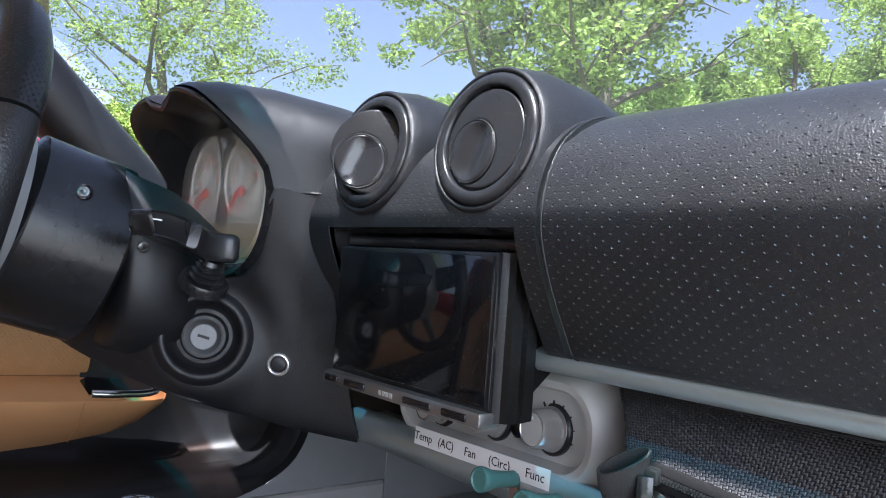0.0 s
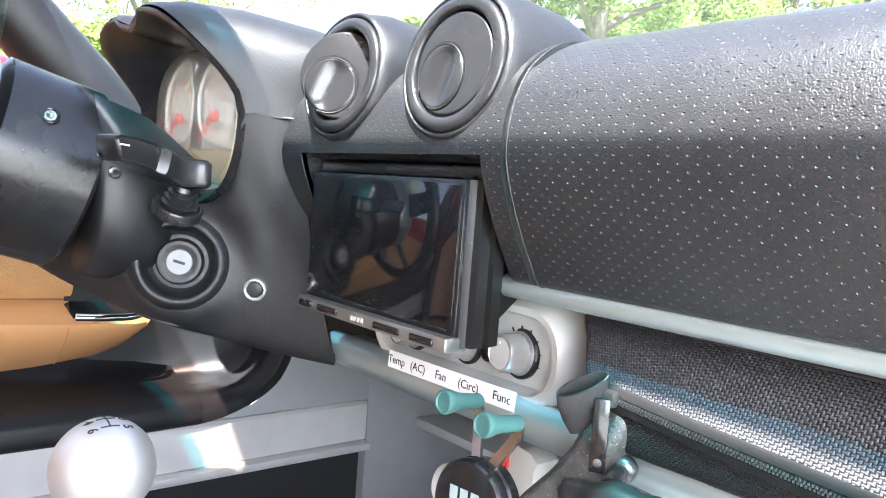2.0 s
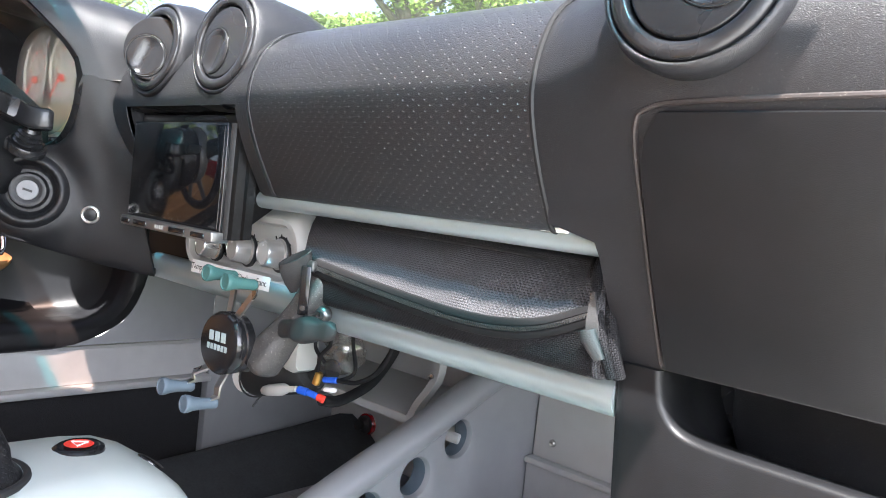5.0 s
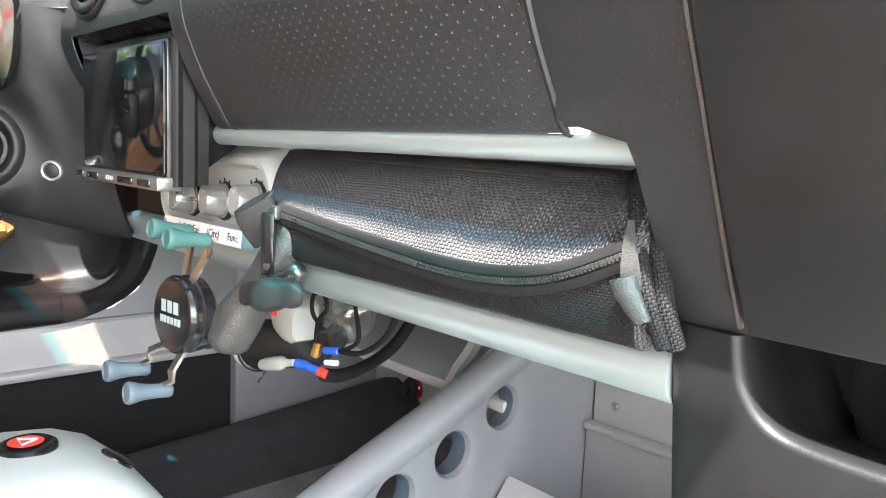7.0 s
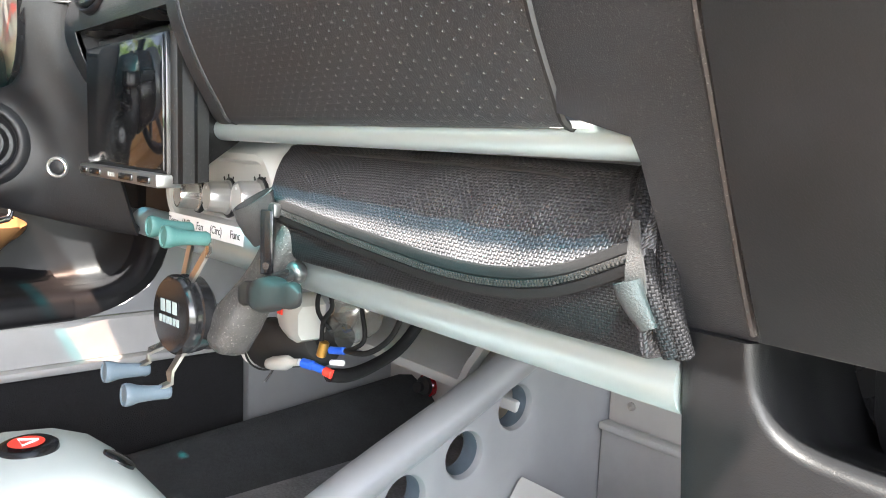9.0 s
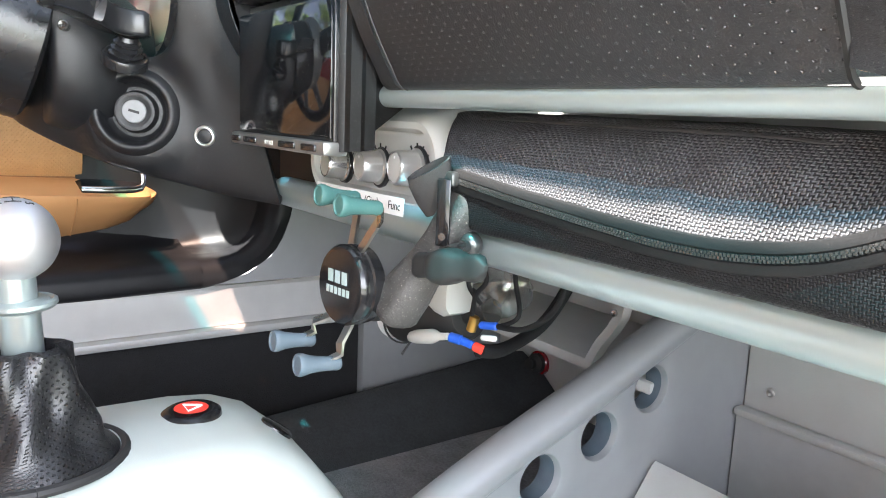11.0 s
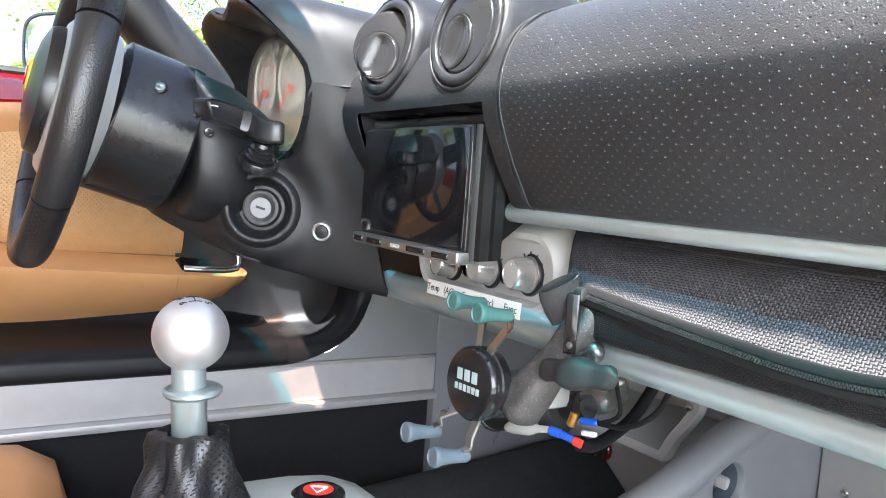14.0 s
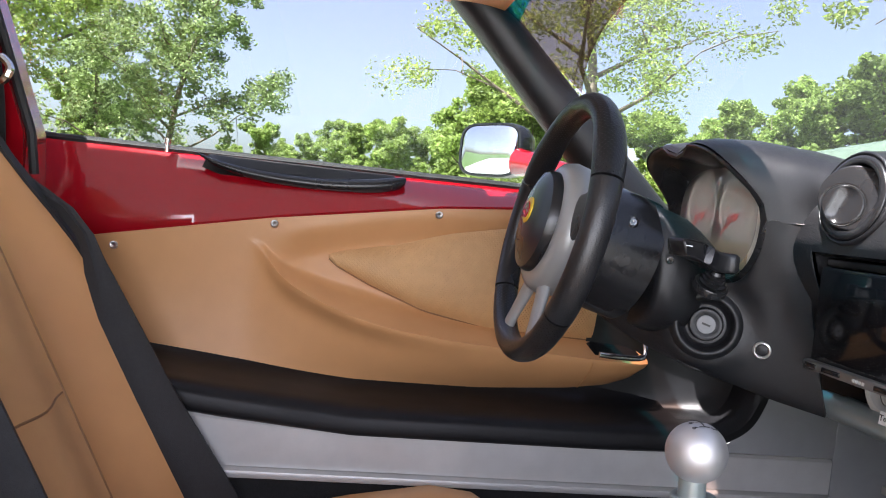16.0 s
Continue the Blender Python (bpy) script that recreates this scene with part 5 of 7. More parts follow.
def build_wheel():
    t = thing("steering_wheel", "three-spoke black leather steering wheel with grey hub trim", "steering wheel")
    c = WHEEL_C
    s = Vector((1, 0, 0))
    u = Vector((0, math.sin(radians(11)), math.cos(radians(11))))
    d = Vector((0, -math.cos(radians(11)), math.sin(radians(11))))
    R = 0.1565

    def at(a, r, h=0.0):
        return c + (s * math.cos(a) + u * math.sin(a)) * r + d * h

    def rim(a0, a1, n, fat):
        bm = bmesh.new()
        rings = []
        for i in range(n + 1):
            a = radians(lerp(a0, a1, i / n))
            rr = fat * (1 + 0.14 * (math.exp(-((math.degrees(a) % 360 - 35) / 16) ** 2) + math.exp(-((math.degrees(a) % 360 - 145) / 16) ** 2)))
            ray = s * math.cos(a) + u * math.sin(a)
            rings.append([c + ray * R + (ray * math.cos(b) * rr * 0.92 + d * math.sin(b) * rr * 1.05) for b in (2 * math.pi * k / 20 for k in range(20))])
        loft(bm, rings)
        return bm
    part("rim_top", rim(22, 158, 40, 0.0158), PERF, t, "perforated leather upper rim")
    part("rim_bottom", rim(218, 322, 34, 0.0155), PERF, t)
    for a0, a1 in ((-37, 21), (159, 217)):
        part("rim_grip", rim(a0, a1, 18, 0.0160), LEATHER, t, "smooth leather grip")
    # hub
    bm = bmesh.new()
    lathe(bm, [(0.074, -0.036), (0.082, -0.022), (0.084, -0.006), (0.080, 0.006), (0.072, 0.012), (0.060, 0.014)], c, d, 40)
    part("hub_trim", bm, HUBGREY, t, "satin grey hub surround")
    bm = bmesh.new()
    rings = []
    for k, h in ((1.0, 0.004), (1.0, 0.018), (0.95, 0.025), (0.7, 0.031), (0.35, 0.034), (0.02, 0.035)):
        rings.append([c + d * h + s * 0.063 * k * math.cos(a) + u * (0.064 * k * math.sin(a) + 0.003) for a in (2 * math.pi * j / 40 for j in range(40))])
    loft(bm, rings)
    pad = part("hub_pad", bm, PLASTIC, t, "black airbag hub pad")
    bm = bmesh.new()
    lathe(bm, [(0.0165, 0.0), (0.0165, 0.0025), (0.0145, 0.0032), (0, 0.0035)], c + d * 0.033 + u * 0.012, d, 32)
    bd = part("badge", bm, mat("yellow badge enamel", (0.75, 0.50, 0.03), 0.3, vary=0.05), pad, "round yellow and red badge")
    bm = bmesh.new()
    lathe(bm, [(0.0105, 0.0), (0.010, 0.0012), (0, 0.0014)], c + d * 0.0363 + u * 0.012, d, 24)
    part("badge_centre", bm, RED, bd)
    text("AIRBAG", 0.010, facing(c + d * 0.0318 - u * 0.024, s, u), PLASTIC, pad, 0.0012)
    # spokes
    for a in (12, 168, 248, 292):
        ar = radians(a)
        ray = s * math.cos(ar) + u * math.sin(ar)
        side = d.cross(ray)
        w0, w1 = (0.030, 0.024) if a in (12, 168) else (0.017, 0.013)
        bm = bmesh.new()
        rings = []
        for k, (r, w, h, th) in enumerate(((0.055, w0, -0.004, 0.008), (0.09, (w0 + w1) / 2, -0.004, 0.007), (0.13, w1, 0.0, 0.006), (0.163, w1 * 1.2, 0.002, 0.007))):
            rings.append([c + ray * r + d * h + side * w * math.cos(b) + d * th * math.sin(b) for b in (2 * math.pi * j / 20 for j in range(20))])
        loft(bm, rings)
        part("spoke", bm, HUBGREY if a > 200 else PLASTIC, t)


build_binnacle()
build_vent((-0.905, 0.372, 0.765), 0.036, False)
build_column()
build_wheel()


# ---- driver's door and sill ----
def build_door():
    t = thing("driver_door", "red car door with a tan leather card", "car door")
    # leather card: flat above, a pointed scoop with the inset, a crest under it that rolls down to the sill
    ys = [lerp(-0.72, 0.41, j / 92) for j in range(90)] + [0.390, 0.397, 0.403, 0.407, 0.410]

    def top(y):
        return pl(y, [(-0.72, 0.612), (-0.532, 0.653), (-0.259, 0.707), (0.018, 0.750), (0.154, 0.762), (0.43, 0.775)])

    def low(y):
        return pl(y, [(-0.72, 0.53), (-0.55, 0.495), (-0.427, 0.476), (-0.329, 0.456), (-0.181, 0.446), (0.1, 0.449), (0.27, 0.460), (0.34, 0.470), (0.375, 0.482), (0.395, 0.497), (0.41, 0.518)])
    crest = smooth_path([(-0.72, 0.60, 0), (-0.40, 0.655, 0), (-0.31, 0.668, 0), (-0.27, 0.655, 0), (-0.245, 0.625, 0), (-0.206, 0.598, 0), (-0.131, 0.569, 0), (-0.067, 0.553, 0), (0.039, 0.540, 0), (0.116, 0.535, 0), (0.25, 0.528, 0), (0.43, 0.522, 0)], 5)
    crest = [(p.x, p.y) for p in crest]

    def card_x(y, z):
        a = pl(y, crest)
        lo = low(y)
        amp = pl(y, [(-0.285, 0.0), (-0.270, 0.004), (-0.245, 0.018), (-0.206, 0.034), (-0.131, 0.050), (-0.067, 0.060), (0.04, 0.068), (0.43, 0.068)])
        reach = pl(y, [(-0.27, 0.012), (-0.206, 0.030), (-0.1, 0.042), (0.006, 0.032), (0.126, 0.022), (0.43, 0.020)])
        upper = pl(y, [(-0.275, 0.656), (-0.252, 0.680), (-0.204, 0.698), (-0.143, 0.713), (-0.082, 0.728), (0.019, 0.744), (0.43, 0.760)])
        hollow = 0.018 * sm((y + 0.275) / 0.10)
        if z >= a:
            out = amp * (1 - min(1, (z - a) / reach)) ** 1.4
            out -= hollow * sm((upper - z) / 0.055) * sm((z - a) / (reach * 0.8))
        else:
            amp_low = pl(y, [(-0.285, 0.0), (-0.15, 0.022), (0.0, 0.055), (0.1, 0.068), (0.43, 0.068)])
            amp = lerp(min(amp, amp_low), amp, math.exp(-((a - z) / 0.022) ** 2))
            out = amp * max(0, 1 - ((a - z) / max(0.03, a - lo)) ** 1.7)
        k = (top(y) - z) / (top(y) - lo)
        return DOOR_X - 0.008 * math.sin(math.pi * k) * (1 - sm((y + 0.3) / 0.2)) + out - 0.060 * max(0.0, 1 - (0.4105 - y) / 0.045) ** 2.6
    rows = []
    n = 64
    for i in range(n + 1):
        row = []
        for y in ys:
            a = max(low(y) + 0.03, min(top(y) - 0.03, pl(y, crest)))
            z = lerp(top(y), a, i / 34) if i <= 34 else lerp(a, low(y), (i - 34) / 30)
            row.append((card_x(y, z), y, z))
        rows.append(row)
    bm = bmesh.new()
    grid(bm, rows)
    bm.normal_update()
    if sum(f.normal.x for f in bm.faces) < 0:
        bmesh.ops.reverse_faces(bm, faces=bm.faces)
    thicken(bm, 0.008)
    part("door_card", bm, TAN, t, "tan leather door card")
    # pointed inset
    rows = []
    for j in range(33):
        y = lerp(-0.160, 0.31, j / 32)
        zt = pl(y, [(-0.160, 0.656), (-0.145, 0.664), (-0.10, 0.674), (-0.05, 0.684), (0.04, 0.712), (0.135, 0.731), (0.31, 0.736)])
        zb = pl(y, [(-0.160, 0.648), (-0.145, 0.636), (-0.093, 0.611), (0.006, 0.573), (0.126, 0.550), (0.31, 0.545)])
        row = []
        for i in range(17):
            z = lerp(zt, zb, i / 16)
            flat = lerp(card_x(y, zt), DOOR_X - 0.012, sm(i / 4) * 0.9)
            row.append((flat - 0.003 + (0.030 * math.sin(math.pi * min(1, i / 16)) ** 0.55 * (0.35 + 0.65 * i / 16)) * sm((j + 1.5) / 8), y, z))
        rows.append(row)
    bm = bmesh.new()
    grid(bm, rows)
    bm.normal_update()
    if sum(f.normal.x for f in bm.faces) < 0:
        bmesh.ops.reverse_faces(bm, faces=bm.faces)
    thicken(bm, 0.008)
    part("inset", bm, TANPERF, t, "perforated tan inset panel")
    # dark tube paints the shade along the inset's lower crease
    bm = bmesh.new()
    tube(bm, [(r[-1][0] + 0.002, r[-1][1], r[-1][2]) for r in rows], 0.0015, 6)
    part("crease_shade", bm, CREASE, t)
    # red outer skin above the card
    rows = []
    rows.append([(DOOR_X - 0.012, y, top(y) - 0.004) for y in ys])
    rows.append([(DOOR_X - 0.003, y, top(y) - 0.0005) for y in ys])
    rows.append([(DOOR_X - 0.001, y, top(y) + 0.004) for y in ys])
    for f in (0.25, 0.5, 0.75, 1.0):
        rows.append([(DOOR_X - 0.001 - 0.054 * f ** 1.5, y, lerp(top(y), 0.795 + 0.004 * sm((-0.3 - y) / 0.4), f)) for y in ys])
    rows.append([(DOOR_X - 0.068, y, 0.800) for y in ys])
    bm = bmesh.new()
    grid(bm, rows)
    bm.normal_update()
    if sum(f.normal.x for f in bm.faces) < 0:
        bmesh.ops.reverse_faces(bm, faces=bm.faces)
    thicken(bm, 0.01)
    part("door_skin", bm, RED, t, "glossy red painted door top")
    bm = bmesh.new()
    tube(bm, [(DOOR_X - 0.067, y, 0.803) for y in (-0.72, -0.4, 0.0, 0.30, 0.42)], 0.007, 8)
    part("window_seal", bm, RUBBER, t)
    # pull handle: a crescent moulding; black sheet above the grip paints the shaded hollow
    def crescent(lo_pts, hi_pts, x_of, n=40):
        bm = bmesh.new()
        rows = []
        y0, y1 = lo_pts[0][0], lo_pts[-1][0]
        for i in range(n + 1):
            y = lerp(y0, y1, i / n)
            a, b = pl(y, lo_pts), pl(y, hi_pts)
            rows.append([(x_of(k), y, lerp(a, b, k)) for k in (0, 0.08, 0.25, 0.5, 0.75, 0.92, 1)])
        grid(bm, rows)
        bm.normal_update()
        if sum(f.normal.x for f in bm.faces) < 0:
            bmesh.ops.reverse_faces(bm, faces=bm.faces)
        thicken(bm, 0.02)
        return bm
    grip = smooth_path([(-0.388, 0.800, 0.0015), (-0.350, 0.785, 0.006), (-0.28, 0.7735, 0.0085), (-0.18, 0.770, 0.010), (-0.10, 0.776, 0.0125), (-0.062, 0.783, 0.012), (-0.046, 0.789, 0.008), (-0.042, 0.792, 0.002)], 5)
    bm = bmesh.new()
    loft(bm, [[(DOOR_X - 0.026 - 0.006 * sm((p.x + 0.12) / 0.08) + 1.25 * p.z * math.cos(a), p.x, p.y + p.z * math.sin(a)) for a in (2 * math.pi * k / 18 for k in range(18))] for p in grip])
    part("pull_handle", bm, PLASTIC, t, "black plastic pull handle")
    lo2 = [(-0.372, 0.797), (-0.345, 0.785), (-0.28, 0.774), (-0.18, 0.770), (-0.10, 0.776), (-0.06, 0.785)]
    hi2 = [(-0.372, 0.8015), (-0.06, 0.7985)]
    part("painted_hollow", crescent(lo2, hi2, lambda k: DOOR_X - 0.026 - 0.024 * k), VOID, t)
    for y, z in ((0.016, 0.739), (-0.253, 0.698), (-0.50, 0.640)):
        bm = bmesh.new()
        lathe(bm, [(0.0065, -0.004), (0.0062, 0.002), (0.0045, 0.0035), (0.002, 0.003), (0, 0.001)], (card_x(y, z) + 0.004, y, z), (1, 0, 0.1), 16)
        part("screw", bm, STEEL, t, "polished steel screw")
    # release lever in its dark cut-out
    rows = []
    for i in range(9):
        y = lerp(0.300, 0.392, i / 8)
        zt = pl(y, [(0.300, 0.541), (0.325, 0.548), (0.36, 0.575), (0.372, 0.580), (0.392, 0.545)])
        rows.append([(card_x(y, lerp(0.531, zt, k / 6)) + 0.004, y, lerp(0.531, zt, k / 6)) for k in range(7)])
    bm = bmesh.new()
    grid(bm, rows)
    bm.normal_update()
    if sum(f.normal.x for f in bm.faces) < 0:
        bmesh.ops.reverse_faces(bm, faces=bm.faces)
    thicken(bm, 0.003)
    part("lever_recess", bm, GLOSSY, t)
    bm = bmesh.new()
    tube(bm, smooth_path([(-0.984, 0.296, 0.537), (-0.980, 0.33, 0.536), (-0.982, 0.372, 0.538), (-0.995, 0.378, 0.560)], 4), [0.0050] * 9 + [0.0042] * 4, 10)
    part("release_lever", bm, CHROME, t, "chrome release lever")
    bm = bmesh.new()
    lathe(bm, [(0.004, 0), (0.004, 0.014), (0.006, 0.015), (0.006, 0.022), (0, 0.0225)], (DOOR_X - 0.045, -0.44, 0.797), (0, 0, 1), 14)
    part("lock_pin", bm, CHROME, t, "polished lock pin")
    bm = bmesh.new()
    tube(bm, [(card_x(0.30, z) + 0.003, 0.290, z) for z in (0.463, 0.475, 0.49, 0.505, 0.515, 0.523)], 0.0012, 6)
    part("stitching", bm, TAN, t)


def build_sill():
    t = thing("door_sill", "glossy black moulded door sill with a rolled edge", "sill", kind="structure")
    rows = []
    sec = smooth_path([(-1.075, 0.475, 0), (-1.06, 0.452, 0), (-1.03, 0.441, 0), (-0.985, 0.437, 0), (-0.950, 0.434, 0), (-0.932, 0.425, 0), (-0.927, 0.412, 0), (-0.927, 0.398, 0), (-0.935, 0.392, 0)], 4)
    for j in range(40):
        y = lerp(-0.74, 0.44, j / 39)
        up = pl(y, [(-0.74, 0.062), (-0.45, 0.036), (-0.30, 0.018), (-0.1, 0.0), (0.3, 0.0), (0.45, 0.004), (0.50, 0.02), (0.55, 0.06), (0.585, 0.12), (0.60, 0.16), (0.62, 0.16)])
        rows.append([(p[0], y, p[1] + up) for p in sec])
    bm = bmesh.new()
    grid(bm, rows)
    bm.normal_update()
    if sum(f.normal.z for f in bm.faces) < 0:
        bmesh.ops.reverse_faces(bm, faces=bm.faces)
    thicken(bm, 0.006)
    part("sill_cover", bm, SILL, t)
    # the sill's front end: a nook with a thick curved lip, rising under the dash
    inner = smooth_path([(0.40, 0.4365, 0), (0.47, 0.437, 0), (0.51, 0.447, 0), (0.535, 0.475, 0), (0.548, 0.53, 0), (0.552, 0.62, 0)], 4)
    outer = smooth_path([(0.38, 0.394, 0), (0.47, 0.400, 0), (0.545, 0.436, 0), (0.575, 0.490, 0), (0.588, 0.55, 0), (0.592, 0.62, 0)], 4)
    rows = [[(-1.10, a[0] - 0.03, a[1] + 0.004) for a in inner], [(-1.0, a[0], a[1] + 0.001) for a in inner], [(-0.952, a[0], a[1] - 0.001) for a in inner], [(-0.935, lerp(a[0], b[0], 0.2), lerp(a[1], b[1], 0.2)) for a, b in zip(inner, outer)],
            [(-0.9275, lerp(a[0], b[0], 0.5), lerp(a[1], b[1], 0.5)) for a, b in zip(inner, outer)], [(-0.928, lerp(a[0], b[0], 0.9), lerp(a[1], b[1], 0.9)) for a, b in zip(inner, outer)], [(-0.936, b[0], b[1]) for b in outer]]
    bm = bmesh.new()
    grid(bm, rows)
    part("sill_front", bm, SILL, t)
    bm = bmesh.new()
    grid(bm, [[(x, lerp(a[0] + 0.004, 0.396, k), a[1] + 0.001) for a in inner] for x, k in ((-0.985, 0.0), (-1.005, 0.12), (-1.03, 0.35), (-1.05, 0.65), (-1.062, 1.0), (-1.070, 1.6))])
    part("nook_liner", bm, LOWVINYL, t)
    slab("hinge_cover", (-1.12, 0.34, 0.42), (-1.085, 0.66, 0.80), SILL, t, 0.01)


build_door()
build_sill()


# ---- windscreen frame, mirror, roof ----
def build_screen_frame():
    t = thing("windscreen_frame", "black trimmed windscreen pillar and header", "car body", kind="structure")
    bm = bmesh.new()
    P = smooth_path([(-0.995, 0.48, 0.68), (-0.995, 0.385, 0.757), (-0.994, 0.28, 0.855), (-0.991, 0.17, 0.958), (-0.985, 0.068, 1.053), (-0.965, 0.005, 1.098)], 5)
    rings = []
    for i, p in enumerate(P):
        s, u, d = frame_of(P[min(i + 1, len(P) - 1)] - P[max(i - 1, 0)], (1, 0, 0))
        k = i / (len(P) - 1)
        w, h = lerp(0.050, 0.030, k), lerp(0.041, 0.036, k)
        p = p + Vector((0, -0.69, -0.73)) * lerp(0.022, 0.004, k)
        rings.append([p + s * w * math.cos(a) + u * h * math.sin(a) for a in (2 * math.pi * j / 20 for j in range(20))])
    loft(bm, rings)
    part("pillar", bm, VINYL, t)
    bm = bmesh.new()
    loft(bm, [[(x, y, z) for y, z in ((0.07, 1.062), (0.06, 1.095), (-0.02, 1.115), (-0.06, 1.10), (-0.06, 1.080), (0.0, 1.066))] for x in (-0.975, -0.70, -0.384, 0.0, 0.21)])
    part("header", bm, TAN, t, "tan padded header")
    # windscreen; blue-green film along its upper edge, other tint strips added to shape sunlight
    def screen(c, x):
        """The glass where y + z / 2 is c, at x."""
        e = abs((x + 0.384) / 0.6) ** 2.2
        line = [(lerp(0.075, 0.040, e), 1.085), (lerp(0.215, 0.125, e), 1.035), (lerp(0.49, 0.30, e), 0.90), (lerp(0.82, 0.52, e), 0.69)]
        line = [(y + z / 2, y, z) for y, z in line]
        return (x, pl(c, [(a, y) for a, y, z in line]), pl(c, [(a, z) for a, y, z in line]))
    for c0, c1, x0, x1, m, nm in ((0.58, 1.20, -0.985, 0.21, PANE, "windscreen"), (0.58, 0.626, -0.985, -0.61, FILM, "added_tint_film"), (0.626, 0.700, -0.985, -0.61, ADDED_FILM_PALE, "added_tint_film"), (0.58, 0.6995, -0.61, 0.21, FILM, "added_tint_film"), (0.711, 0.7290, -0.61, 0.21, ADDED_FILM_BLUE, "added_tint_film"), (0.6995, 0.711, -0.61, -0.10, FILM, "added_tint_film"), (0.59, 0.690, -0.505, -0.06, SUN_BLOCK_FILM, "added_tint_film"), (0.690, 0.713, -0.61, -0.115, SUN_BLOCK_FILM, "added_tint_film")):
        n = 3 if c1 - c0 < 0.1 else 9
        lift = 0.0 if m is PANE else -0.006 if m is SUN_BLOCK_FILM else -0.003
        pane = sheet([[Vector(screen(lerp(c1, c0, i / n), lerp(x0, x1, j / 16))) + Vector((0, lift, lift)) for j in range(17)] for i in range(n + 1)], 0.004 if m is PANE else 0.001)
        ob = part(nm, pane, m, t, "clear windscreen glass" if m is PANE else "tint film added to shape the sunlight")
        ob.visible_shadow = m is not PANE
    side = sheet([[(-1.118, y, 0.800) for y in (-0.66, -0.3, 0.05, 0.33)], [(-1.075, y, 0.95) for y in (-0.69, -0.3, 0.03, 0.19)], [(-1.01, y, 1.085) for y in (-0.72, -0.4, -0.1, 0.05)]], 0.004)
    ob = part("side_window", side, SIDEPANE, t, "clear tinted side window glass")
    ob.visible_shadow = False
    # unseen roof added to keep direct sun off the cabin
    slab("added_roof", (-1.0, -0.80, 1.098), (0.40, -0.062, 1.114), LIGHT_ROOF, t, 0.002)


def build_door_mirror():
    t = thing("door_mirror", "red and black door mirror on a stalk", "mirror")
    n = Vector((0.55, -0.83, 0.0)).normalized()
    c = Vector((-1.405, 0.160, 0.885))
    s = Vector((0, 0, 1)).cross(n).normalized()
    u = Vector((0, 0, 1))

    def out(k, h, n_=36, w=0.088, hh=0.055):
        pts = []
        for j in range(n_):
            a = 2 * math.pi * j / n_
            cc, ss = math.cos(a), math.sin(a)
            pts.append(c + n * h + s * w * k * abs(cc) ** 0.5 * (1 if cc > 0 else -1) + u * hh * k * abs(ss) ** 0.5 * (1 if ss > 0 else -1))
        return pts
    bm = bmesh.new()
    loft(bm, [out(0.96, -0.002), out(0.98, 0.004), out(1.05, 0.004), out(1.08, -0.01), out(1.05, -0.03), out(0.85, -0.06), out(0.5, -0.075)])
    part("shell", bm, PLASTIC, t)
    bm = bmesh.new()
    loft(bm, [out(0.95, 0.0035), out(0.93, 0.0045)])
    part("mirror_glass", bm, MIRROR, t, "bright mirror glass")
    bm = bmesh.new()
    tube(bm, smooth_path([(-1.33, 0.21, 0.86), (-1.26, 0.25, 0.85), (-1.18, 0.31, 0.82), (-1.10, 0.36, 0.79)], 4), [0.03, 0.028, 0.026, 0.025, 0.024, 0.024, 0.026, 0.03, 0.034, 0.038, 0.04, 0.045, 0.05], 14)
    part("stalk", bm, RED, t, "red painted mirror stalk")



def build_rear_pillar():
    t = thing("rear_pillar", "red painted door pillar with a black seal", "car body", kind="structure")
    bm = bmesh.new()
    loft(bm, [[(x, y + dy, z) for x, y in ((-1.06, 0.0), (-0.97, 0.0), (-0.97, -0.16), (-1.06, -0.16))] for z, dy in ((0.60, -0.60), (0.80, -0.612), (0.95, -0.665), (1.10, -0.72))])
    part("post", bm, RED, t)
    bm = bmesh.new()
    tube(bm, [(-0.985, -0.598, 0.74), (-0.985, -0.606, 0.80), (-0.985, -0.655, 0.94), (-0.985, -0.71, 1.09)], 0.007, 8)
    part("seal", bm, RUBBER, t)
    b = thing("seat_belt", "black webbing seat belt on a chrome guide", "seat belt")
    bm = bmesh.new()
    rows = [[(-0.955, y, z), (-0.948, y + 0.026, z + 0.012)] for y, z in ((-0.675, 0.93), (-0.668, 0.90), (-0.660, 0.86), (-0.655, 0.82), (-0.650, 0.76))]
    grid(bm, rows)
    thicken(bm, 0.002)
    part("webbing", bm, CARPET, b)
    bm = bmesh.new()
    tube(bm, smooth_path([(-0.95, -0.66, 0.87), (-0.945, -0.635, 0.865), (-0.945, -0.625, 0.885), (-0.95, -0.64, 0.90)], 4), 0.006, 8)
    part("guide", bm, CHROME, b)


def build_wiper():
    t = thing("windscreen_wiper", "black windscreen wiper arm lying across the glass", "wiper")
    e = Vector((0.194, -0.032, 0.756))
    a, b = e + 1.02 * Vector((-0.465, 0.8756, 0.131)), e + 0.80 * Vector((-0.302, 0.927, 0.2226))
    c = e + 0.80 * Vector((-0.15, 0.965, 0.17))
    bm = bmesh.new()
    tube(bm, [a, a.lerp(b, 0.5) + Vector((0, 0, 0.004)), b, c], [0.006, 0.007, 0.009, 0.011], 8)
    part("arm", bm, PLASTIC, t)
    bm = bmesh.new()
    d = Vector((0, 0.0, -0.020))
    tube(bm, [a + d * 0.3, a.lerp(b, 0.5) + d * 1.1, b + d * 2.0, c + d * 1.6], 0.0048, 8)
    part("blade", bm, RUBBER, t)


build_screen_frame()
build_door_mirror()
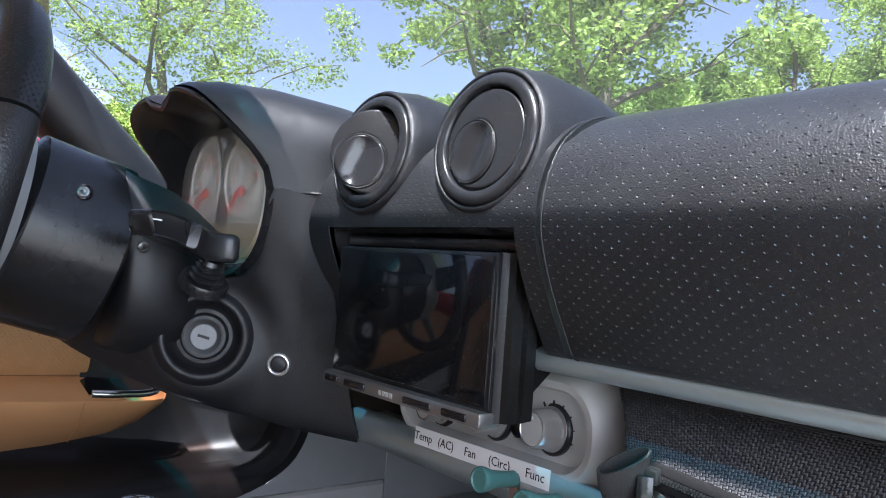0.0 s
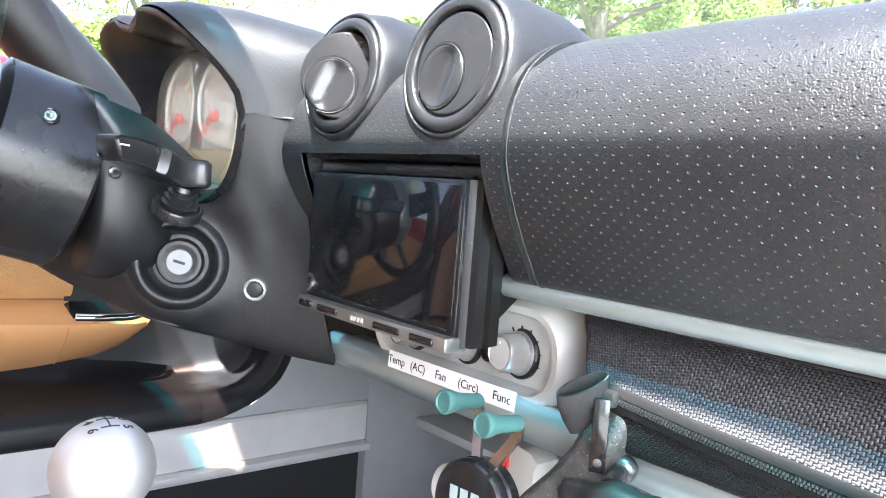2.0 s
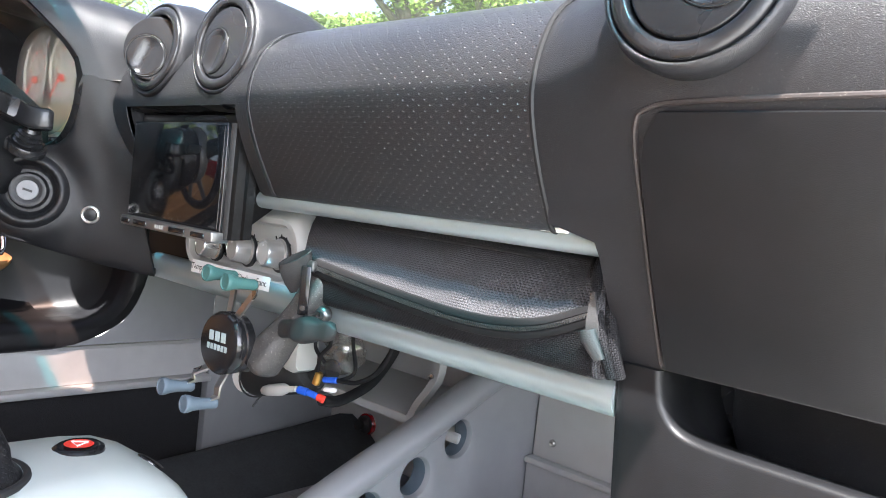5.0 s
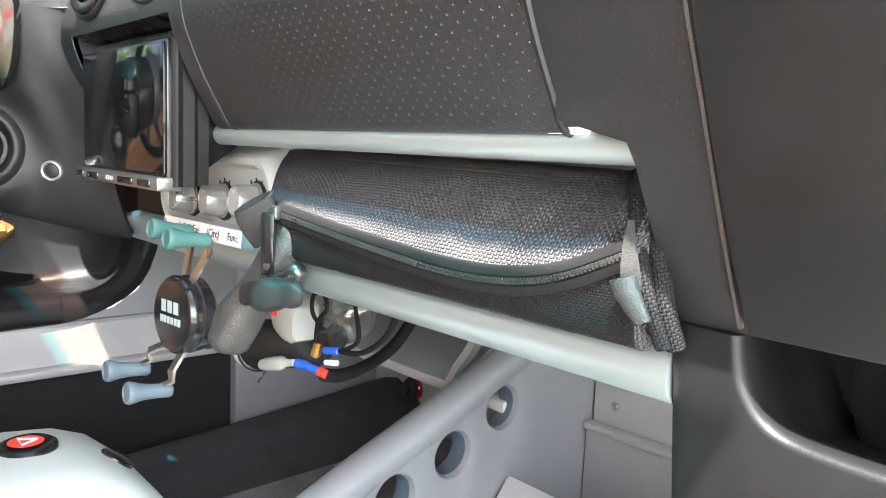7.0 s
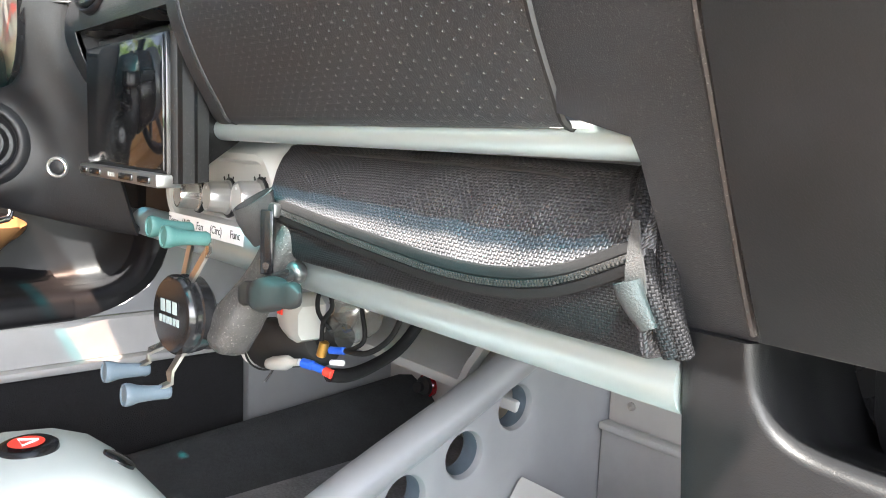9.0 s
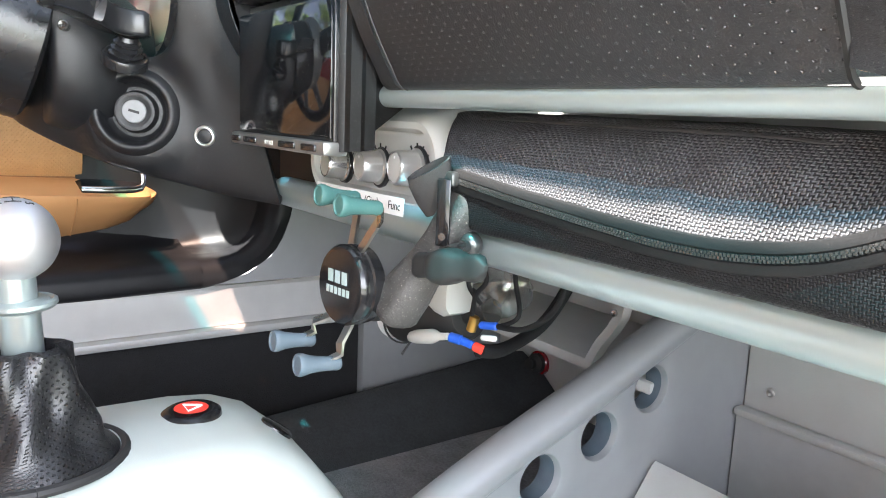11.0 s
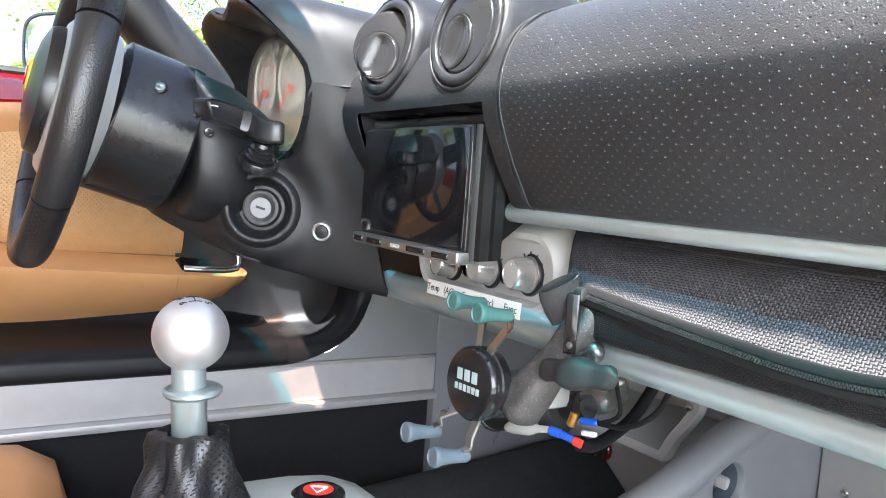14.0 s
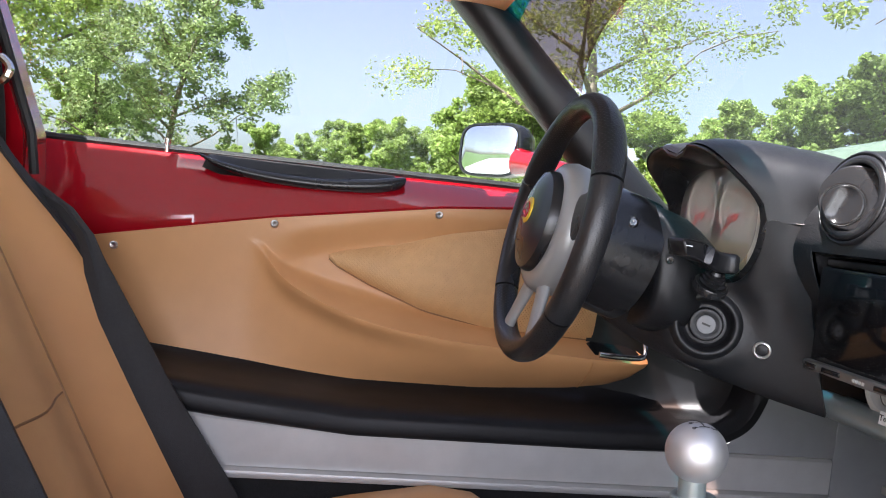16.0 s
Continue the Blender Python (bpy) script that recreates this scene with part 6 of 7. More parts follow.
build_rear_pillar()
build_wiper()


# ---- gear lever, console, handbrake, seat ----
def build_console():
    t = thing("centre_console", "pale grey moulded centre console between the seats", "console")
    ys = [-0.35, -0.10, 0.05, 0.15, 0.22, 0.27, 0.30, 0.325, 0.345, 0.37, 0.41, 0.45]
    zs = [0.40, 0.41, 0.418, 0.423, 0.427, 0.428, 0.425, 0.415, 0.398, 0.365, 0.30, 0.22]
    rings = []
    for y, z in zip(ys, zs):
        w = pl(y, [(-0.35, 0.10), (0.15, 0.088), (0.27, 0.078), (0.45, 0.07)])
        sec = [(-w - 0.02, 0.165), (-w - 0.012, z - 0.06), (-w, z - 0.02), (-w + 0.012, z - 0.006), (-w + 0.03, z), (0, z + 0.003), (w - 0.03, z), (w - 0.012, z - 0.006), (w, z - 0.02), (w + 0.012, z - 0.06), (w + 0.02, 0.165)]
        rings.append([(-0.400 + x, y, max(0.165, zz)) for x, zz in sec])
    bm = bmesh.new()
    loft(bm, rings)
    part("body", bm, PALE, t)
    bm = bmesh.new()
    o = Vector((-0.404, 0.272, 0.4262))
    lathe(bm, [(0.0225, 0.0), (0.0218, 0.0045), (0.0185, 0.0068), (0.015, 0.0066), (0, 0.0062)], o, (0, -0.05, 1), 32)
    hz = part("hazard_switch", bm, GLOSSY, t, "black hazard switch with a red triangle")
    bm = bmesh.new()
    bm.faces.new([bm.verts.new(o + Vector((0.0125 * math.cos(a), 0.0125 * math.sin(a), 0.0078))) for a in (2 * math.pi * k / 24 for k in range(24))])
    part("red_disc", bm, ORANGE, hz)
    bm = bmesh.new()
    tube(bm, [o + Vector((0.008 * math.cos(a), 0.008 * math.sin(a), 0.0082)) for a in (radians(q) for q in (90, 210, 330, 450))], 0.0008, 5)
    part("triangle", bm, WHITE, hz)
    bm = bmesh.new()
    lathe(bm, [(0.014, -0.004), (0.0135, 0.002), (0.010, 0.0035), (0, 0.004)], (-0.388, 0.332, 0.411), (0.05, 0.55, 0.83), 24)
    part("side_switch", bm, GLOSSY, t)


def build_gear_lever():
    t = thing("gear_lever", "polished aluminium ball gear knob on a leather gaiter", "gear lever")
    x, y = -0.384, 0.162
    bm = bmesh.new()
    bmesh.ops.create_uvsphere(bm, u_segments=40, v_segments=24, radius=0.0258, matrix=Matrix.Translation((x, y - 0.001, 0.570)))
    kn = part("knob", bm, mat("satin alloy knob", (0.66, 0.66, 0.665), 0.58, metal=1.0, vary=0.05), t)
    for k, (w, dx, dy) in enumerate((("1", -0.0085, 0.0085), ("3", 0.0, 0.0085), ("5", 0.0085, 0.0085), ("2", -0.0085, -0.0085), ("4", 0, -0.0085), ("6", 0.0085, -0.0085))):
        p = Vector((x + dx, y - 0.001 + dy, 0.570 + math.sqrt(0.0260 ** 2 - dx * dx - dy * dy)))
        text(w, 0.0072, facing(p, (1, 0, -dx / 0.03), (0, 1, -dy / 0.03)), INK, kn, 0.0002)
    bm = bmesh.new()
    R = 0.0261
    tube(bm, [(x + q, y - 0.001, 0.570 + math.sqrt(R * R - q * q)) for q in (-0.009, -0.006, -0.003, 0.0, 0.003, 0.006, 0.009)], 0.0004, 5)
    for q in (-0.0085, 0.0, 0.0085):
        tube(bm, [(x + q, y - 0.001 + w, 0.570 + math.sqrt(R * R - q * q - w * w)) for w in (-0.0045, 0.0, 0.0045)], 0.0004, 5)
    part("gate_pattern", bm, INK, kn)
    bm = bmesh.new()
    lathe(bm, [(0.0122, 0.0), (0.0122, 0.044), (0.0128, 0.045), (0.0128, 0.047), (0.0116, 0.048), (0.0116, 0.072)], (x, y + 0.002, 0.478), (0, -0.05, 1), 28)
    part("shaft", bm, SILVER, t)
    bm = bmesh.new()
    lathe(bm, [(0.0118, -0.0045), (0.0142, -0.0043), (0.0185, -0.0030), (0.0202, -0.001), (0.0200, 0.0013), (0.0180, 0.0025), (0.0158, 0.0016), (0.0136, 0.0027), (0.0118, 0.0032)], (x, y + 0.002, 0.530), (0, -0.05, 1), 36)
    part("collar", bm, SILVER, t, "turned alloy reverse-lift collar")
    rings = []
    for z, r, dx, dy, wob in ((0.486, 0.0125, 0, 0, 0.0), (0.495, 0.0150, 0, 0, 0.0012), (0.5025, 0.0185, 0, 0, 0.0036), (0.500, 0.0225, 0, 0, 0.0045), (0.491, 0.0245, 0, 0, 0.005), (0.479, 0.0265, 0, 0.001, 0.0055), (0.465, 0.0295, 0.0, 0.001, 0.0065), (0.452, 0.033, 0.002, 0, 0.007), (0.442, 0.038, 0.002, -0.001, 0.005), (0.434, 0.045, 0.0, -0.002, 0.004), (0.4285, 0.051, 0.0, -0.003, 0.001), (0.4265, 0.052, 0.0, -0.003, 0)):
        rings.append([(x + dx + (r + 0.6 * wob * (math.sin(5 * a + z * 60) + 0.5 * math.sin(9 * a - z * 90))) * math.cos(a), y + 0.002 + dy + 1.1 * (r + 0.6 * wob * (math.sin(5 * a + z * 60) + 0.5 * math.sin(9 * a - z * 90))) * math.sin(a), z) for a in (2 * math.pi * k / 60 for k in range(60))])
    bm = bmesh.new()
    loft(bm, rings[::-1])
    part("gaiter", bm, PERF, t, "wrinkled perforated black leather gaiter")
    bm = bmesh.new()
    tube(bm, [(x + 0.054 * math.cos(a), y - 0.001 + 0.060 * math.sin(a), 0.4275) for a in (2 * math.pi * k / 40 for k in range(41))], 0.0035, 8)
    part("gaiter_ring", bm, RUBBER, t)


def build_handbrake():
    t = thing("handbrake", "aluminium handbrake lever with a black button", "handbrake")
    a, b = Vector((-0.385, 0.014, 0.497)), Vector((-0.362, -0.13, 0.400))
    d = (b - a).normalized()
    bm = bmesh.new()
    lathe(bm, [(0.0, -0.012), (0.0085, -0.012), (0.0095, -0.009), (0.0095, 0.006)], a, d, 20)
    part("button", bm, RUBBER, t)
    bm = bmesh.new()
    lathe(bm, [(0.0105, 0.002), (0.0110, 0.003), (0.0190, 0.011), (0.0200, 0.013), (0.0200, 0.024), (0.0188, 0.026), (0.0185, 0.12), (0.017, 0.20)], a, d, 28)
    part("lever", bm, SILVER, t)


def build_seat():
    t = thing("driver_seat", "tan leather sports seat with black edging", "car seat")
    cx = -0.715
    # backrest: lofted across with raised bolsters
    xs = [lerp(-0.235, 0.235, j / 24) for j in range(25)]
    rows = []
    for i in range(15):
        k = i / 14
        z = lerp(0.30, 0.80, k)
        y0 = -0.395 - 0.25 * k
        w = pl(k, [(0, 0.95), (0.5, 1.0), (0.75, 0.92), (0.9, 0.80), (1, 0.72)])
        row = []
        for x in xs:
            e = abs(x) / 0.235
            bol = 0.075 * sm((e - 0.5) / 0.42) * (1 - 0.6 * sm((k - 0.6) / 0.4)) - 0.05 * sm((e - 0.93) / 0.07)
            row.append((cx + x * w, y0 + bol + 0.006 * math.cos(x * 40) * (e < 0.5), z))
        rows.append(row)
    bm = bmesh.new()
    grid(bm, rows)
    bm.normal_update()
    if sum(f.normal.y for f in bm.faces) < 0:
        bmesh.ops.reverse_faces(bm, faces=bm.faces)
    thicken(bm, 0.05)
    part("backrest", bm, TAN, t)
    # centre suede panel
    bm = bmesh.new()
    rows2 = [[(p[0], p[1] + 0.006, p[2]) for p in r[7:18]] for r in rows[1:14]]
    grid(bm, rows2)
    bm.normal_update()
    if sum(f.normal.y for f in bm.faces) < 0:
        bmesh.ops.reverse_faces(bm, faces=bm.faces)
    thicken(bm, 0.008)
    part("centre_panel", bm, SUEDE, t, "tan suede centre panel")
    for j in (1, 23):
        bm = bmesh.new()
        cols = range(0, 3) if j == 1 else range(22, 25)
        grid(bm, [[(r[q][0], r[q][1] + 0.005, r[q][2]) for q in cols] for r in rows])
        bm.normal_update()
        if sum(f.normal.y for f in bm.faces) < 0:
            bmesh.ops.reverse_faces(bm, faces=bm.faces)
        thicken(bm, 0.012)
        part("edging", bm, FABRIC, t, "black ribbed fabric edging")
    # wide black flank between the edging and the door
    bm = bmesh.new()
    grid(bm, [[(-0.902, a, z), (-0.899, lerp(a, b, 0.35), z), (-0.903, lerp(a, b, 0.45), z), (-0.905, b, z)] for z, a, b in ((0.738, -0.600, -0.575), (0.700, -0.535, -0.515), (0.665, -0.505, -0.485), (0.635, -0.494, -0.470), (0.545, -0.480, -0.415), (0.449, -0.432, -0.357), (0.339, -0.360, -0.282), (0.285, -0.322, -0.246))])
    thicken(bm, 0.006)
    part("flank", bm, FABRIC, t, "black fabric flank")
    # seams
    def on_back(x, z):
        k = max(0, min(13.99, (z - 0.30) / 0.5 * 14))
        i = int(k)
        q = min(23.99, max(0, ((x - cx) + 0.235) / 0.47 * 24))
        j = int(q)
        a = lerp(rows[i][j][1], rows[i][j + 1][1], q - j)
        b = lerp(rows[i + 1][j][1], rows[i + 1][j + 1][1], q - j)
        return (x, lerp(a, b, k - i) + 0.0065, z)
    for line in ([(lerp(-0.80, -0.63, k / 10), 0.47) for k in range(11)], [(-0.805, lerp(0.33, 0.76, k / 14)) for k in range(15)], [(-0.625, lerp(0.33, 0.76, k / 14)) for k in range(15)]):
        bm = bmesh.new()
        tube(bm, [on_back(x, z) for x, z in line], 0.0016, 6)
        part("seam", bm, CREASE, t, "stitched seam")
    # headrest top
    bm = bmesh.new()
    box(bm, (cx - 0.13, -0.735, 0.77), (cx + 0.13, -0.640, 0.96), 0.035, 4)
    part("headrest", bm, TAN, t)
    # shell
    for sx in (-1, 1):
        bm = bmesh.new()
        rws = [[(cx + sx * 0.235, r[0][1] - 0.02, r[0][2]), (cx + sx * 0.25, r[0][1] - 0.06, r[0][2]), (cx + sx * 0.24, r[0][1] - 0.16, r[0][2])] for r in rows[:11]]
        grid(bm, rws)
        thicken(bm, 0.006)
        part("side_shell", bm, CARPET, t)
    # cushion
    rings = []
    for y, z, w in ((-0.42, 0.195, 0.21), (-0.25, 0.222, 0.215), (-0.10, 0.255, 0.22), (0.02, 0.276, 0.22), (0.085, 0.270, 0.215), (0.125, 0.250, 0.20), (0.14, 0.20, 0.185)):
        rings.append([(cx + dx * w, y + yy, z + dz) for dx, dz, yy in ((-1, -0.10, 0), (-1.03, -0.02, 0), (-0.98, 0.035, 0), (-0.85, 0.058, 0), (-0.66, 0.045, 0), (-0.5, 0.005, 0.005), (0, -0.01, 0.01), (0.5, 0.005, 0.005), (0.66, 0.045, 0), (0.85, 0.058, 0), (0.98, 0.035, 0), (1.03, -0.02, 0), (1, -0.10, 0))])
    bm = bmesh.new()
    loft(bm, rings)
    part("cushion", bm, TAN, t, sharp=85)
    return t


build_console()
build_gear_lever()
build_handbrake()
seat = build_seat()
passenger_seat = copy_thing(seat, Matrix.Translation((0.68, 0.0, 0.0)))
tagged(passenger_seat, "tan leather passenger seat beside the open door", "car seat")


# ---- nylon bag on the shelf ----
def webbing_loop(bm, ends, lean, n=28):
    """A flattened loop of webbing, open at both ends; ends is rows of (centre, half width, half depth)."""
    side = Vector(lean).normalized()
    rows = []
    for c, w, h in ends:
        c = Vector(c)
        ax = (Vector(ends[-1][0]) - Vector(ends[0][0])).normalized()
        u = side.cross(ax).normalized()
        rows.append([c + side * w * math.cos(a) + u * h * math.sin(a) for a in (2 * math.pi * k / n for k in range(n))])
    grid(bm, rows, wrap=True)
    thicken(bm, 0.0013)
    return bm


def build_bag():
    t = thing("nylon_bag", "black woven nylon zip bag lying on the shelf", "bag")
    zipline = [(-0.275, 0.619), (-0.248, 0.617), (-0.187, 0.6105), (-0.13, 0.6055), (-0.084, 0.6020), (-0.044, 0.6025), (-0.010, 0.608), (0.006, 0.614), (0.019, 0.6205), (0.040, 0.630)]

    def zip_z(x):
        return sum(pl(x + d, zipline) for d in (-0.015, -0.0075, 0, 0.0075, 0.015)) / 5

    def sec(x):
        """The bag's outline at x, from the lower front edge up and over."""
        zz = zip_z(x)
        k = (x + 0.272) / 0.310
        top = lerp(0.6595, 0.6560, k) + 0.002 * sm((x - 0.0) / 0.02)
        fold = lerp(0.4240, 0.4220, k) - 0.012 * sm((x + 0.005) / 0.03)
        f = 0.0020 * noise.noise((x * 22, 0, 3))
        g = 0.0030 * noise.noise((x * 40, 5, 3)) * sm((x + 0.20) / 0.15)
        return [(0.440, 0.583), (0.405 + f, 0.5838), (0.3975 + f, 0.5885), (0.3945 + f, lerp(0.5885, zz, 0.55)), (0.392, zz - 0.0055), (0.391, zz), (0.3925, zz + 0.0055),
                (lerp(0.3925, fold, 0.30) - 0.0018 + g, lerp(zz, top, 0.34)), (lerp(0.3925, fold, 0.62) - 0.0022 - g, lerp(zz, top, 0.64)), (fold, top - 0.0055), (fold + 0.010, top - 0.0005), (0.470, top), (0.53, top - 0.004), (0.552, 0.63), (0.552, 0.60), (0.54, 0.583)]
    xs = [lerp(-0.272, 0.038, i / 90) for i in range(91)]
    rings = []
    for i, x in enumerate(xs):
        pts = smooth_path([(x, y, z) for y, z in sec(x)], 4)
        c = Vector((x, 0.465, 0.618))
        e = min(i, 90 - i) / 90
        sc = 1 - 0.35 * max(0, 1 - e / 0.022) ** 2
        ring = []
        for p in pts:
            wr = 0.0030 * noise.noise((x * 30, p.y * 45, p.z * 55)) * sm((p.z - zip_z(x)) / 0.02) + 0.0009 * noise.noise((x * 90, p.y * 90, p.z * 90))
            q = c + (p - c) * (sc + wr * 8)
            q.x -= 0.95 * max(0.0, min(p.y, 0.43) - 0.392) * sm((-0.16 - x) / 0.10)
            ring.append(q)
        rings.append(ring)
    bm = bmesh.new()
    loft(bm, rings)
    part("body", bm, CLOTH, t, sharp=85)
    # seam across the upper panel, and the zip along the front
    bm = bmesh.new()
    tube(bm, [(x, sec(x)[9][0] - 0.0005, sec(x)[9][1] + 0.0010 - 0.006 * sm((x + 0.06) / 0.09)) for x in xs[2:88]], 0.0009, 6)
    part("seam", bm, RUBBER, t)
    z_at = [(x, sec(x)[5]) for x in xs[2:88]]
    for side in (-1, 1):
        bm = bmesh.new()
        grid(bm, [[(x, y + b - 0.0012, z + side * a) for x, (y, z) in z_at] for a, b in ((0.0018, 0.0), (0.0024, -0.0008), (0.0045, -0.0004), (0.0066, 0.0006), (0.0072, 0.0022))])
        bmesh.ops.recalc_face_normals(bm, faces=bm.faces)
        part("zip_tape", bm, BINDING, t, "black ribbed zip tape")
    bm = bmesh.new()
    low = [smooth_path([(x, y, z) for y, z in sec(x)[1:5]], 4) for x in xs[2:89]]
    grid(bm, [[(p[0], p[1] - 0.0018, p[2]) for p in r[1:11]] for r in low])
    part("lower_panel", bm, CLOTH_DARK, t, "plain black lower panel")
    for side in (-1, 1):
        vs, fs = [], []
        n = 150
        for k in range(n):
            x = lerp(z_at[0][0] + 0.006, z_at[-1][0], k / n)
            y, z = sec(x)[5]
            x += 0.0005 * side
            b = len(vs)
            for dx in (-0.00062, 0.00062):
                for dy, dz in ((-0.0028, 0.0001), (-0.0028, 0.0015), (0.0, 0.0020), (0.0, 0.0)):
                    vs.append((x + dx, y + dy, z + side * dz))
            fs += [(b, b + 1, b + 2, b + 3), (b + 4, b + 7, b + 6, b + 5), (b, b + 4, b + 5, b + 1), (b + 1, b + 5, b + 6, b + 2), (b + 2, b + 6, b + 7, b + 3), (b, b + 3, b + 7, b + 4)]
        me = bpy.data.meshes.new("zip_teeth")
        me.from_pydata(vs, [], fs)
        me.materials.append(ZIPMETAL)
        ob = new("zip_teeth", me)
        ob.parent = t
        ob["kind"] = "stuff"
    y, z = sec(-0.245)[5]
    bm = bmesh.new()
    box(bm, (-0.251, y - 0.008, z - 0.004), (-0.238, y - 0.002, z + 0.0055), 0.002)
    part("zip_slider", bm, ZIPMETAL, t, "dark metal zip slider")
    bm = bmesh.new()
    m = Matrix.Translation((-0.2435, y - 0.0095, z - 0.001)) @ Matrix.Rotation(radians(36), 4, 'Z')
    box(bm, (-0.0045, -0.0012, -0.040), (0.0045, 0.0012, 0.002), 0.001, m=m)
    pull = part("zip_pull", bm, GLOSSY, t, "black metal zip pull")
    bm = bmesh.new()
    lathe(bm, [(0.0024, 0.0), (0.0024, 0.0004), (0, 0.0005)], m @ Vector((0, -0.0013, -0.034)), (0.59, -0.81, 0), 14)
    part("pull_hole", bm, ZIPMETAL, pull)
    # webbing loops at the two ends
    bm = bmesh.new()
    webbing_loop(bm, [((-0.2550, 0.3770, 0.6235), 0.0148, 0.0060), ((-0.2565, 0.3795, 0.6165), 0.0142, 0.0058), ((-0.2585, 0.3840, 0.6060), 0.0118, 0.0045), ((-0.2610, 0.3890, 0.5955), 0.0078, 0.0022)], (0.70, 0.50, 0.50))
    part("webbing_loop", bm, WEBBING, t, "grey webbing loop")
    bm = bmesh.new()
    webbing_loop(bm, [((0.0300, 0.3860, 0.6160), 0.0044, 0.0034), ((0.0320, 0.3862, 0.6110), 0.0042, 0.0026), ((0.0355, 0.3872, 0.6050), 0.0034, 0.0013), ((0.0392, 0.3884, 0.5995), 0.0022, 0.0005)], (1, 0.15, 0.35))
    part("strap_end", bm, WEBBING, t, "folded grey strap end")
    bm = bmesh.new()
    loft(bm, [[Vector((x - w, y, z)), Vector((x + w, y, z)), Vector((x + w, y + 0.0012, z)), Vector((x - w, y + 0.0012, z))] for x, y, z, w in ((0.0285, 0.3905, 0.6385, 0.0012), (0.0296, 0.3890, 0.630, 0.0026), (0.0312, 0.3882, 0.620, 0.0042), (0.0325, 0.3880, 0.612, 0.0046))])
    part("strap_tail", bm, WEBBING, t)
    for dx, dy, r in ((0.0, 0.0, 0.0036), (0.0075, 0.004, 0.0042), (-0.0065, 0.004, 0.0026)):
        bm = bmesh.new()
        tube(bm, smooth_path([(0.012 + dx, 0.432 + dy, 0.658), (0.018 + dx, 0.412 + dy, 0.655), (0.024 + dx, 0.401 + dy, 0.644), (0.031 + dx * 0.8, 0.396 + dy, 0.624), (0.037 + dx * 0.6, 0.396 + dy, 0.605), (0.041 + dx * 0.4, 0.402 + dy, 0.588)], 6), r, 10)
        part("piping", bm, CLOTH_DARK, t)


build_bag()


# ---- phone mount clamped to the beam ----
def flat_bar(bm, pts, w, h):
    """A flat strip of metal bent along points."""
    rings = []
    for i, p in enumerate(pts):
        d = (pts[min(i + 1, len(pts) - 1)] - pts[max(i - 1, 0)]).normalized()
        s = (Vector((1, 0, 0)) - d * d.x).normalized()
        u = s.cross(d)
        rings.append([p + s * w * a + u * h * b for a, b in ((-1, -1), (1, -1), (1, 1), (-1, 1))])
    return loft(bm, rings)


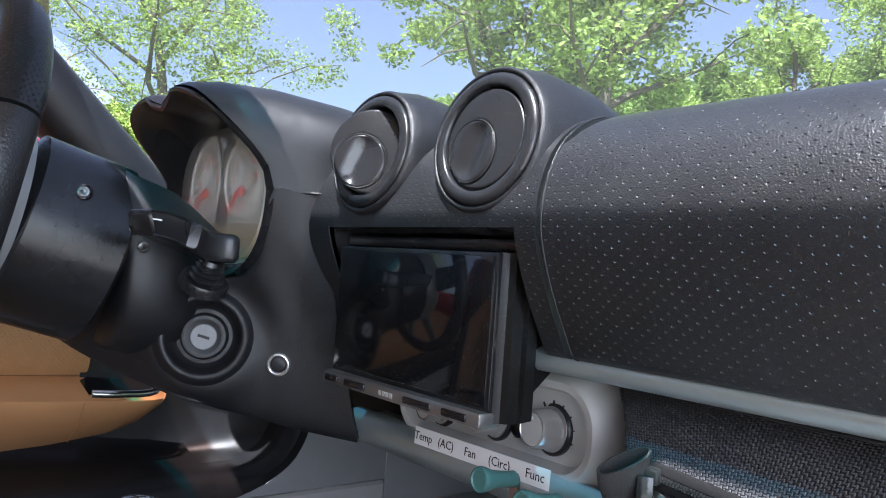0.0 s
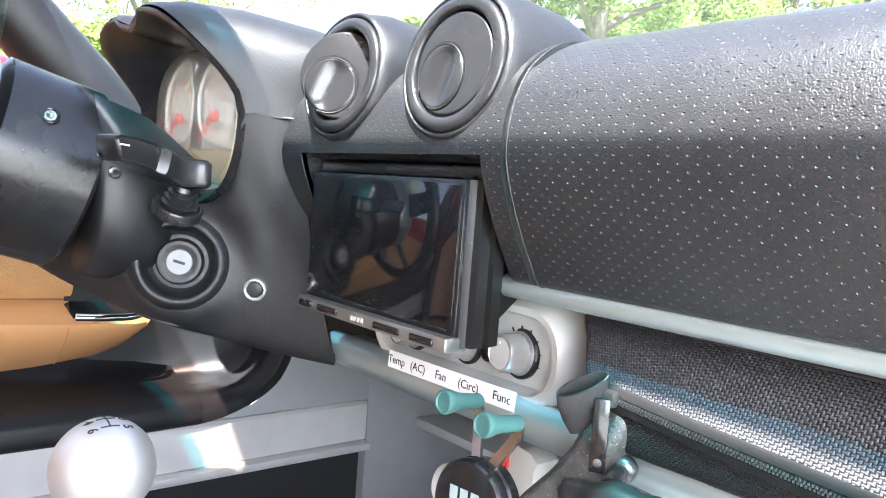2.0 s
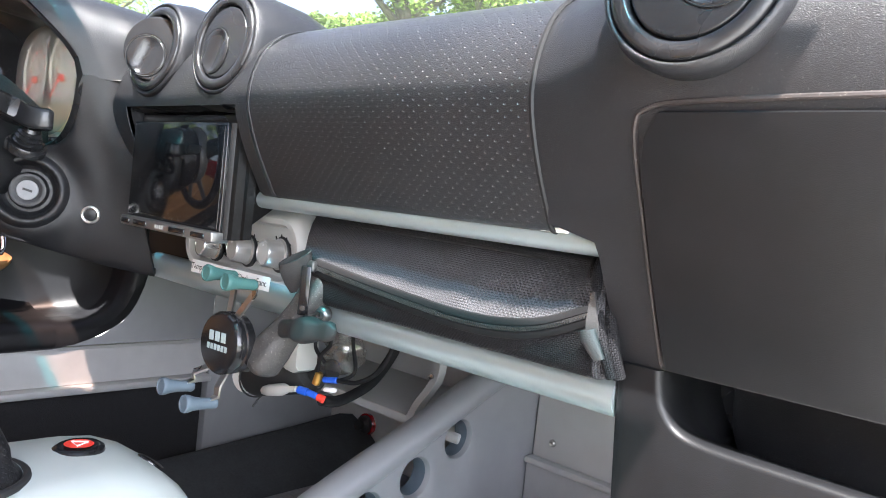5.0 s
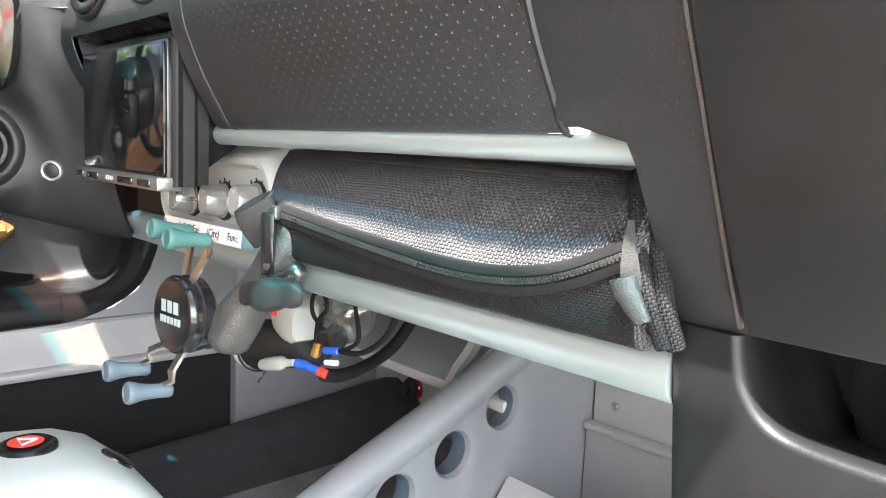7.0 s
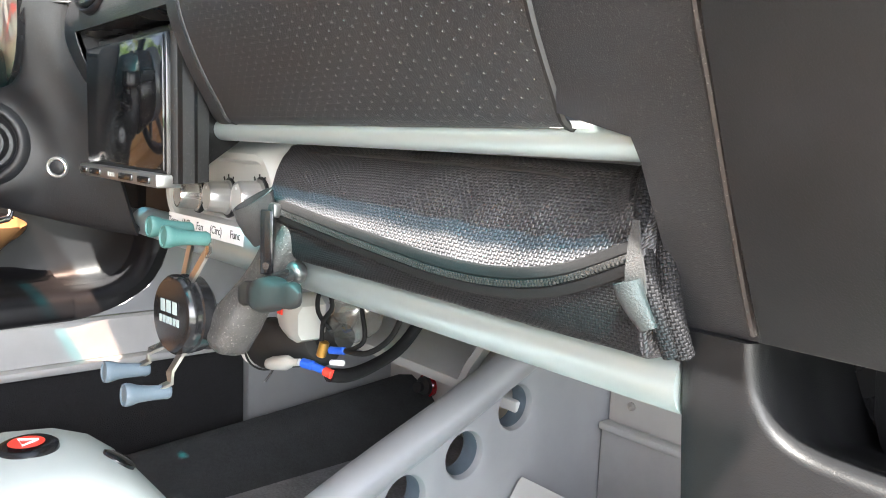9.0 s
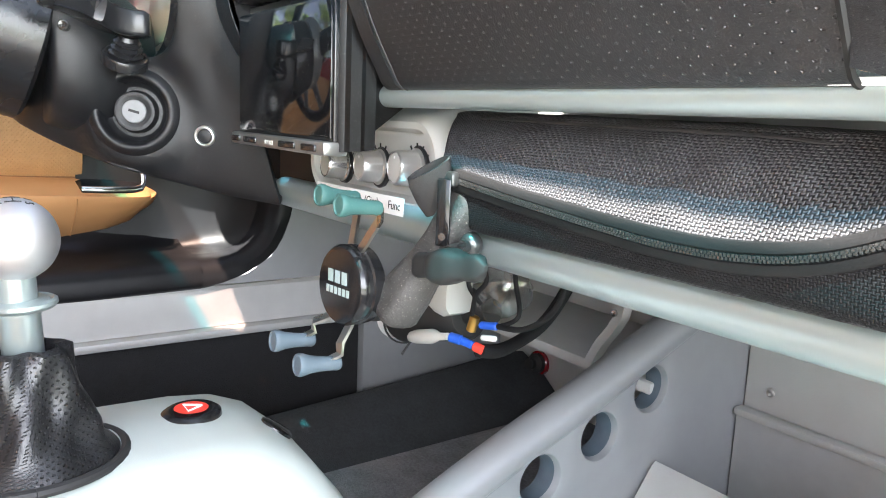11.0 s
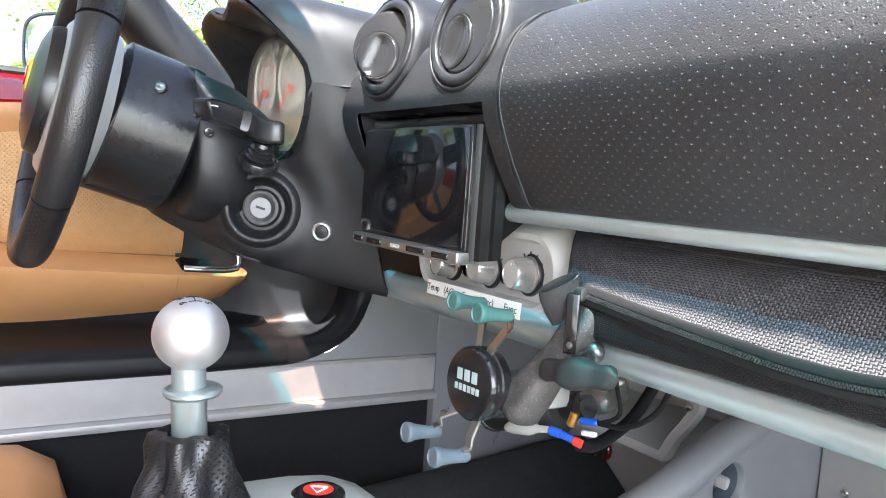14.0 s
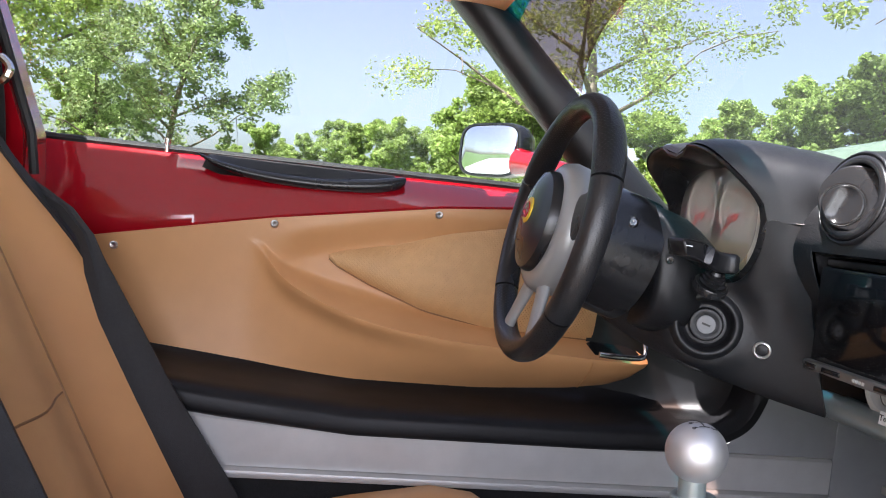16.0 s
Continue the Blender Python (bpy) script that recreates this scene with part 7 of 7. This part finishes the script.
def build_mount():
    t = thing("phone_mount", "black spring phone grip on a clamped ball arm", "phone holder")
    n = Vector((0.10, -0.99, 0.05)).normalized()
    c = Vector((-0.306, 0.349, 0.541))
    bm = bmesh.new()
    lathe(bm, [(0.0, -0.016), (0.022, -0.016), (0.0265, -0.012), (0.0275, -0.004), (0.0262, -0.003), (0.0262, 0.0), (0.0275, 0.001), (0.0275, 0.004), (0.0255, 0.0065), (0.022, 0.0072), (0, 0.0072)], c, n, 48)
    disc = part("disc", bm, GLOSSY, t)
    r = Vector((0, 0, 1)).cross(n).normalized()
    for w, z, h in ((0.025, 0.0056, 0.0085), (0.029, -0.0040, 0.0050), (0.013, -0.0150, 0.0022)):
        k = 3 if h > 0.006 else 6
        for q in range(k):
            bm = bmesh.new()
            box(bm, (-w / 2 + w * q / k, z - h / 2, 0.0), (-w / 2 + w * (q + 0.72) / k, z + h / 2, 0.0004), 0, m=facing(c + n * 0.0073, r, (0, 0, 1)))
            part("mark", bm, DULL, disc)
    # upper pads carry teal light in their colour, lower ones are plain slate
    pads = [((-0.324, 0.600), TEAL_LIT, 0.335), ((-0.284, 0.598), TEAL_LIT, 0.330), ((-0.330, 0.501), SLATE, 0.306), ((-0.290, 0.496), SLATE, 0.306)]
    for k, ((x, z), m, off) in enumerate(pads):
        up = z > 0.54
        cap = Vector((x, off, z))
        tail = cap + Vector((0.0, 0.040, -0.004))
        bm = bmesh.new()
        lathe(bm, [(0.0, 0.0005), (0.0054, 0.0003), (0.0060, -0.0006), (0.0071, -0.0003), (0.0077, 0.0015), (0.0073, 0.004), (0.0058, 0.009), (0.0050, 0.016), (0.0047, 0.025), (0.0050, 0.028), (0.004, 0.030)], cap, tail - cap, 20)
        part("rubber_pad", bm, m, t, "tapered rubber gripping pad")
        bm = bmesh.new()
        flat_bar(bm, [c - n * 0.004 + Vector(((x + 0.310) * 0.25, 0, (z - 0.544) * 0.4)), Vector((x, cap.y + 0.030, z - 0.010 * (1 if up else -1))), Vector((x, cap.y + 0.030, z - 0.003 * (1 if up else -1))), Vector((x, cap.y + 0.022, z))], 0.0034, 0.0011)
        part("wire_arm", bm, STEEL, t, "flat steel arm")
    # ball arm and clamp
    bm = bmesh.new()
    P = smooth_path([(-0.286, 0.370, 0.519), (-0.281, 0.373, 0.529), (-0.273, 0.379, 0.545), (-0.263, 0.386, 0.563), (-0.254, 0.393, 0.581), (-0.248, 0.400, 0.597), (-0.246, 0.404, 0.606)], 5)
    n_p = len(P) - 1
    rings = []
    for i, p in enumerate(P):
        s, u, d = frame_of(P[min(i + 1, n_p)] - P[max(i - 1, 0)], (0, 1, 0))
        w = pl(i / n_p, [(0, 0.005), (0.04, 0.011), (0.12, 0.0160), (0.3, 0.0155), (0.48, 0.0125), (0.62, 0.0120), (0.8, 0.0140), (0.95, 0.0135), (1, 0.008)])
        ring = []
        for k in range(28):
            a = 2 * math.pi * k / 28
            ca, sa = math.cos(a), math.sin(a)
            split = 1 - 0.10 * math.exp(-(ca / 0.10) ** 2)
            ring.append(p + (s * abs(ca) ** 0.75 * (1 if ca > 0 else -1) + u * abs(sa) ** 0.75 * (1 if sa > 0 else -1)) * w * split)
        rings.append(ring)
    loft(bm, rings)
    part("arm", bm, CASTING, t, "dusty cast double-socket arm")
    bm = bmesh.new()
    bmesh.ops.create_uvsphere(bm, u_segments=24, v_segments=14, radius=0.0125, matrix=Matrix.Translation((-0.299, 0.367, 0.528)))
    part("ball", bm, RUBBER, t, "black rubber ball joint")
    bm = bmesh.new()
    lathe(bm, [(0.0065, 0), (0.0078, 0.002), (0.0078, 0.007), (0.0065, 0.009), (0.0045, 0.010), (0.0045, 0.028)], (-0.240, 0.404, 0.577), (0.30, -0.93, -0.12), 20)
    part("bolt", bm, ZIPMETAL, t)
    bm = bmesh.new()
    rings = []
    for k in range(17):
        q = k / 16 * 2 - 1
        cx = Vector((-0.226 + 0.035 * q, 0.374 + 0.002 * q, 0.5665 + 0.005 * q))
        h = 0.0074 + 0.0042 * math.exp(-(q / 0.32) ** 2) + 0.0014 * math.exp(-((abs(q) - 0.8) / 0.2) ** 2)
        w = 0.0095 - 0.0045 * sm((abs(q) - 0.2) / 0.35)
        e = math.sqrt(max(0.06, 1 - abs(q) ** 9))
        rings.append([cx + Vector((0.0, w * e * abs(math.cos(a)) ** 0.6 * (1 if math.cos(a) > 0 else -1), h * e * abs(math.sin(a)) ** 0.6 * (1 if math.sin(a) > 0 else -1))) for a in (2 * math.pi * j / 20 for j in range(20))])
    loft(bm, rings)
    part("wing_knob", bm, RUBBER, t, "black wing nut")


def build_canister():
    t = thing("canister_bracket", "small black canister with white fittings and taped wires", "canister")
    d = Vector((0.95, 0.08, 0.26)).normalized()
    o = Vector((-0.518, 0.510, 0.447))
    bm = bmesh.new()
    lathe(bm, [(0.0, 0.0), (0.015, 0.001), (0.021, 0.006), (0.0225, 0.028)], o, d, 24)
    part("cap", bm, PAPER, t, "white end cap")
    bm = bmesh.new()
    lathe(bm, [(0.0, 0.024), (0.024, 0.025), (0.0255, 0.030), (0.0255, 0.122), (0.022, 0.127), (0.012, 0.129), (0.0115, 0.158), (0, 0.159)], o, d, 24)
    part("jacket", bm, RUBBER, t)
    bm = bmesh.new()
    tube(bm, [o + d * 0.030 + 0.027 * Vector((0, math.cos(a), math.sin(a))) for a in (2 * math.pi * k / 28 for k in range(29))] + [o + d * 0.030 + Vector((-0.008, 0.0, -0.042))], 0.0011, 6)
    part("strap_wire", bm, RUBBER, t, "thin wire tie")
    bm = bmesh.new()
    loft(bm, [[(x, y, z) for y, z in ((0.488, z0), (0.484, z0 + 0.006), (0.484, z1 - 0.006), (0.488, z1), (0.512, z1), (0.512, z0))] for x, z0, z1 in ((-0.420, 0.494, 0.508), (-0.416, 0.487, 0.519), (-0.405, 0.483, 0.524), (-0.390, 0.482, 0.522), (-0.382, 0.486, 0.516))])
    part("bracket", bm, GREYPL, t, "off-white moulded bracket")
    for k in range(3):
        bm = bmesh.new()
        box(bm, (-0.417 + 0.003 * k, 0.4820, 0.5045), (-0.4152 + 0.003 * k, 0.4835, 0.516), 0)
        part("warning_tag", bm, ORANGE, t, "orange warning stripes")
    bm = bmesh.new()
    loft(bm, [[Vector((-0.406 + x, 0.482 + r * math.cos(a) * 0.8, 0.4605 + 0.27 * x + r * math.sin(a))) for a in (2 * math.pi * k / 16 for k in range(16))] for x, r in ((-0.030, 0.003), (-0.027, 0.005), (-0.018, 0.0066), (0.008, 0.0072), (0.015, 0.0052), (0.018, 0.0036), (0.032, 0.0033))])
    part("lower_fitting", bm, GREYPL, t, "off-white lower fitting")
    # crumpled clear bag behind the bracket
    bm = bmesh.new()
    bmesh.ops.create_icosphere(bm, subdivisions=3, radius=0.024, matrix=Matrix.Translation((-0.352, 0.525, 0.512)))
    for v in bm.verts:
        v.co += Vector((0.007, 0.006, 0.007)) * noise.noise(v.co * 70)
    part("plastic_bag", bm, BAGGY, t, "crumpled clear plastic wrap")
    blue = mat("blue crimp", (0.02, 0.10, 0.55), 0.4)
    brass = mat("brass terminal", (0.65, 0.42, 0.12), 0.35, metal=1.0)
    for p, q, m, r in (((-0.374, 0.484, 0.4685), (-0.362, 0.488, 0.468), blue, 0.0055), ((-0.362, 0.488, 0.468), (-0.350, 0.492, 0.466), blue, 0.0045), ((-0.350, 0.492, 0.466), (-0.341, 0.495, 0.464), ORANGE, 0.0052), ((-0.353, 0.490, 0.478), (-0.350, 0.492, 0.492), brass, 0.0055), ((-0.345, 0.494, 0.485), (-0.327, 0.498, 0.488), blue, 0.0042), ((-0.340, 0.492, 0.476), (-0.326, 0.496, 0.478), PAPER, 0.0032)):
        bm = bmesh.new()
        r *= 0.8
        lathe(bm, [(r * 0.7, 0), (r, 0.001), (r, (Vector(q) - Vector(p)).length - 0.001), (r * 0.7, (Vector(q) - Vector(p)).length)], p, Vector(q) - Vector(p), 12)
        part("connector", bm, m, t)
    for P, r in ((((-0.345, 0.494, 0.463), (-0.352, 0.520, 0.457), (-0.371, 0.560, 0.455), (-0.384, 0.598, 0.462), (-0.389, 0.625, 0.482), (-0.391, 0.650, 0.515), (-0.391, 0.68, 0.56)), 0.0062), (((-0.327, 0.498, 0.488), (-0.30, 0.50, 0.492), (-0.276, 0.502, 0.506), (-0.262, 0.504, 0.525), (-0.255, 0.51, 0.56)), 0.0024),
                 (((-0.352, 0.490, 0.492), (-0.343, 0.486, 0.512), (-0.330, 0.486, 0.526), (-0.338, 0.487, 0.538), (-0.354, 0.488, 0.533), (-0.358, 0.49, 0.516), (-0.348, 0.496, 0.502)), 0.0020), (((-0.326, 0.498, 0.488), (-0.310, 0.505, 0.500), (-0.322, 0.51, 0.525), (-0.335, 0.515, 0.56)), 0.0020)):
        bm = bmesh.new()
        tube(bm, smooth_path(P, 6), r, 10)
        part("cable", bm, BINDING, t)


def build_footwell_bits():
    t = thing("hanging_bracket", "cream painted steel bracket under the dash", "bracket")
    bm = bmesh.new()
    P = smooth_path([(-0.506, 0.795, 0.355), (-0.492, 0.797, 0.385), (-0.474, 0.80, 0.412), (-0.462, 0.80, 0.440), (-0.46, 0.80, 0.50)], 4)
    loft(bm, [[p + Vector((a, b, 0)) for a, b in ((-0.011, 0), (0.011, 0), (0.011, 0.003), (-0.011, 0.003))] for p in P])
    loft(bm, [[p + Vector((a, b, 0)) for a, b in ((0.0085, -0.012), (0.011, -0.012), (0.011, 0.0), (0.0085, 0.0))] for p in P])
    part("strap", bm, GREYPL, t)
    for z in (0.43, 0.47):
        bm = bmesh.new()
        lathe(bm, [(0.0045, -0.001), (0.0045, 0.002), (0.003, 0.003), (0, 0.003)], (-0.474 if z < 0.44 else -0.462, 0.798, z), (0, -1, 0), 12)
        part("rivet", bm, STEEL, t)
    g = thing("bulkhead_grommet", "black grommet with a red rim in the bulkhead", "grommet")
    bm = bmesh.new()
    lathe(bm, [(0.0215, -0.004), (0.0215, 0.004), (0.019, 0.006), (0.017, 0.004)], (-0.815, 0.995, 0.235), (0.1, -1, 0.1), 24, cap=False)
    part("rim", bm, RED, g)
    bm = bmesh.new()
    lathe(bm, [(0.018, 0.0), (0.017, 0.012), (0.010, 0.018), (0.010, 0.026), (0, 0.027)], (-0.815, 0.995, 0.235), (0.1, -1, 0.1), 20)
    part("plug", bm, RUBBER, g)
    s = thing("bulkhead_screw", "small steel screw in the footwell panel", "screw")
    bm = bmesh.new()
    lathe(bm, [(0.006, -0.002), (0.006, 0.001), (0.004, 0.003), (0.0015, 0.0025), (0, 0.001)], (-0.357, 0.956, 0.340), (0, -1, 0), 14)
    part("head", bm, STEEL, s)


build_mount()
build_canister()
build_footwell_bits()
